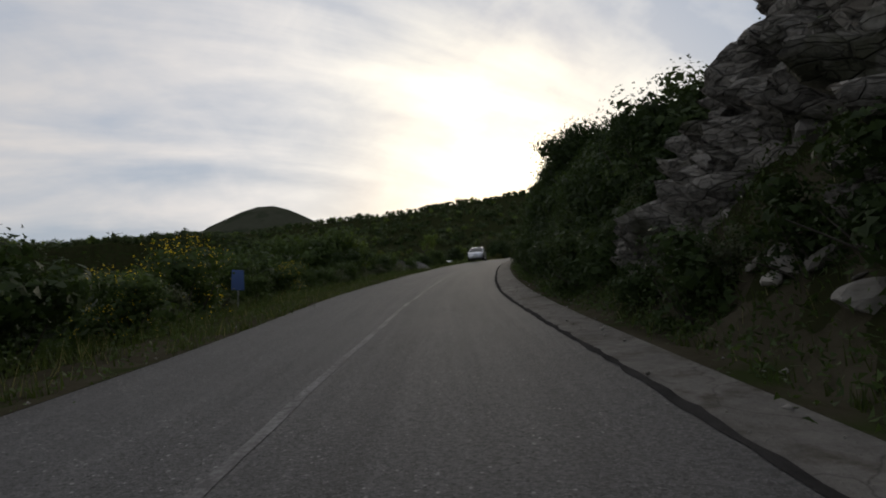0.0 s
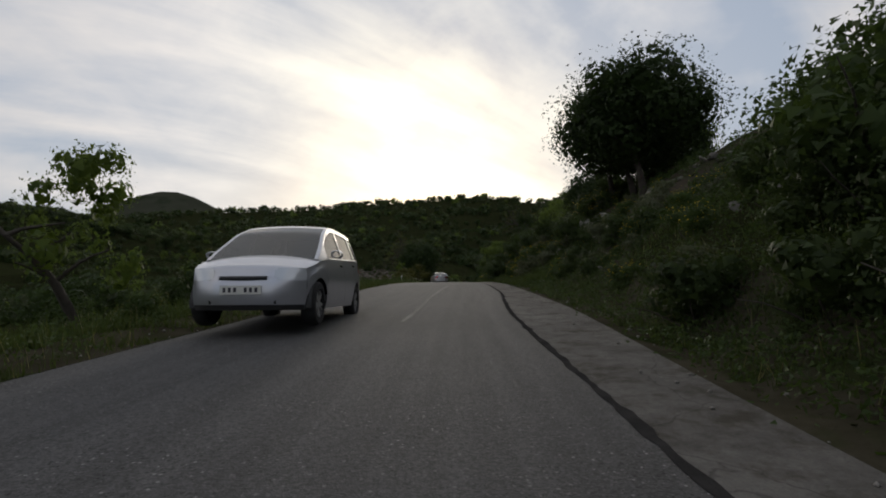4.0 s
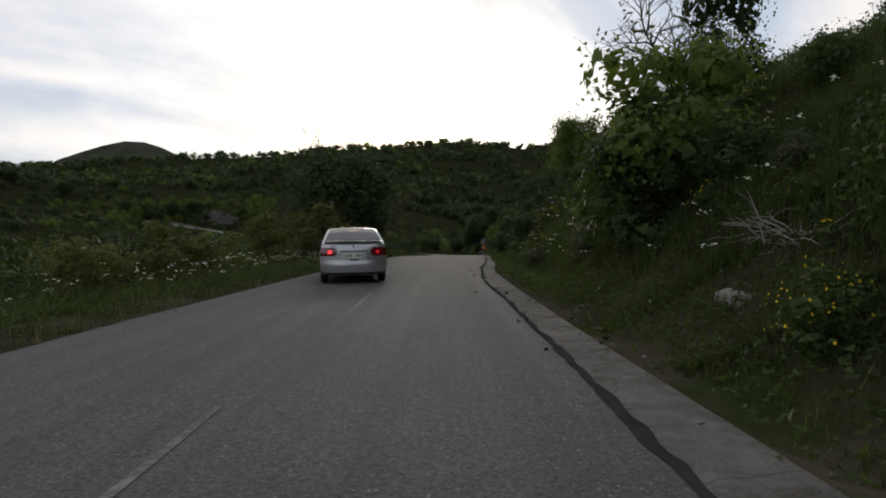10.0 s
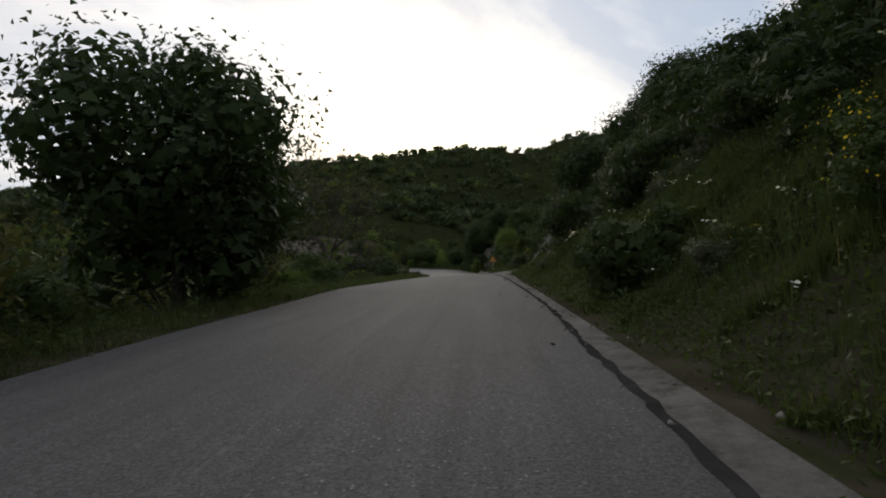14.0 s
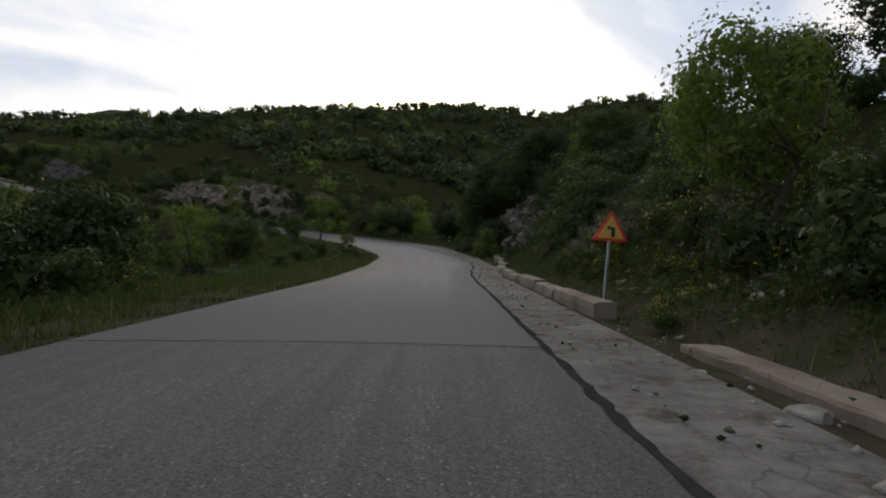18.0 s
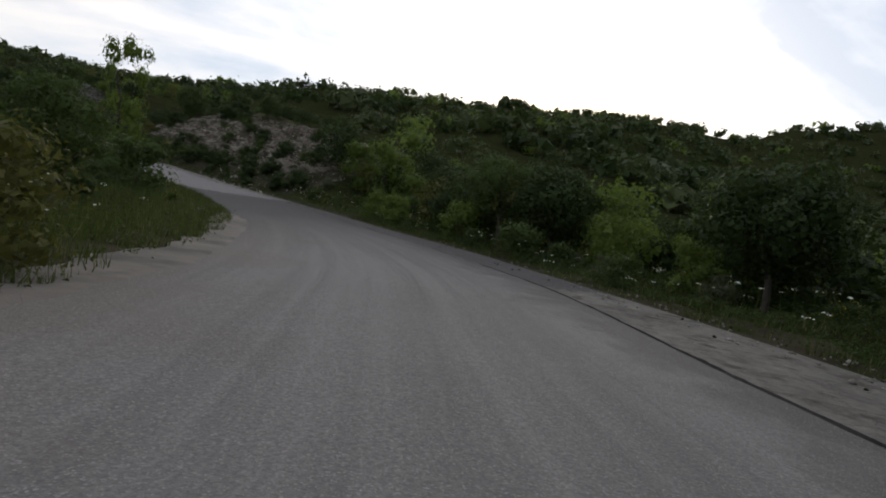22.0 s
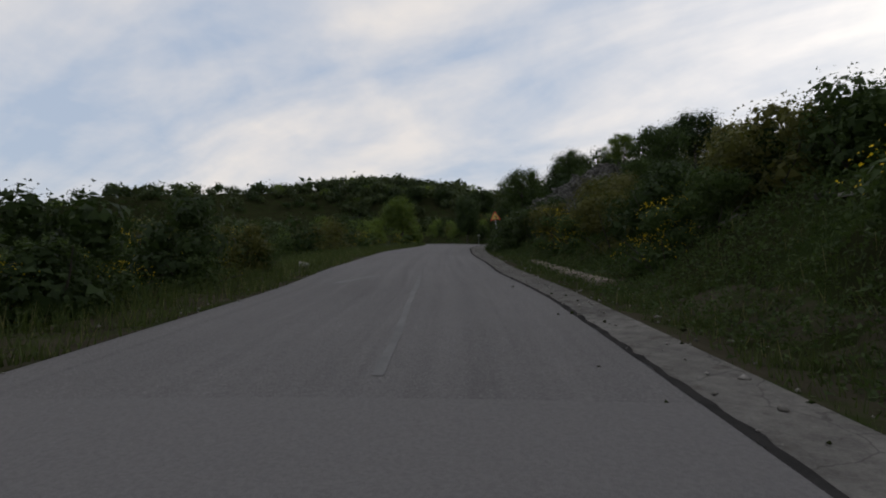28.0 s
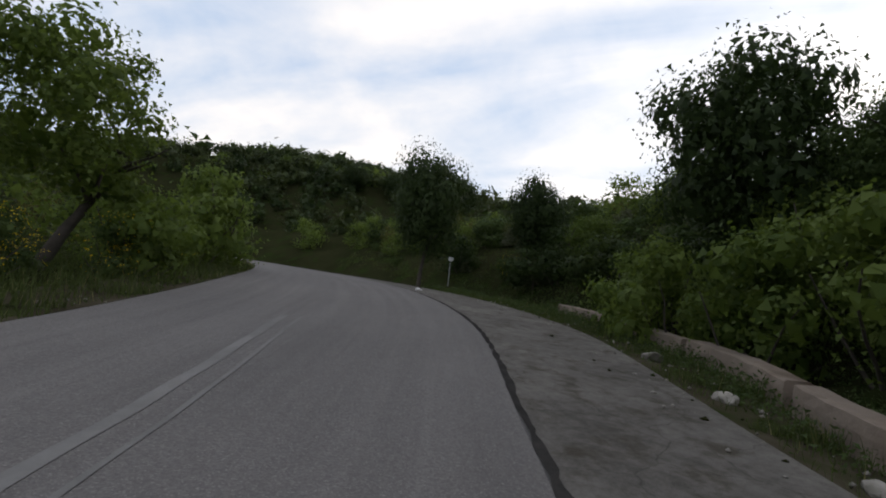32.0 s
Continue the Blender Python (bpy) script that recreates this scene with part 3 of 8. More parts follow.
def strip(name, s0, s1, offs, mat, lift=0.0, ds=0.5, wobble=0.0):
    """A band along the road between offsets given as functions of s, several across."""
    s = np.arange(s0, s1 + ds, ds)
    cols = []
    for j, o in enumerate(offs):
        dd = o(s) if callable(o) else np.full_like(s, o)
        if wobble:
            dd = dd + wobble * (np.sin(s * 2.1 + j * 2.3) * 0.4 + np.sin(s * 5.3 + j) * 0.3 + np.sin(s * 0.63 + j * 1.7) * 0.6)
        cols.append(place(s, dd, lift[j] if isinstance(lift, (list, tuple)) else lift))
    v = np.stack(cols, 1)
    faces = grid_faces(len(s), len(offs))[:, ::-1]
    ob = new(name, mesh_np(name, v.reshape(-1, 3), faces, mat, smooth=True))
    across, lengthwise = np.meshgrid(np.arange(len(offs)) / (len(offs) - 1), s)
    uv = np.stack([across.ravel(), lengthwise.ravel()], 1)[faces.ravel()]
    ob.data.uv_layers.new(name="road").data.foreach_set("uv", uv.ravel().astype(np.float32))
    return ob


def between(a, b, f):
    return lambda s: a(s) * (1 - f) + b(s) * f


road = strip("road", -16, 338, [left_edge, between(left_edge, seam_at, 0.25), between(left_edge, seam_at, 0.5), between(left_edge, seam_at, 0.75), seam_at],
             M["asphalt"], lift=[0, 0.02, 0.03, 0.02, 0.0], ds=0.5)
tagged(road, "worn grey asphalt road winding along a hillside", "road", kind="structure")
for s0, s1, mat in ((-16, 158, "verge_concrete"), (158, 211.6, "verge_pale"), (211.6, 233.2, "asphalt_dark"), (233.2, 266, "verge_pale"), (266, 338, "verge_concrete")):
    verge = strip("pavement", s0, s1, [seam_at, between(seam_at, right_edge, 0.5), right_edge], M[mat], lift=[-0.002, 0.0, 0.01], ds=0.4)
    tagged(verge, "dusty cracked concrete verge along the road", "road verge", kind="structure")
_rag = np.random.default_rng(5).normal(size=(2, 2400))


def ragged(k, amount):
    return lambda s: seam_at(s) + np.interp(s, np.arange(2400) * 0.15 - 18, _rag[k]) * amount + 0.004 * np.sin(s * 1.7 + k)


seam = strip("seam", -16, 338, [lambda s: ragged(0, 0.012)(s) - 0.042, lambda s: seam_at(s) + 0.004 * np.sin(s * 1.7), lambda s: ragged(1, 0.016)(s) + 0.038], M["seam"], lift=[0.006, 0.008, 0.006], ds=0.12)
tagged(seam, "ragged dark bitumen seam between asphalt and verge", "road seam", kind="structure")


def shoulder(name, edge, sign, mat, label, wide=1.7):
    """A strip of earth from the pavement's edge to the natural ground."""
    s = np.arange(-16, 338, 0.4)
    cols = []
    for k, o in enumerate(np.linspace(0, wide, 6)):
        o = o + (0.12 * np.sin(s * 1.9) + 0.1 * np.sin(s * 4.7 + 1)) * (k > 0)
        p = place(s, edge(s) + sign * o)
        if k == 0:
            p[:, 2] += 0.004
        elif k < 5:
            p[:, 2] = np.maximum(land(p[:, 0], p[:, 1]) + 0.03, p[:, 2] - 0.05 + 0.02 * np.sin(s * 3.1 + k))
        else:
            p[:, 2] = land(p[:, 0], p[:, 1]) - 0.06
        cols.append(p)
    v = np.stack(cols, 1)
    f = grid_faces(len(s), 6)
    return tagged(new(name, mesh_np(name, v.reshape(-1, 3), f[:, ::-1] if sign > 0 else f, mat, smooth=True)), label, "road shoulder", kind="structure")


shoulder("shoulder_right", right_edge, 1, M["earth"], "strip of bare earth and gravel beside the verge")
shoulder("shoulder_left", left_edge, -1, M["earth"], "grassy earth edge of the road", 1.5)
lane_side = np.stack([-np.gradient(LANE[:, 1]), np.gradient(LANE[:, 0])], 1)
lane_side /= np.linalg.norm(lane_side, axis=1)[:, None]
lane_rows = []
for k in np.linspace(-1, 1, 7):
    q = LANE.copy()
    q[:, :2] -= lane_side * (k * LANE_W)[:, None]
    q[:, 2] += 0.02 * (1 - k * k) + 0.01
    lane_rows.append(q)
lane_v = np.stack(lane_rows, 1)
tagged(new("side_lane", mesh_np("side_lane", lane_v.reshape(-1, 3), grid_faces(len(lane_v), 7)[:, ::-1], M["verge_pale"], smooth=True)),
       "narrow concrete side lane climbing between banks", "lane", kind="structure")
apron = strip("lane_apron", 147, 158.5, [lambda s: right_edge(s) - 0.05, lambda s: right_edge(s) + 0.9 * step(s, 147, 149.5) * step(-s, -158.5, -157), lambda s: right_edge(s) + 1.9 * step(s, 147, 150) * step(-s, -158.5, -156.5)],
              M["verge_pale"], lift=[0.014, 0.008, -0.03], ds=0.25, wobble=0.14)
tagged(apron, "dusty gravelly apron where the side lane meets the road", "lane mouth", kind="structure")
wash = strip("dirt_wash", 205, 220, [lambda s: left_edge(s) - 0.4, lambda s: left_edge(s) + 0.15, lambda s: left_edge(s) + 0.2 + 0.95 * step(s, 205, 210) * step(-s, -220, -215)],
             M["dust"], lift=[0.0, 0.012, 0.004], ds=0.1, wobble=0.2)
tagged(wash, "brown dirt washed over the road's edge", "dirt", kind="structure")
# paint and patches on the road


def crown_lift(s, d):
    """The cambered asphalt's height over the road's line."""
    f = (d - left_edge(s)) / (seam_at(s) - left_edge(s))
    return np.interp(f, [0, 0.25, 0.5, 0.75, 1], [0, 0.02, 0.03, 0.02, 0.0])


def marking(s0, s1, d0, d1, w, extra=0.004):
    s = np.arange(s0, s1, 0.2)
    d = d0 + (d1 - d0) * (s - s0) / (s1 - s0) + 0.012 * np.sin(s * 1.1)
    cols = []
    for k in (-1, 1):
        q = place(s, d + k * w * (1 + 0.15 * np.sin(s * 4.3 + k)))
        q[:, 2] += crown_lift(s, d + k * w) + extra
        cols.append(q)
    v = np.stack(cols, 1)
    tagged(new("road_marking", mesh_np("road_marking", v.reshape(-1, 3), grid_faces(len(s), 2)[:, ::-1], M["line_bright"] if s0 > 260 else M["line"], smooth=True)), "faded white line painted on the asphalt", "road marking", kind="structure")


for row in [(-10, 14, -1.1, -1.05, 0.04), (14, 30, -1.05, -1.05, 0.04), (30, 48, -1.1, -0.85, 0.04), (56, 63, -0.75, -0.6, 0.035), (63, 70, -0.6, -0.3, 0.035), (78, 86, -0.55, -0.9, 0.035), (90.5, 99, -1.05, -1.4, 0.026), (103, 106, -1.39, -1.5, 0.026),
            (149, 152, -1.2, -1.2, 0.025), (263, 272, -0.6, -0.95, 0.04, 0.01), (302, 308.5, -1.7, -1.95, 0.055, 0.01), (302, 308.5, -1.42, -1.72, 0.02, 0.01), (295.5, 297, -2.9, -2.95, 0.04, 0.01), (270.2, 272, -2.6, -2.0, 0.11, 0.01), (214, 222, 3.4, 3.1, 0.035, 0.024), (222, 228, 2.8, 2.55, 0.035, 0.016)]:
    marking(*row)
for s0, s1 in ((164, 226), (262, 338)):
    dusty = strip("dusty_road", s0, s1 + 0.0, [lambda s: left_edge(s) + 0.02, between(left_edge, seam_at, 0.25), between(left_edge, seam_at, 0.5), between(left_edge, seam_at, 0.75), lambda s: seam_at(s) - 0.05],
                  M["asphalt_gravelly"] if s0 < 200 else M["asphalt_dusty"], lift=[0.005, 0.025, 0.035, 0.025, 0.006], ds=0.5)
    tagged(dusty, "dusty pale stretch of worn asphalt", "road surface", kind="structure")
ps = np.arange(0, 8.6, 0.4)
cols = []
for f in (0.004, 0.25, 0.5, 0.75, 1.0):
    run = 226.0 + ps
    d = left_edge(run) * (1 - f) + seam_at(run) * f
    q = place(run, d)
    q[:, 2] += np.interp(f, [0, 0.25, 0.5, 0.75, 1], [0, 0.02, 0.03, 0.02, 0.0]) + 0.0055 + 0.0055 * step(ps, 0.5, 4)
    cols.append(q)
v = np.stack(cols, 1)
faces = grid_faces(len(ps), 5)[:, ::-1]
resurfaced = new("resurfaced_road", mesh_np("resurfaced_road", v.reshape(-1, 3), faces, M["asphalt_dark"], smooth=True))
across, lengthwise = np.meshgrid(np.arange(5) / 4, 226.0 + ps)
resurfaced.data.uv_layers.new(name="road").data.foreach_set("uv", np.stack([across.ravel(), lengthwise.ravel()], 1)[faces.ravel()].ravel().astype(np.float32))
tagged(resurfaced, "darker smooth asphalt patch across the bend", "road surface", kind="structure")
pale = strip("pale_road", 233.5, 262.5, [lambda s: left_edge(s) + 0.05, between(left_edge, seam_at, 0.25), between(left_edge, seam_at, 0.5), between(left_edge, seam_at, 0.75), lambda s: seam_at(s) - 0.05],
             M["asphalt_pale"], lift=[0.0122, 0.0322, 0.0422, 0.0322, 0.0122], ds=0.5)
tagged(pale, "pale rough asphalt beyond the dark patch", "road surface", kind="structure")
for k in range(-1, 14):     # tongues of the pale surfacing over the dark patch
    d0 = -2.05 + k * 0.37 + 0.03 * math.sin(k * 5.1)
    tip = 231.6 + 0.7 * ((d0 - 0.1) / 2.1) ** 2 + 0.06 * math.sin(k * 2.7)
    root = 232.65 + 0.75 * float(step(d0, -1.0, 0.8)) + 0.08 * math.sin(k * 4.3)
    w = (0.15 if d0 < -0.4 else 0.105) + 0.022 * math.sin(k * 1.9)
    s = np.unique(np.concatenate([tip + np.array([0, 0.015, 0.04, 0.08, 0.14]), np.arange(tip + 0.2, 233.6, 0.1), [233.62]]))
    half = np.interp(s, [tip, tip + 0.015, tip + 0.05, tip + 0.14, root, 233.62], [w * 0.55, w * 0.8, w * 0.95, w, 0.2, 0.21]) + 0.008 * np.sin(s * 17 + k)
    cols = []
    for c in (-1, -0.4, 0.4, 1):
        d = d0 + c * half
        q = place(s, d)
        q[:, 2] += crown_lift(s, d) + 0.0135
        cols.append(q)
    v = np.stack(cols, 1)
    faces = grid_faces(len(s), 4)[:, ::-1]
    tongue = new("asphalt_tongue", mesh_np("asphalt_tongue", v.reshape(-1, 3), faces, M["asphalt_pale"], smooth=True))
    across, lengthwise = np.meshgrid(0.5 + (d0 + np.array([-1, -0.4, 0.4, 1]) * 0.12) / 5, s)
    tongue.data.uv_layers.new(name="road").data.foreach_set("uv", np.stack([across.ravel(), lengthwise.ravel()], 1)[faces.ravel()].ravel().astype(np.float32))
    tagged(tongue, "pale tongue of asphalt spread over a darker patch", "road surface", "tongues of pale asphalt", kind="structure")

# ---------------------------------------------------------------- plants


def blobs(rng, n, spread, low=0.0, size=(0.32, 0.5)):
    """Centres and radii of the clumps of a crown that is about 1 wide and 1 high, standing on z = 0."""
    out = []
    for i in range(n):
        a = rng.uniform(0, 2 * np.pi)
        h = rng.uniform(low, 0.86)
        r = spread * math.sqrt(rng.uniform(0.05, 1)) * (0.55 + 0.75 * math.sin(math.pi * min(1, 0.18 + 0.8 * h)))
        out.append((r * math.cos(a), r * math.sin(a), h, rng.uniform(*size) * (1 - 0.3 * h)))
    return np.array(out)


def tree_blobs(rng, n, size):
    """Clumps of a rounded tree crown: a full heart with smaller clumps round it."""
    out = [(0.0, 0.0, 0.36, 0.3), (0.02, -0.03, 0.58, 0.27)]
    for i in range(n):
        h = 1 - 2 * (i + 0.5) / n
        a = i * 2.39996 + rng.normal() * 0.3
        r = math.sqrt(max(0.0, 1 - h * h)) * rng.uniform(0.26, 0.36)
        out.append((r * math.cos(a), r * math.sin(a), 0.44 + 0.3 * h * rng.uniform(0.8, 1.12), rng.uniform(*size) * rng.uniform(0.7, 1.0)))
    return np.array(out)


def leaf_quads(rng, places, ways, size, stretch=1.7):
    """A pointed four-cornered leaf at each place, facing about ways."""
    n = len(places)
    ways = ways / np.maximum(np.linalg.norm(ways, axis=1, keepdims=True), 1e-6)
    up = rng.normal(size=(n, 3))
    a = np.cross(ways, up)
    a /= np.maximum(np.linalg.norm(a, axis=1, keepdims=True), 1e-6)
    b = np.cross(ways, a)
    sz = size * rng.uniform(0.6, 1.35, (n, 1))
    a, b = a * sz * stretch * 0.5, b * sz * 0.5
    v = np.stack([places - a, places + b * 0.9 + a * 0.1, places + a, places - b * 0.9 + a * 0.1], 1)
    return v.reshape(-1, 3), np.arange(4 * n).reshape(-1, 4)


def crown_leaves(rng, clumps, n, size, fill=0.35):
    """Leaves on the shells of the clumps, some inside; with the spray turned outwards and up."""
    w = clumps[:, 3] ** 2
    k = rng.choice(len(clumps), n, p=w / w.sum())
    v = rng.normal(size=(n, 3))
    v /= np.linalg.norm(v, axis=1, keepdims=True)
    r = clumps[k, 3] * np.where(rng.random(n) < fill, rng.uniform(0.35, 0.9, n), 1.07 - 0.42 * rng.random(n) ** 1.6)
    p = clumps[k, :3] + v * r[:, None] * np.array([1, 1, 0.82])
    keep = p[:, 2] > 0.0
    p, v = p[keep], v[keep]
    q, _ = leaf_quads(rng, p, v + rng.normal(size=p.shape) * 0.75 + np.array([0, 0, 0.25]), size * 1.25)
    t = q.reshape(-1, 4, 3)[:, [1, 2, 3]]
    return t.reshape(-1, 3), np.arange(3 * len(t)).reshape(-1, 3)


def inner_leaves(rng, clumps, each, cap=1.0):
    """Broad sprays deep in each clump, which keep the light from passing straight through."""
    k = np.repeat(np.arange(len(clumps)), each)
    w = rng.normal(size=(len(k), 3))
    w /= np.linalg.norm(w, axis=1, keepdims=True)
    p = clumps[k, :3] + w * (clumps[k, 3] * rng.uniform(0.35, 0.76, len(k)))[:, None] * np.array([1, 1, 0.82])
    a = np.cross(w, rng.normal(size=w.shape))
    a /= np.linalg.norm(a, axis=1, keepdims=True)
    b = np.cross(w, a)
    sz = (np.minimum(clumps[k, 3] * rng.uniform(0.13, 0.24, len(k)) * (46 / each) ** 0.5, cap))[:, None]
    t = np.stack([p + a * sz, p + (b * 0.87 - a * 0.5) * sz, p - (b * 0.87 + a * 0.5) * sz], 1)
    t[..., 2] = np.maximum(t[..., 2], 0.0)
    return t.reshape(-1, 3)


def tube(points, radii, sides=5):
    """A tapering limb through points."""
    p = np.array(points, float)
    t = np.gradient(p, axis=0)
    t /= np.maximum(np.linalg.norm(t, axis=1, keepdims=True), 1e-6)
    ref = np.where(np.abs(t[:, 2:3]) > 0.9, np.array([[1.0, 0, 0]]), np.array([[0, 0, 1.0]]))
    a = np.cross(t, ref)
    a /= np.maximum(np.linalg.norm(a, axis=1, keepdims=True), 1e-6)
    b = np.cross(t, a)
    ang = np.arange(sides) * 2 * np.pi / sides
    ring = p[:, None] + np.array(radii)[:, None, None] * (a[:, None] * np.cos(ang)[None, :, None] + b[:, None] * np.sin(ang)[None, :, None])
    i = np.arange(len(p) * sides).reshape(len(p), sides)
    j = np.roll(i, -1, 1)
    f = np.stack([i[:-1], j[:-1], j[1:], i[1:]], -1).reshape(-1, 4)
    return ring.reshape(-1, 3), f


def join(parts):
    vs, fs, n = [], [], 0
    for v, f in parts:
        vs.append(v)
        fs.append(f + n)
        n += len(v)
    return np.vstack(vs), np.vstack(fs)


def limb(rng, start, way, length, r0, bend=0.25, n=4, droop=0.0):
    p = [np.array(start, float)]
    d = np.array(way, float) / np.linalg.norm(way)
    for i in range(n):
        d = d + rng.normal(size=3) * bend * 0.5 + np.array([0, 0, -droop])
        d /= np.linalg.norm(d)
        p.append(p[-1] + d * length / n)
    return np.array(p), np.linspace(r0, r0 * 0.3, n + 1)


def twigs(rng, height, forks, depth, r0, spread=0.6, sides=4, tips=None, stem=0.3):
    """A branching skeleton from the ground up."""
    out = []

    def grow(start, way, length, r, level):
        p, rad = limb(rng, start, way, length, r, 0.35)
        out.append(tube(p, rad, sides if level < 2 else 3))
        if level >= depth:
            if tips is not None:
                tips.append(p[-1])
                tips.append(p[-2])
            return
        for k in range(forks):
            d = (p[-1] - p[-2]) / np.linalg.norm(p[-1] - p[-2])
            d = d + rng.normal(size=3) * spread + np.array([0, 0, 0.22])
            at = p[rng.integers(2, len(p))]
            grow(at, d, length * rng.uniform(0.6, 0.85), r * 0.55, level + 1)

    grow((0, 0, -0.15), (rng.normal() * 0.1, rng.normal() * 0.1, 1), height * stem, r0, 0)
    return join(out)


def plant(name, rng, height, wide, lumps, leaves, leaf, mat, trunk=0.0, stems=5, low=0.05, size=(0.3, 0.48), fill=0.35, flowers=None, flat=1.0):
    """A thing: stems or a trunk, with a crown of leaves as its part. It stands on its own origin."""
    crown_h = height - trunk
    c = tree_blobs(rng, lumps, size) if trunk > 0.3 and fill < 0.5 else blobs(rng, lumps, 0.3, low, size)
    v, f = crown_leaves(rng, c, leaves, leaf / max(wide, crown_h), fill)
    inner = inner_leaves(rng, c, (190 if trunk > 0.8 else 64) if fill < 0.5 else 30, 0.14 / wide)
    v = np.vstack([v, inner])
    f = np.arange(len(v)).reshape(-1, 3)
    v = v * np.array([wide, wide, crown_h * flat]) + np.array([0, 0, trunk * 0.8])
    parts = []
    if trunk > 0.3:
        p, r = limb(rng, (0, 0, -0.3), (rng.normal() * 0.12, rng.normal() * 0.12, 1), trunk + 0.5 + crown_h * 0.3, 0.05 + height * 0.017, 0.18, 5)
        parts.append(tube(p, r, 7))
        for k in range(6):
            a = rng.uniform(0, 2 * np.pi)
            q, rr = limb(rng, p[3 + k % 3], (math.cos(a), math.sin(a), rng.uniform(0.5, 1.2)), crown_h * rng.uniform(0.22, 0.38), r[3] * 0.6, 0.3)
            parts.append(tube(q, rr, 4))
    else:
        for k in range(stems):
            a = rng.uniform(0, 2 * np.pi)
            q, rr = limb(rng, (0.1 * math.cos(a), 0.1 * math.sin(a), -0.2), (math.cos(a) * 0.7, math.sin(a) * 0.7, 1), height * rng.uniform(0.6, 0.85), 0.012 + height * 0.009, 0.3)
            parts.append(tube(q, rr, 4))
    sv, sf = join(parts)
    ob = new(name, mesh_np("trunk" if trunk > 0.3 else "stems", sv, sf, M["bark"]))
    crown = new("crown", mesh_np("crown", v, f, mat))
    crown.parent = ob
    RAW[ob.name] = (v.reshape(-1, 3, 3), mat.name, len(inner) // 3)
    if flowers:
        count, fsize, fmat, where = flowers
        k = rng.choice(len(c), count)
        w = rng.normal(size=(count, 3))
        w[:, 2] = np.abs(w[:, 2]) * where
        w /= np.linalg.norm(w, axis=1, keepdims=True)
        p = (c[k, :3] + w * c[k, 3:] * rng.uniform(1.0, 1.2, (count, 1))) * np.array([wide, wide, crown_h * flat])
        fv, ff = leaf_quads(rng, p, w + rng.normal(size=w.shape) * 0.4, fsize, 1.1)
        fl = new("blossom", mesh_np("blossom", fv, ff, fmat))
        fl.parent = ob
        tagged(fl, kind="stuff")
    return ob


STOCK = {}
RAW = {}
BULK = {}


def stock(kind, makers, label, category, group):
    """Three or four of a kind, to be copied about."""
    STOCK[kind] = []
    for m in makers:
        ob = m()
        tagged(ob, label, category, group)
        STOCK[kind].append(ob)


PR = np.random.default_rng(11)
stock("dark_shrub", [lambda: plant("evergreen_shrub", PR, 2.2, 2.5, 13, 2500, 0.066, M["leaf_oak"], fill=0.3) for _ in range(4)],
      "dense dark green evergreen shrub on the roadside bank", "shrub", "evergreen shrubs")
stock("green_shrub", [lambda: plant("leafy_shrub", PR, 2.0, 2.2, 12, 2200, 0.064, M["leaf_shrub"], fill=0.35) for _ in range(4)],
      "leafy mid-green shrub growing beside the road", "shrub", "leafy shrubs")
stock("bank_shrub", [lambda: plant("bank_shrub", PR, 2.1, 2.3, 13, 2300, 0.062, M["leaf_mid"], fill=0.32) for _ in range(3)],
      "dense shrub with dull green leaves on the bank", "shrub", "bank shrubs")
stock("light_shrub", [lambda: plant("spring_shrub", PR, 2.6, 2.6, 18, 2300, 0.07, M["leaf_light"], low=0.1, size=(0.2, 0.36), fill=0.45) for _ in range(3)],
      "loose light green shrub with fresh spring leaves", "shrub", "fresh green shrubs")
stock("olive_shrub", [lambda: plant("yellowish_shrub", PR, 2.6, 3.0, 16, 2300, 0.07, M["leaf_olive"], low=0.05, size=(0.22, 0.38), fill=0.4) for _ in range(3)],
      "rounded shrub with yellowish green leaves", "shrub", "yellowish shrubs")
stock("grey_shrub", [lambda: plant("sage_bush", PR, 1.2, 1.4, 14, 1700, 0.054, M["leaf_grey"], size=(0.2, 0.34), fill=0.4) for _ in range(3)],
      "grey-green sage-like bush on stony soil", "shrub", "grey bushes")
stock("broom", [lambda: plant("broom_bush", PR, 1.7, 1.9, 12, 1700, 0.058, M["leaf_shrub"], size=(0.24, 0.38), flowers=(420, 0.034, M["petal_yellow"], 1.5)) for _ in range(3)],
      "broom bush covered in bright yellow flowers", "broom bush", "flowering broom")
stock("daisy_bush", [lambda: plant("flowering_bush", PR, 1.1, 1.4, 12, 1500, 0.052, M["leaf_shrub"], size=(0.22, 0.36), flowers=(120, 0.036, M["petal_yellow"] if i else M["petal_white"], 1.2)) for i in (1, 0, 1)],
      "low green bush dotted with small pale flowers", "flowering bush", "flowering bushes")
stock("oak", [lambda: plant("oak_tree", PR, 5.6, 5.0, 24, 7600, 0.082, M["leaf_oak"], trunk=1.1, size=(0.2, 0.34), fill=0.3) for _ in range(3)],
      "dark evergreen oak with a dense rounded crown", "tree", "evergreen oaks")
stock("green_tree", [lambda: plant("tree", PR, 5.0, 3.8, 24, 5200, 0.066, M["leaf_shrub"], trunk=1.0, size=(0.15, 0.25), fill=0.4) for _ in range(3)],
      "small leafy tree with a green uneven crown", "tree", "leafy trees")
stock("light_tree", [lambda: plant("spring_tree", PR, 5.2, 4.2, 26, 4600, 0.075, M["leaf_light"], trunk=1.2, size=(0.13, 0.22), fill=0.45) for _ in range(2)],
      "broad young tree with fresh light green leaves", "tree", "fresh green trees")
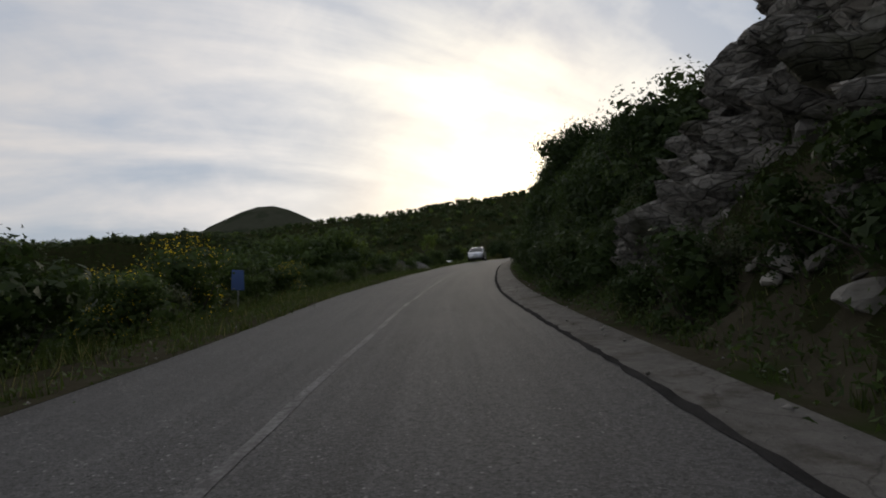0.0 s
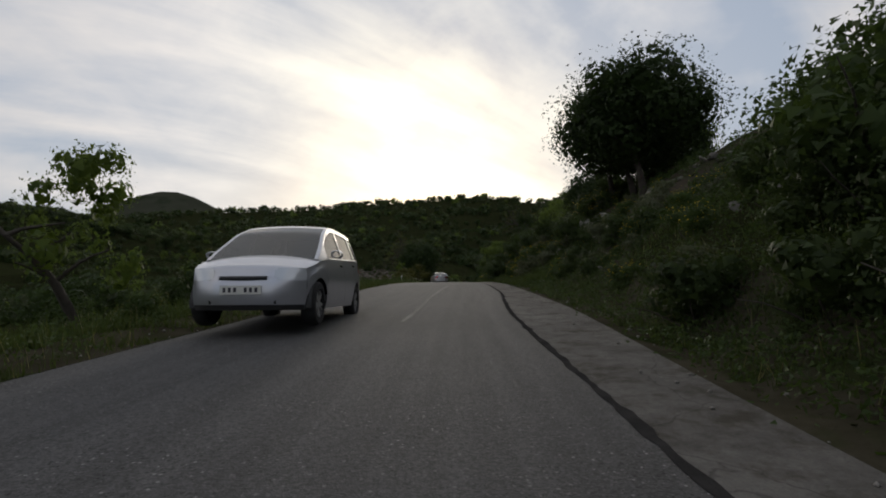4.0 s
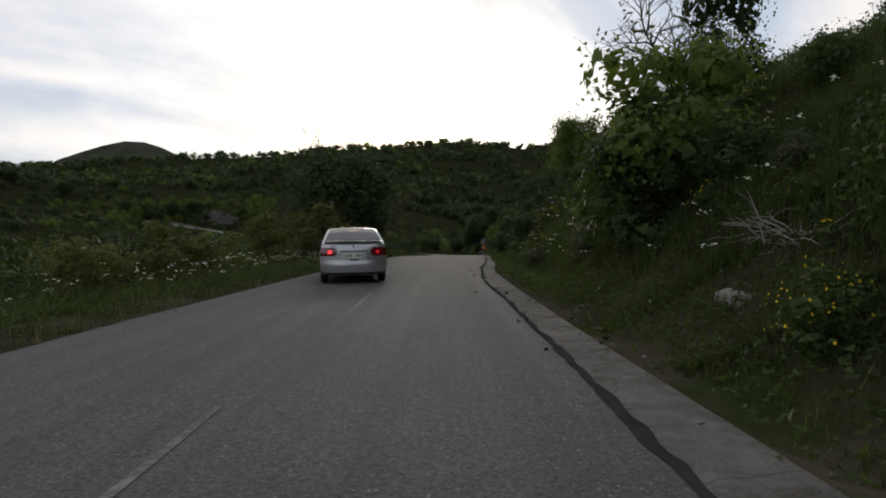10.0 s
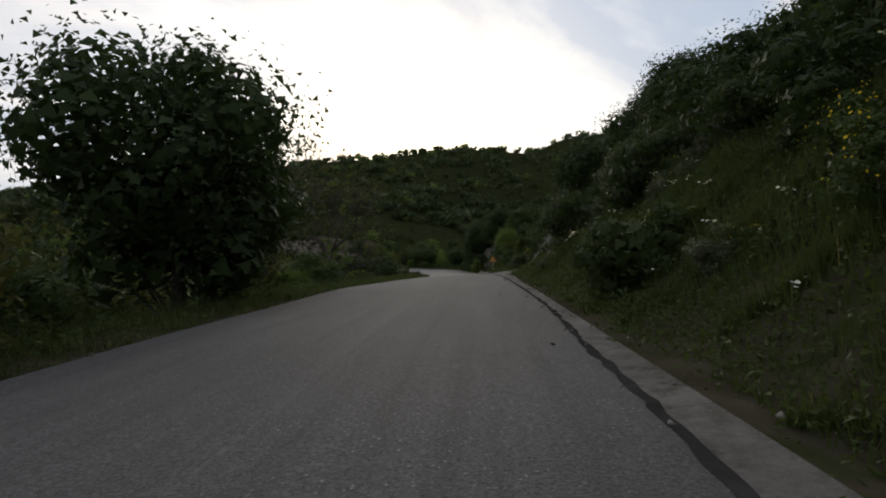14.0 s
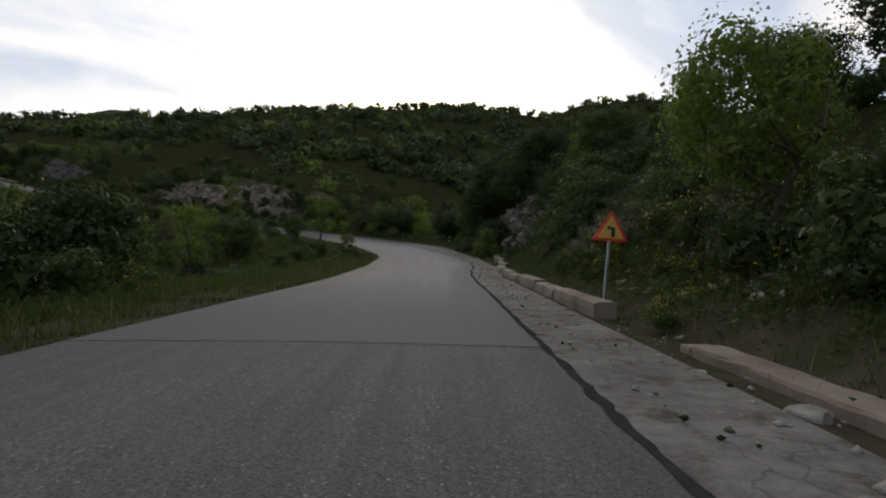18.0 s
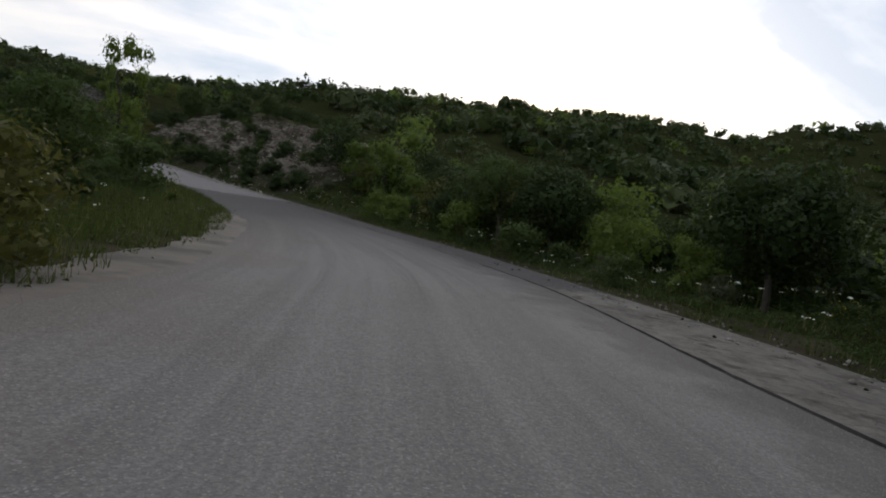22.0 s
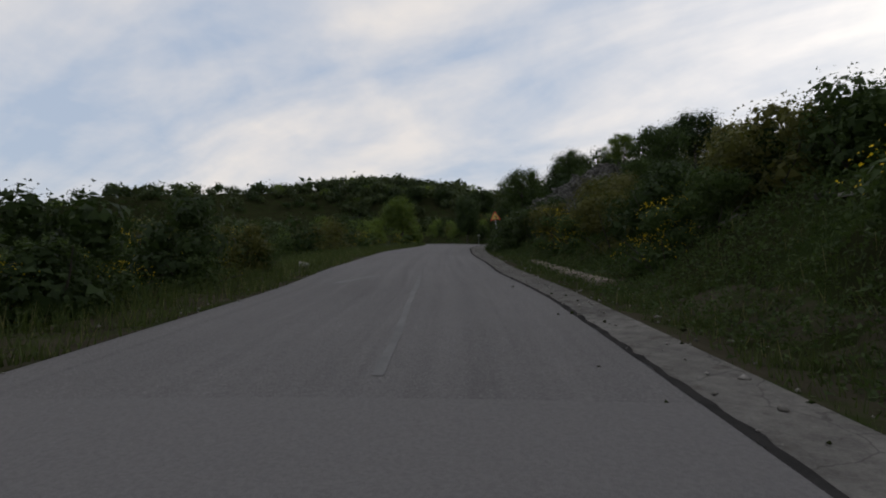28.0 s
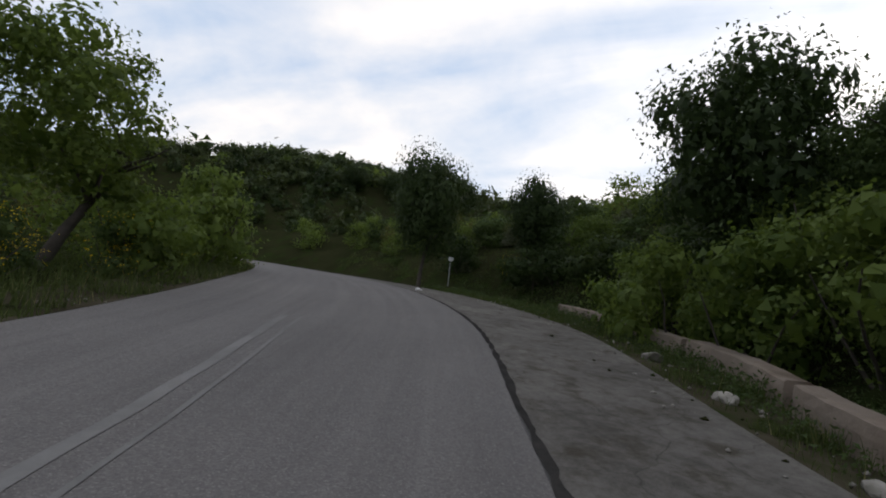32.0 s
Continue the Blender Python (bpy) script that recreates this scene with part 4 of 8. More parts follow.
stock("sapling", [lambda: plant("sapling", PR, 4.2, 2.4, 18, 2000, 0.062, M["leaf_light"], trunk=1.2, size=(0.12, 0.24), fill=0.6) for _ in range(3)],
      "thin young tree with sparse light leaves", "tree", "young trees")
stock("small_oak", [lambda: plant("oak_tree", PR, 3.4, 3.0, 16, 3000, 0.085, M["leaf_oak"], trunk=0.5, size=(0.24, 0.38), fill=0.3) for _ in range(3)],
      "low dark evergreen oak among the scrub", "tree", "low evergreen oaks")


def bare_tree(rng, height, leaf_count=60, depth=4):
    tips = []
    v, f = twigs(rng, height, 4, depth, 0.035 * height * 0.55, 0.6, 5, tips)
    ob = new("bare_tree", mesh_np("branches", v, f, M["bark"]))
    tips = np.array(tips)
    k = rng.choice(len(tips), min(leaf_count, len(tips)))
    lv, lf = leaf_quads(rng, tips[k] + rng.normal(size=(len(k), 3)) * 0.06, rng.normal(size=(len(k), 3)), 0.09)
    crown = new("crown", mesh_np("crown", lv, lf, M["leaf_olive"]))
    crown.parent = ob
    return ob


stock("tall_bare", [lambda: bare_tree(PR, 9.5, 1500, 5) for _ in range(2)], "tall spreading tree with thin dark twigs and few leaves", "tree", "tall sparse trees")
stock("bare", [lambda: bare_tree(PR, 5.0, 150) for _ in range(3)], "nearly bare tree with thin dark twigs", "tree", "bare trees")


def dead_brush(rng, n=46, reach=1.3):
    out = []
    for k in range(n):
        a = rng.uniform(0, 2 * np.pi)
        p, r = limb(rng, (rng.normal() * 0.3, rng.normal() * 0.3, rng.uniform(0.0, 0.5)), (math.cos(a), math.sin(a), rng.uniform(-0.1, 0.7)), reach * rng.uniform(0.5, 1.2), rng.uniform(0.008, 0.022), 0.45, 5, 0.05)
        out.append(tube(p, r, 4))
    v, f = join(out)
    v[:, 2] = np.maximum(v[:, 2], -0.1)
    return new("dead_branches", mesh_np("dead_branches", v, f, M["dead_wood"]))


stock("brush", [lambda: dead_brush(PR) for _ in range(2)], "heap of bleached dead branches on the bank", "dead branches", "dead branch heaps")


def boulder_mesh(rng, mat, name="boulder", flat=0.7, detail=2):
    bm = bmesh.new()
    bmesh.ops.create_icosphere(bm, subdivisions=detail, radius=0.5)
    planes = [(Vector(rng.normal(size=3)).normalized(), rng.uniform(0.26, 0.44)) for _ in range(9)]
    for v in bm.verts:
        for nrm, dist in planes:
            over = v.co.dot(nrm) - dist
            if over > 0:
                v.co -= nrm * over
        v.co += Vector(rng.normal(size=3)) * (0.012 if detail < 3 else 0.004)
        if detail > 2:
            v.co *= 1 + 0.05 * math.sin(9 * v.co.x + 7 * v.co.y) * math.sin(8 * v.co.z + 5 * v.co.y)
        v.co.z *= flat
    me = bpy.data.meshes.new(name)
    bm.to_mesh(me)
    bm.free()
    me.materials.append(mat)
    return me


STONES = [boulder_mesh(PR, M["rock"]) for _ in range(5)] + [boulder_mesh(PR, M["rock"], flat=0.35) for _ in range(4)]
DARK_STONES = [boulder_mesh(PR, M["rock_dark"]) for _ in range(5)] + [boulder_mesh(PR, M["rock_dark"], flat=0.35) for _ in range(4)]
BIG_STONES = [boulder_mesh(PR, M["rock"], detail=4) for _ in range(3)]
USED = {k: 0 for k in STOCK}


def put(kind, s, d, size=1.0, sink=0.08, turn=None, tall=1.0, world_at=None):
    """Stand one of a kind at s along the road, d to its right, or at a place in the world."""
    if world_at is None:
        p = place(s, d)
    else:
        p = np.array([*world_at, 0.0])
    z = float(land(p[0], p[1]))
    turn = PR.uniform(0, 360) if turn is None else turn
    if not off_lane(p[0], p[1], 0.5 * size)[0]:
        return None
    k = USED[kind]
    USED[kind] += 1
    m = Matrix.LocRotScale((p[0], p[1], z - sink), Euler((0, 0, radians(turn))), (size, size, size * tall))
    src = STOCK[kind]
    if k < len(src):
        ob = src[k]
    else:
        ob = copy_thing(src[k % len(src)], Matrix())
    ob.matrix_basis = m
    return ob


def bulk(kind, s, d, size, world_at=None):
    """A plant farther from the road, joined with the rest of the scrub."""
    p = place(s, d) if world_at is None else np.array([*world_at, 0.0])
    q, mat, deep = RAW[STOCK[kind][int(PR.integers(0, len(STOCK[kind])))].name]
    t = q[:-deep][PR.random(len(q) - deep) < 0.42]
    t = np.concatenate([t.mean(1, keepdims=True) + (t - t.mean(1, keepdims=True)) * 1.4, q[-deep:][::3] * 1.0])
    a = PR.uniform(0, 2 * np.pi)
    c, sn = math.cos(a) * size, math.sin(a) * size
    t = np.stack([t[..., 0] * c - t[..., 1] * sn, t[..., 0] * sn + t[..., 1] * c, t[..., 2] * size], -1)
    if not off_lane(p[0], p[1], 0.8 * size)[0]:
        return
    BULK.setdefault(mat, []).append(t + np.array([p[0], p[1], float(land(p[0], p[1])) - 0.08]))


def scatter(n, s0, s1, o0, o1, side, kinds, lo, hi, avoid=(), joined=None):
    """n plants between s0 and s1, o0 to o1 out from the road's edge."""
    joined = o0 >= 3.0 and not any(k in ("oak", "green_tree", "sapling", "broom") for k in kinds) if joined is None else joined
    edge = right_edge if side > 0 else left_edge
    for i in range(n):
        s = s0 + (s1 - s0) * (i + PR.uniform(0, 1)) / n
        o = PR.uniform(o0, o1)
        if any(a <= s <= b and o < c for a, b, c in avoid):
            continue
        size = PR.uniform(lo, hi)
        (bulk if joined else put)(kinds[int(PR.integers(0, len(kinds)))], s, float(edge(s)) + side * (o + 0.35 * size), size)


def grove(n, x0, x1, y0, y1, kinds, lo, hi, joined=False):
    """Plants over a piece of the plan."""
    for i in range(n):
        at = (PR.uniform(x0, x1), PR.uniform(y0, y1))
        s, d, _ = nearest(*at)
        if d[0] < right_edge(s)[0] + 2.2:
            continue
        (bulk if joined else put)(kinds[int(PR.integers(0, len(kinds)))], 0, 0, PR.uniform(lo, hi), world_at=at)


# right bank, from the first bend on
scatter(9, 30, 41, 2.2, 3.8, 1, ["dark_shrub", "small_oak", "dark_shrub"], 0.8, 1.05)
scatter(70, -6, 54, 0.5, 2.0, 1, ["dark_shrub", "bank_shrub", "bank_shrub", "grey_shrub"], 0.4, 0.7, avoid=[(0, 8.5, 9)])
scatter(46, -6, 54, 1.8, 3.2, 1, ["dark_shrub", "dark_shrub", "green_shrub"], 0.7, 1.05, avoid=[(0, 9, 9), (32, 38, 9)])
scatter(100, -4, 46, 3.0, 7.5, 1, ["dark_shrub", "dark_shrub", "green_shrub"], 0.6, 0.95, avoid=[(0, 9, 6.5), (32, 38, 4.4)])
scatter(30, 44, 58, 3.0, 8.0, 1, ["dark_shrub", "green_shrub"], 0.6, 0.95)
scatter(40, 0, 56, 6.5, 12.0, 1, ["small_oak", "dark_shrub", "dark_shrub"], 0.6, 0.95)
for s, d, k in ((69.0, 7.3, 1.1), (67.2, 7.0, 1.15), (71.6, 9.0, 1.0)):
    put("oak", s, d, k)
scatter(34, 52, 72, 0.6, 4.0, 1, ["bank_shrub", "daisy_bush", "grey_shrub", "daisy_bush"], 0.4, 0.75)
scatter(56, 70, 92, 0.5, 4.5, 1, ["daisy_bush", "daisy_bush", "bank_shrub", "grey_shrub"], 0.6, 1.1)
scatter(16, 70, 96, 4.5, 9.0, 1, ["green_shrub", "dark_shrub", "light_shrub"], 0.6, 1.1)
scatter(54, 90, 130, 0.7, 4.0, 1, ["green_shrub", "daisy_bush", "daisy_bush", "grey_shrub"], 0.35, 0.75)
scatter(60, 92, 132, 4.0, 10.0, 1, ["green_shrub", "grey_shrub", "dark_shrub", "daisy_bush"], 0.4, 0.75)
scatter(34, 124, 142, 0.6, 5.0, 1, ["bank_shrub", "dark_shrub", "grey_shrub", "bank_shrub"], 0.45, 0.9)
scatter(14, 141, 147.5, 0.8, 3.0, 1, ["green_shrub", "grey_shrub", "daisy_bush"], 0.25, 0.5)
scatter(5, 136, 144, 6.2, 8.5, 1, ["oak"], 0.8, 1.05)
scatter(24, 128, 146, 5.0, 11.0, 1, ["dark_shrub", "green_shrub"], 0.7, 1.1)
scatter(26, 162, 182, 1.4, 8.0, 1, ["grey_shrub", "grey_shrub", "green_shrub", "daisy_bush"], 0.4, 0.75)
scatter(9, 176, 184, 1.6, 4.0, 1, ["grey_shrub", "green_shrub"], 0.9, 1.4)
scatter(8, 197, 208, 5.6, 8.5, 1, ["oak", "green_tree", "small_oak"], 0.8, 1.05)
scatter(40, 180, 206, 5.5, 11.0, 1, ["dark_shrub", "green_shrub", "dark_shrub"], 0.6, 1.0)
scatter(30, 182, 206, 6.0, 13.0, 1, ["bank_shrub", "grey_shrub", "small_oak"], 0.45, 0.75)
scatter(46, 178, 205, 1.4, 6.5, 1, ["bank_shrub", "dark_shrub", "dark_shrub"], 0.6, 1.1, avoid=[(184, 203, 5.0)])
scatter(26, 203, 236, 1.2, 3.5, 1, ["green_shrub", "daisy_bush", "grey_shrub", "light_shrub"], 0.4, 0.75)
scatter(34, 203, 237, 4.0, 15.0, 1, ["dark_shrub", "small_oak", "olive_shrub", "light_shrub", "dark_shrub"], 0.9, 1.4)
scatter(34, 236, 263, 0.9, 9.0, 1, ["grey_shrub", "green_shrub", "dark_shrub", "green_shrub"], 0.3, 0.7)
scatter(9, 240, 268, 8.5, 11.5, 1, ["dark_shrub", "green_shrub", "small_oak"], 0.45, 0.7)
scatter(14, 262, 282, 2.6, 6.0, 1, ["green_shrub", "dark_shrub", "broom", "olive_shrub"], 0.4, 0.7)
scatter(14, 264, 290, 6.0, 11.0, 1, ["dark_shrub", "small_oak"], 0.4, 0.7)
scatter(20, 286, 301, 0.7, 5.0, 1, ["green_shrub", "dark_shrub", "dark_shrub", "light_shrub"], 0.35, 0.6, avoid=[(284, 297, 9)])
scatter(15, 285, 298, 0.6, 2.0, 1, ["green_shrub", "grey_shrub", "dark_shrub"], 0.35, 0.5)
scatter(26, 299, 330, 2.4, 9.0, 1, ["green_shrub", "dark_shrub", "grey_shrub"], 0.6, 1.1)
scatter(9, 306, 330, 7.0, 13.0, 1, ["bank_shrub", "grey_shrub", "light_shrub"], 0.9, 1.3, joined=False)
# left side
scatter(44, 90, 130, 7.0, 26.0, -1, ["dark_shrub", "small_oak", "bank_shrub"], 0.8, 1.35)
scatter(40, -8, 50, 1.3, 3.6, -1, ["dark_shrub", "green_shrub", "green_shrub", "grey_shrub"], 0.45, 0.9)
scatter(54, -8, 52, 4.0, 14.0, -1, ["dark_shrub", "green_shrub", "light_shrub", "small_oak"], 0.55, 0.95)
scatter(18, 52, 104, 1.0, 3.5, -1, ["daisy_bush", "grey_shrub", "green_shrub"], 0.25, 0.55)
scatter(30, 54, 110, 6.0, 24.0, -1, ["dark_shrub", "green_shrub", "olive_shrub", "small_oak"], 0.7, 1.2)
scatter(14, 104, 132, 1.6, 5.0, -1, ["green_shrub", "olive_shrub", "daisy_bush"], 0.4, 0.8)
scatter(16, 112, 150, 5.0, 16.0, -1, ["green_shrub", "dark_shrub", "olive_shrub"], 0.8, 1.3)
scatter(20, 140, 172, 2.2, 7.0, -1, ["green_shrub", "dark_shrub", "daisy_bush", "light_shrub"], 0.5, 0.9)
scatter(12, 158, 176, 6.5, 14.0, -1, ["dark_shrub", "light_shrub", "small_oak"], 0.6, 0.9)
scatter(16, 172, 202, 6.5, 22.0, -1, ["light_shrub", "green_shrub", "sapling", "dark_shrub"], 0.6, 1.1)
scatter(12, 204, 234, 1.2, 4.0, -1, ["green_shrub", "daisy_bush", "grey_shrub"], 0.3, 0.6)
scatter(16, 208, 240, 5.0, 16.0, -1, ["green_shrub", "dark_shrub", "light_shrub", "olive_shrub"], 0.7, 1.1)
scatter(34, 236, 276, 1.0, 3.4, -1, ["olive_shrub", "green_shrub", "grey_shrub", "broom", "green_shrub"], 0.35, 0.7)
scatter(36, 238, 296, 3.5, 14.0, -1, ["olive_shrub", "green_shrub", "dark_shrub", "olive_shrub", "light_shrub"], 0.7, 1.1)
scatter(14, 290, 312, 1.0, 3.0, -1, ["green_shrub", "grey_shrub", "broom"], 0.4, 0.8)
scatter(26, 288, 332, 3.5, 12.0, -1, ["green_shrub", "dark_shrub", "olive_shrub", "light_shrub"], 0.8, 1.3)
scatter(30, 174, 206, 1.2, 8.0, -1, ["grey_shrub", "green_shrub", "daisy_bush", "dark_shrub"], 0.35, 0.75)
put("green_tree", 190.0, -10.5, 0.75)
put("green_tree", 194.0, -12.5, 0.7)
scatter(80, 299, 340, 4.0, 26.0, 1, ["green_shrub", "grey_shrub", "light_shrub", "olive_shrub", "dark_shrub"], 0.6, 1.1)
scatter(24, 299, 338, 3.2, 7.0, 1, ["grey_shrub", "green_shrub", "daisy_bush"], 0.5, 0.9)
scatter(22, 266, 282, 2.0, 5.5, 1, ["dark_shrub", "green_shrub", "olive_shrub", "green_shrub"], 0.5, 0.85)
put("broom", 277.4, 3.5, 0.95)
put("olive_shrub", 278.6, 3.6, 0.7)
put("green_shrub", 284.5, 3.2, 0.45)
scatter(30, 12, 31, 1.4, 4.6, 1, ["dark_shrub", "bank_shrub", "dark_shrub"], 0.6, 0.9)
scatter(13, 13, 27, 3.0, 6.0, -1, ["dark_shrub", "green_shrub", "green_shrub"], 0.8, 1.15)
scatter(26, 163, 182, 1.6, 7.0, 1, ["green_shrub", "grey_shrub", "daisy_bush", "dark_shrub"], 0.45, 0.9)
put("broom", 170.3, 3.7, 0.5)
put("dark_shrub", 166.0, -8.0, 1.25)
put("dark_shrub", 168.5, -9.5, 1.35)
put("small_oak", 171.0, -8.5, 1.0)
put("small_oak", 164.0, -10.0, 1.0)
put("daisy_bush", 163.5, -6.4, 0.9)
put("green_tree", 0, 0, 1.0, world_at=(-67.0, 202.8))
put("green_tree", 0, 0, 0.58, world_at=(-35.8, 193.7))
put("green_tree", 0, 0, 0.5, world_at=(-33.3, 200.8))
put("oak", 0, 0, 0.62, world_at=(-56.6, 206.4))
put("oak", 0, 0, 1.0, tall=1.3, world_at=(-82.1, 213.9))
put("oak", 0, 0, 0.78, tall=1.8, world_at=(-96.6, 213.2))
put("oak", 322.0, 7.8, 0.65, tall=1.5)
put("light_tree", 318.0, 7.6, 0.62)
scatter(24, 304, 314, 2.2, 5.6, 1, ["grey_shrub", "grey_shrub", "daisy_bush"], 0.6, 0.9, joined=False)
put("light_tree", 286.0, 8.2, 0.5)
put("green_tree", 281.0, 8.4, 0.75)
put("green_shrub", 286.4, 2.75, 0.65)
put("green_shrub", 288.2, 2.9, 0.6)
put("green_shrub", 285.9, 2.2, 0.5)
put("dark_shrub", 287.6, 2.9, 0.45)
put("green_shrub", 286.2, 1.75, 0.42)
put("grey_shrub", 296.6, 2.3, 0.6)
scatter(34, 302, 338, 3.6, 13.0, 1, ["light_shrub", "grey_shrub", "daisy_bush", "light_shrub"], 0.5, 0.9)
grove(14, 13, 21, 116, 136, ["dark_shrub", "green_shrub"], 0.6, 0.95)
scatter(34, 300, 324, 3.2, 8.0, 1, ["bank_shrub", "grey_shrub", "daisy_bush", "dark_shrub"], 0.65, 1.05, joined=False)
put("small_oak", 197.0, 9.5, 1.2)
put("oak", 203.0, 8.4, 1.05)
scatter(4, 38, 45, 1.6, 2.4, 1, ["dark_shrub"], 1.05, 1.25)
scatter(60, 300, 345, 5.0, 30.0, 1, ["light_shrub", "olive_shrub", "grey_shrub"], 0.7, 1.15)
# the dark bank at the start
scatter(50, 9, 31, 0.7, 2.4, 1, ["dark_shrub", "bank_shrub", "dark_shrub", "grey_shrub"], 0.5, 0.8)
scatter(30, 10, 31, 1.8, 3.6, 1, ["dark_shrub", "dark_shrub", "bank_shrub"], 0.8, 1.05, joined=False)
scatter(16, -3, 10, 0.5, 1.3, 1, ["dark_shrub", "bank_shrub", "grey_shrub"], 0.3, 0.5)
# behind the low wall
scatter(56, 158, 184, 1.0, 5.0, 1, ["bank_shrub", "daisy_bush", "grey_shrub", "grey_shrub"], 0.35, 0.75)
scatter(10, 170, 180, 1.6, 3.4, 1, ["grey_shrub"], 0.7, 1.0)
scatter(24, 183, 206, 1.4, 2.6, 1, ["bank_shrub", "dark_shrub", "grey_shrub"], 0.35, 0.65)
scatter(20, 184, 204, 3.8, 6.6, 1, ["bank_shrub", "bank_shrub", "grey_shrub"], 0.8, 1.2, joined=False)
put("sapling", 186.0, 8.0, 0.9)
put("sapling", 187.2, 8.6, 1.0)
# foot of the scree
scatter(40, 236, 262, 0.8, 2.6, 1, ["dark_shrub", "bank_shrub", "grey_shrub"], 0.35, 0.6)
scatter(9, 236, 264, 2.4, 7.0, 1, ["dark_shrub", "bank_shrub", "grey_shrub"], 0.4, 0.6, joined=False)
put("broom", 11.5, -6.3, 1.15)
# the overgrown bank after the bend
scatter(44, 111, 134, 0.9, 5.0, 1, ["bank_shrub", "dark_shrub", "bank_shrub", "daisy_bush"], 0.45, 0.85)
put("broom", 113.2, 5.0, 0.85)
put("bank_shrub", 112.4, 5.6, 0.8)
put("bank_shrub", 114.0, 5.4, 0.75)
put("broom", 114.6, 3.2, 0.55)
put("brush", 116.2, 3.0, 0.55)
put("brush", 115.2, 3.4, 0.5)
# bushes round the second warning sign
for s, d, k in ((284.2, 2.3, 0.55), (285.2, 2.25, 0.6), (286.2, 2.5, 0.68), (285.6, 3.0, 0.8), (284.0, 3.2, 0.8), (283.0, 3.4, 0.8), (287.4, 2.7, 0.75)):
    put("bank_shrub", s, d, k)
put("bank_shrub", 285.7, 1.95, 0.42)
put("bank_shrub", 286.5, 2.05, 0.55)
put("grey_shrub", 284.8, 1.75, 0.5)
put("broom", 13.2, -6.9, 1.0)
put("broom", 165.2, 3.0, 0.36)
put("broom", 168.8, 5.2, 0.4)
# round the side lane
grove(46, 13, 25, 94, 116, ["green_shrub", "grey_shrub", "daisy_bush", "dark_shrub"], 0.4, 0.85)
grove(16, 15, 34, 86, 104, ["oak", "oak", "dark_shrub"], 0.9, 1.3)
grove(30, 17, 34, 100, 128, ["oak", "small_oak", "dark_shrub"], 0.8, 1.15)
grove(50, 10, 34, 88, 128, ["dark_shrub", "green_shrub"], 0.5, 1.0, True)
grove(26, 4.5, 13, 112, 132, ["green_shrub", "dark_shrub", "daisy_bush", "grey_shrub"], 0.4, 0.9)
grove(13, 19, 28, 104, 124, ["oak"], 1.15, 1.45)
scatter(16, 206, 229, 3.2, 8.5, 1, ["green_tree", "small_oak", "oak", "green_tree"], 0.65, 0.92)
put("green_tree", 220.5, 7.8, 0.95)
put("green_tree", 223.0, 8.8, 0.95)
put("light_shrub", 221.5, 7.0, 0.9)
put("green_shrub", 217.0, 6.2, 0.7)
put("sapling", 208.5, -5.4, 1.15)
put("green_tree", 215.5, -6.2, 0.72)
put("dark_shrub", 70.0, -7.6, 1.3)
put("dark_shrub", 67.5, -8.6, 1.2)
put("oak", 0, 0, 1.0, world_at=(-150.0, 226.0))
put("oak", 0, 0, 0.9, world_at=(-146.0, 231.0))
put("light_shrub", 104.0, 3.5, 1.1)
put("green_shrub", 103.6, 3.0, 0.9)
put("green_shrub", 104.6, 3.4, 1.05)
# single plants that stand out
put("tall_bare", 0, 0, 1.65, world_at=(-6.4, 92.2))
put("tall_bare", 0, 0, 1.15, world_at=(-4.0, 97.4))
put("bare", 0, 0, 0.85, world_at=(15.1, 85.0))
put("sapling", 82.5, -8.2, 1.15)
put("light_tree", 0, 0, 0.74, tall=1.15, world_at=(9.9, 111.8))
put("green_tree", 0, 0, 1.05, world_at=(14.7, 132.4))
put("green_tree", 0, 0, 0.7, world_at=(12.6, 134.5))
put("green_tree", 0, 0, 1.25, world_at=(12.1, 145.2))
put("small_oak", 0, 0, 1.0, world_at=(10.2, 143.0))
put("light_shrub", 0, 0, 0.9, world_at=(9.6, 141.0))
for s, d, k in ((76.5, 10.0, 0.8), (71.0, 10.4, 1.1), (74.5, 10.5, 0.9)):
    put("dark_shrub", s, d, k)
for s, d, k in ((28.0, -9.6, 1.5), (30.0, -8.8, 1.75), (32.2, -9.8, 1.8), (34.4, -9.2, 1.6), (36.4, -8.6, 1.3)):
    put("green_shrub", s, d, k, tall=1.05)
put("light_shrub", 31.0, -8.2, 1.25)
for x, y, k in ((-11.3, -22.2, 2.1), (-9.9, -19.8, 1.9), (-13.4, -24.4, 2.0), (-12.6, -20.6, 2.1)):
    put("green_shrub", 0, 0, k, world_at=(x, y))
for s, d, k in ((20.5, 3.5, 0.85), (22.6, 4.2, 1.0), (24.6, 4.5, 1.0), (18.6, 4.0, 0.75)):
    put("small_oak", s, d, k)
put("oak", 21.6, 4.9, 0.86)
put("oak", 24.2, 5.2, 0.7)
put("light_shrub", 35.6, -9.6, 1.35)
put("dark_shrub", 129.2, -7.8, 2.0)
put("green_tree", 229.0, 15.5, 0.62)
put("sapling", 168.0, -12.5, 1.3)
put("green_tree", 171.0, -16.0, 1.1)
put("light_shrub", 109.0, 3.4, 0.5)
put("dark_shrub", 111.2, 7.6, 1.0, tall=1.7)
put("bare", 0, 0, 1.55, world_at=(9.6, 60.2))
put("bare", 129.0, 11.0, 0.8)
put("bare", 131.0, 11.6, 0.75)
put("green_tree", 111.5, 14.5, 1.0)
put("light_tree", 0, 0, 0.72, world_at=(6.7, 61.2))
put("green_tree", 92.0, 12.0, 0.85)
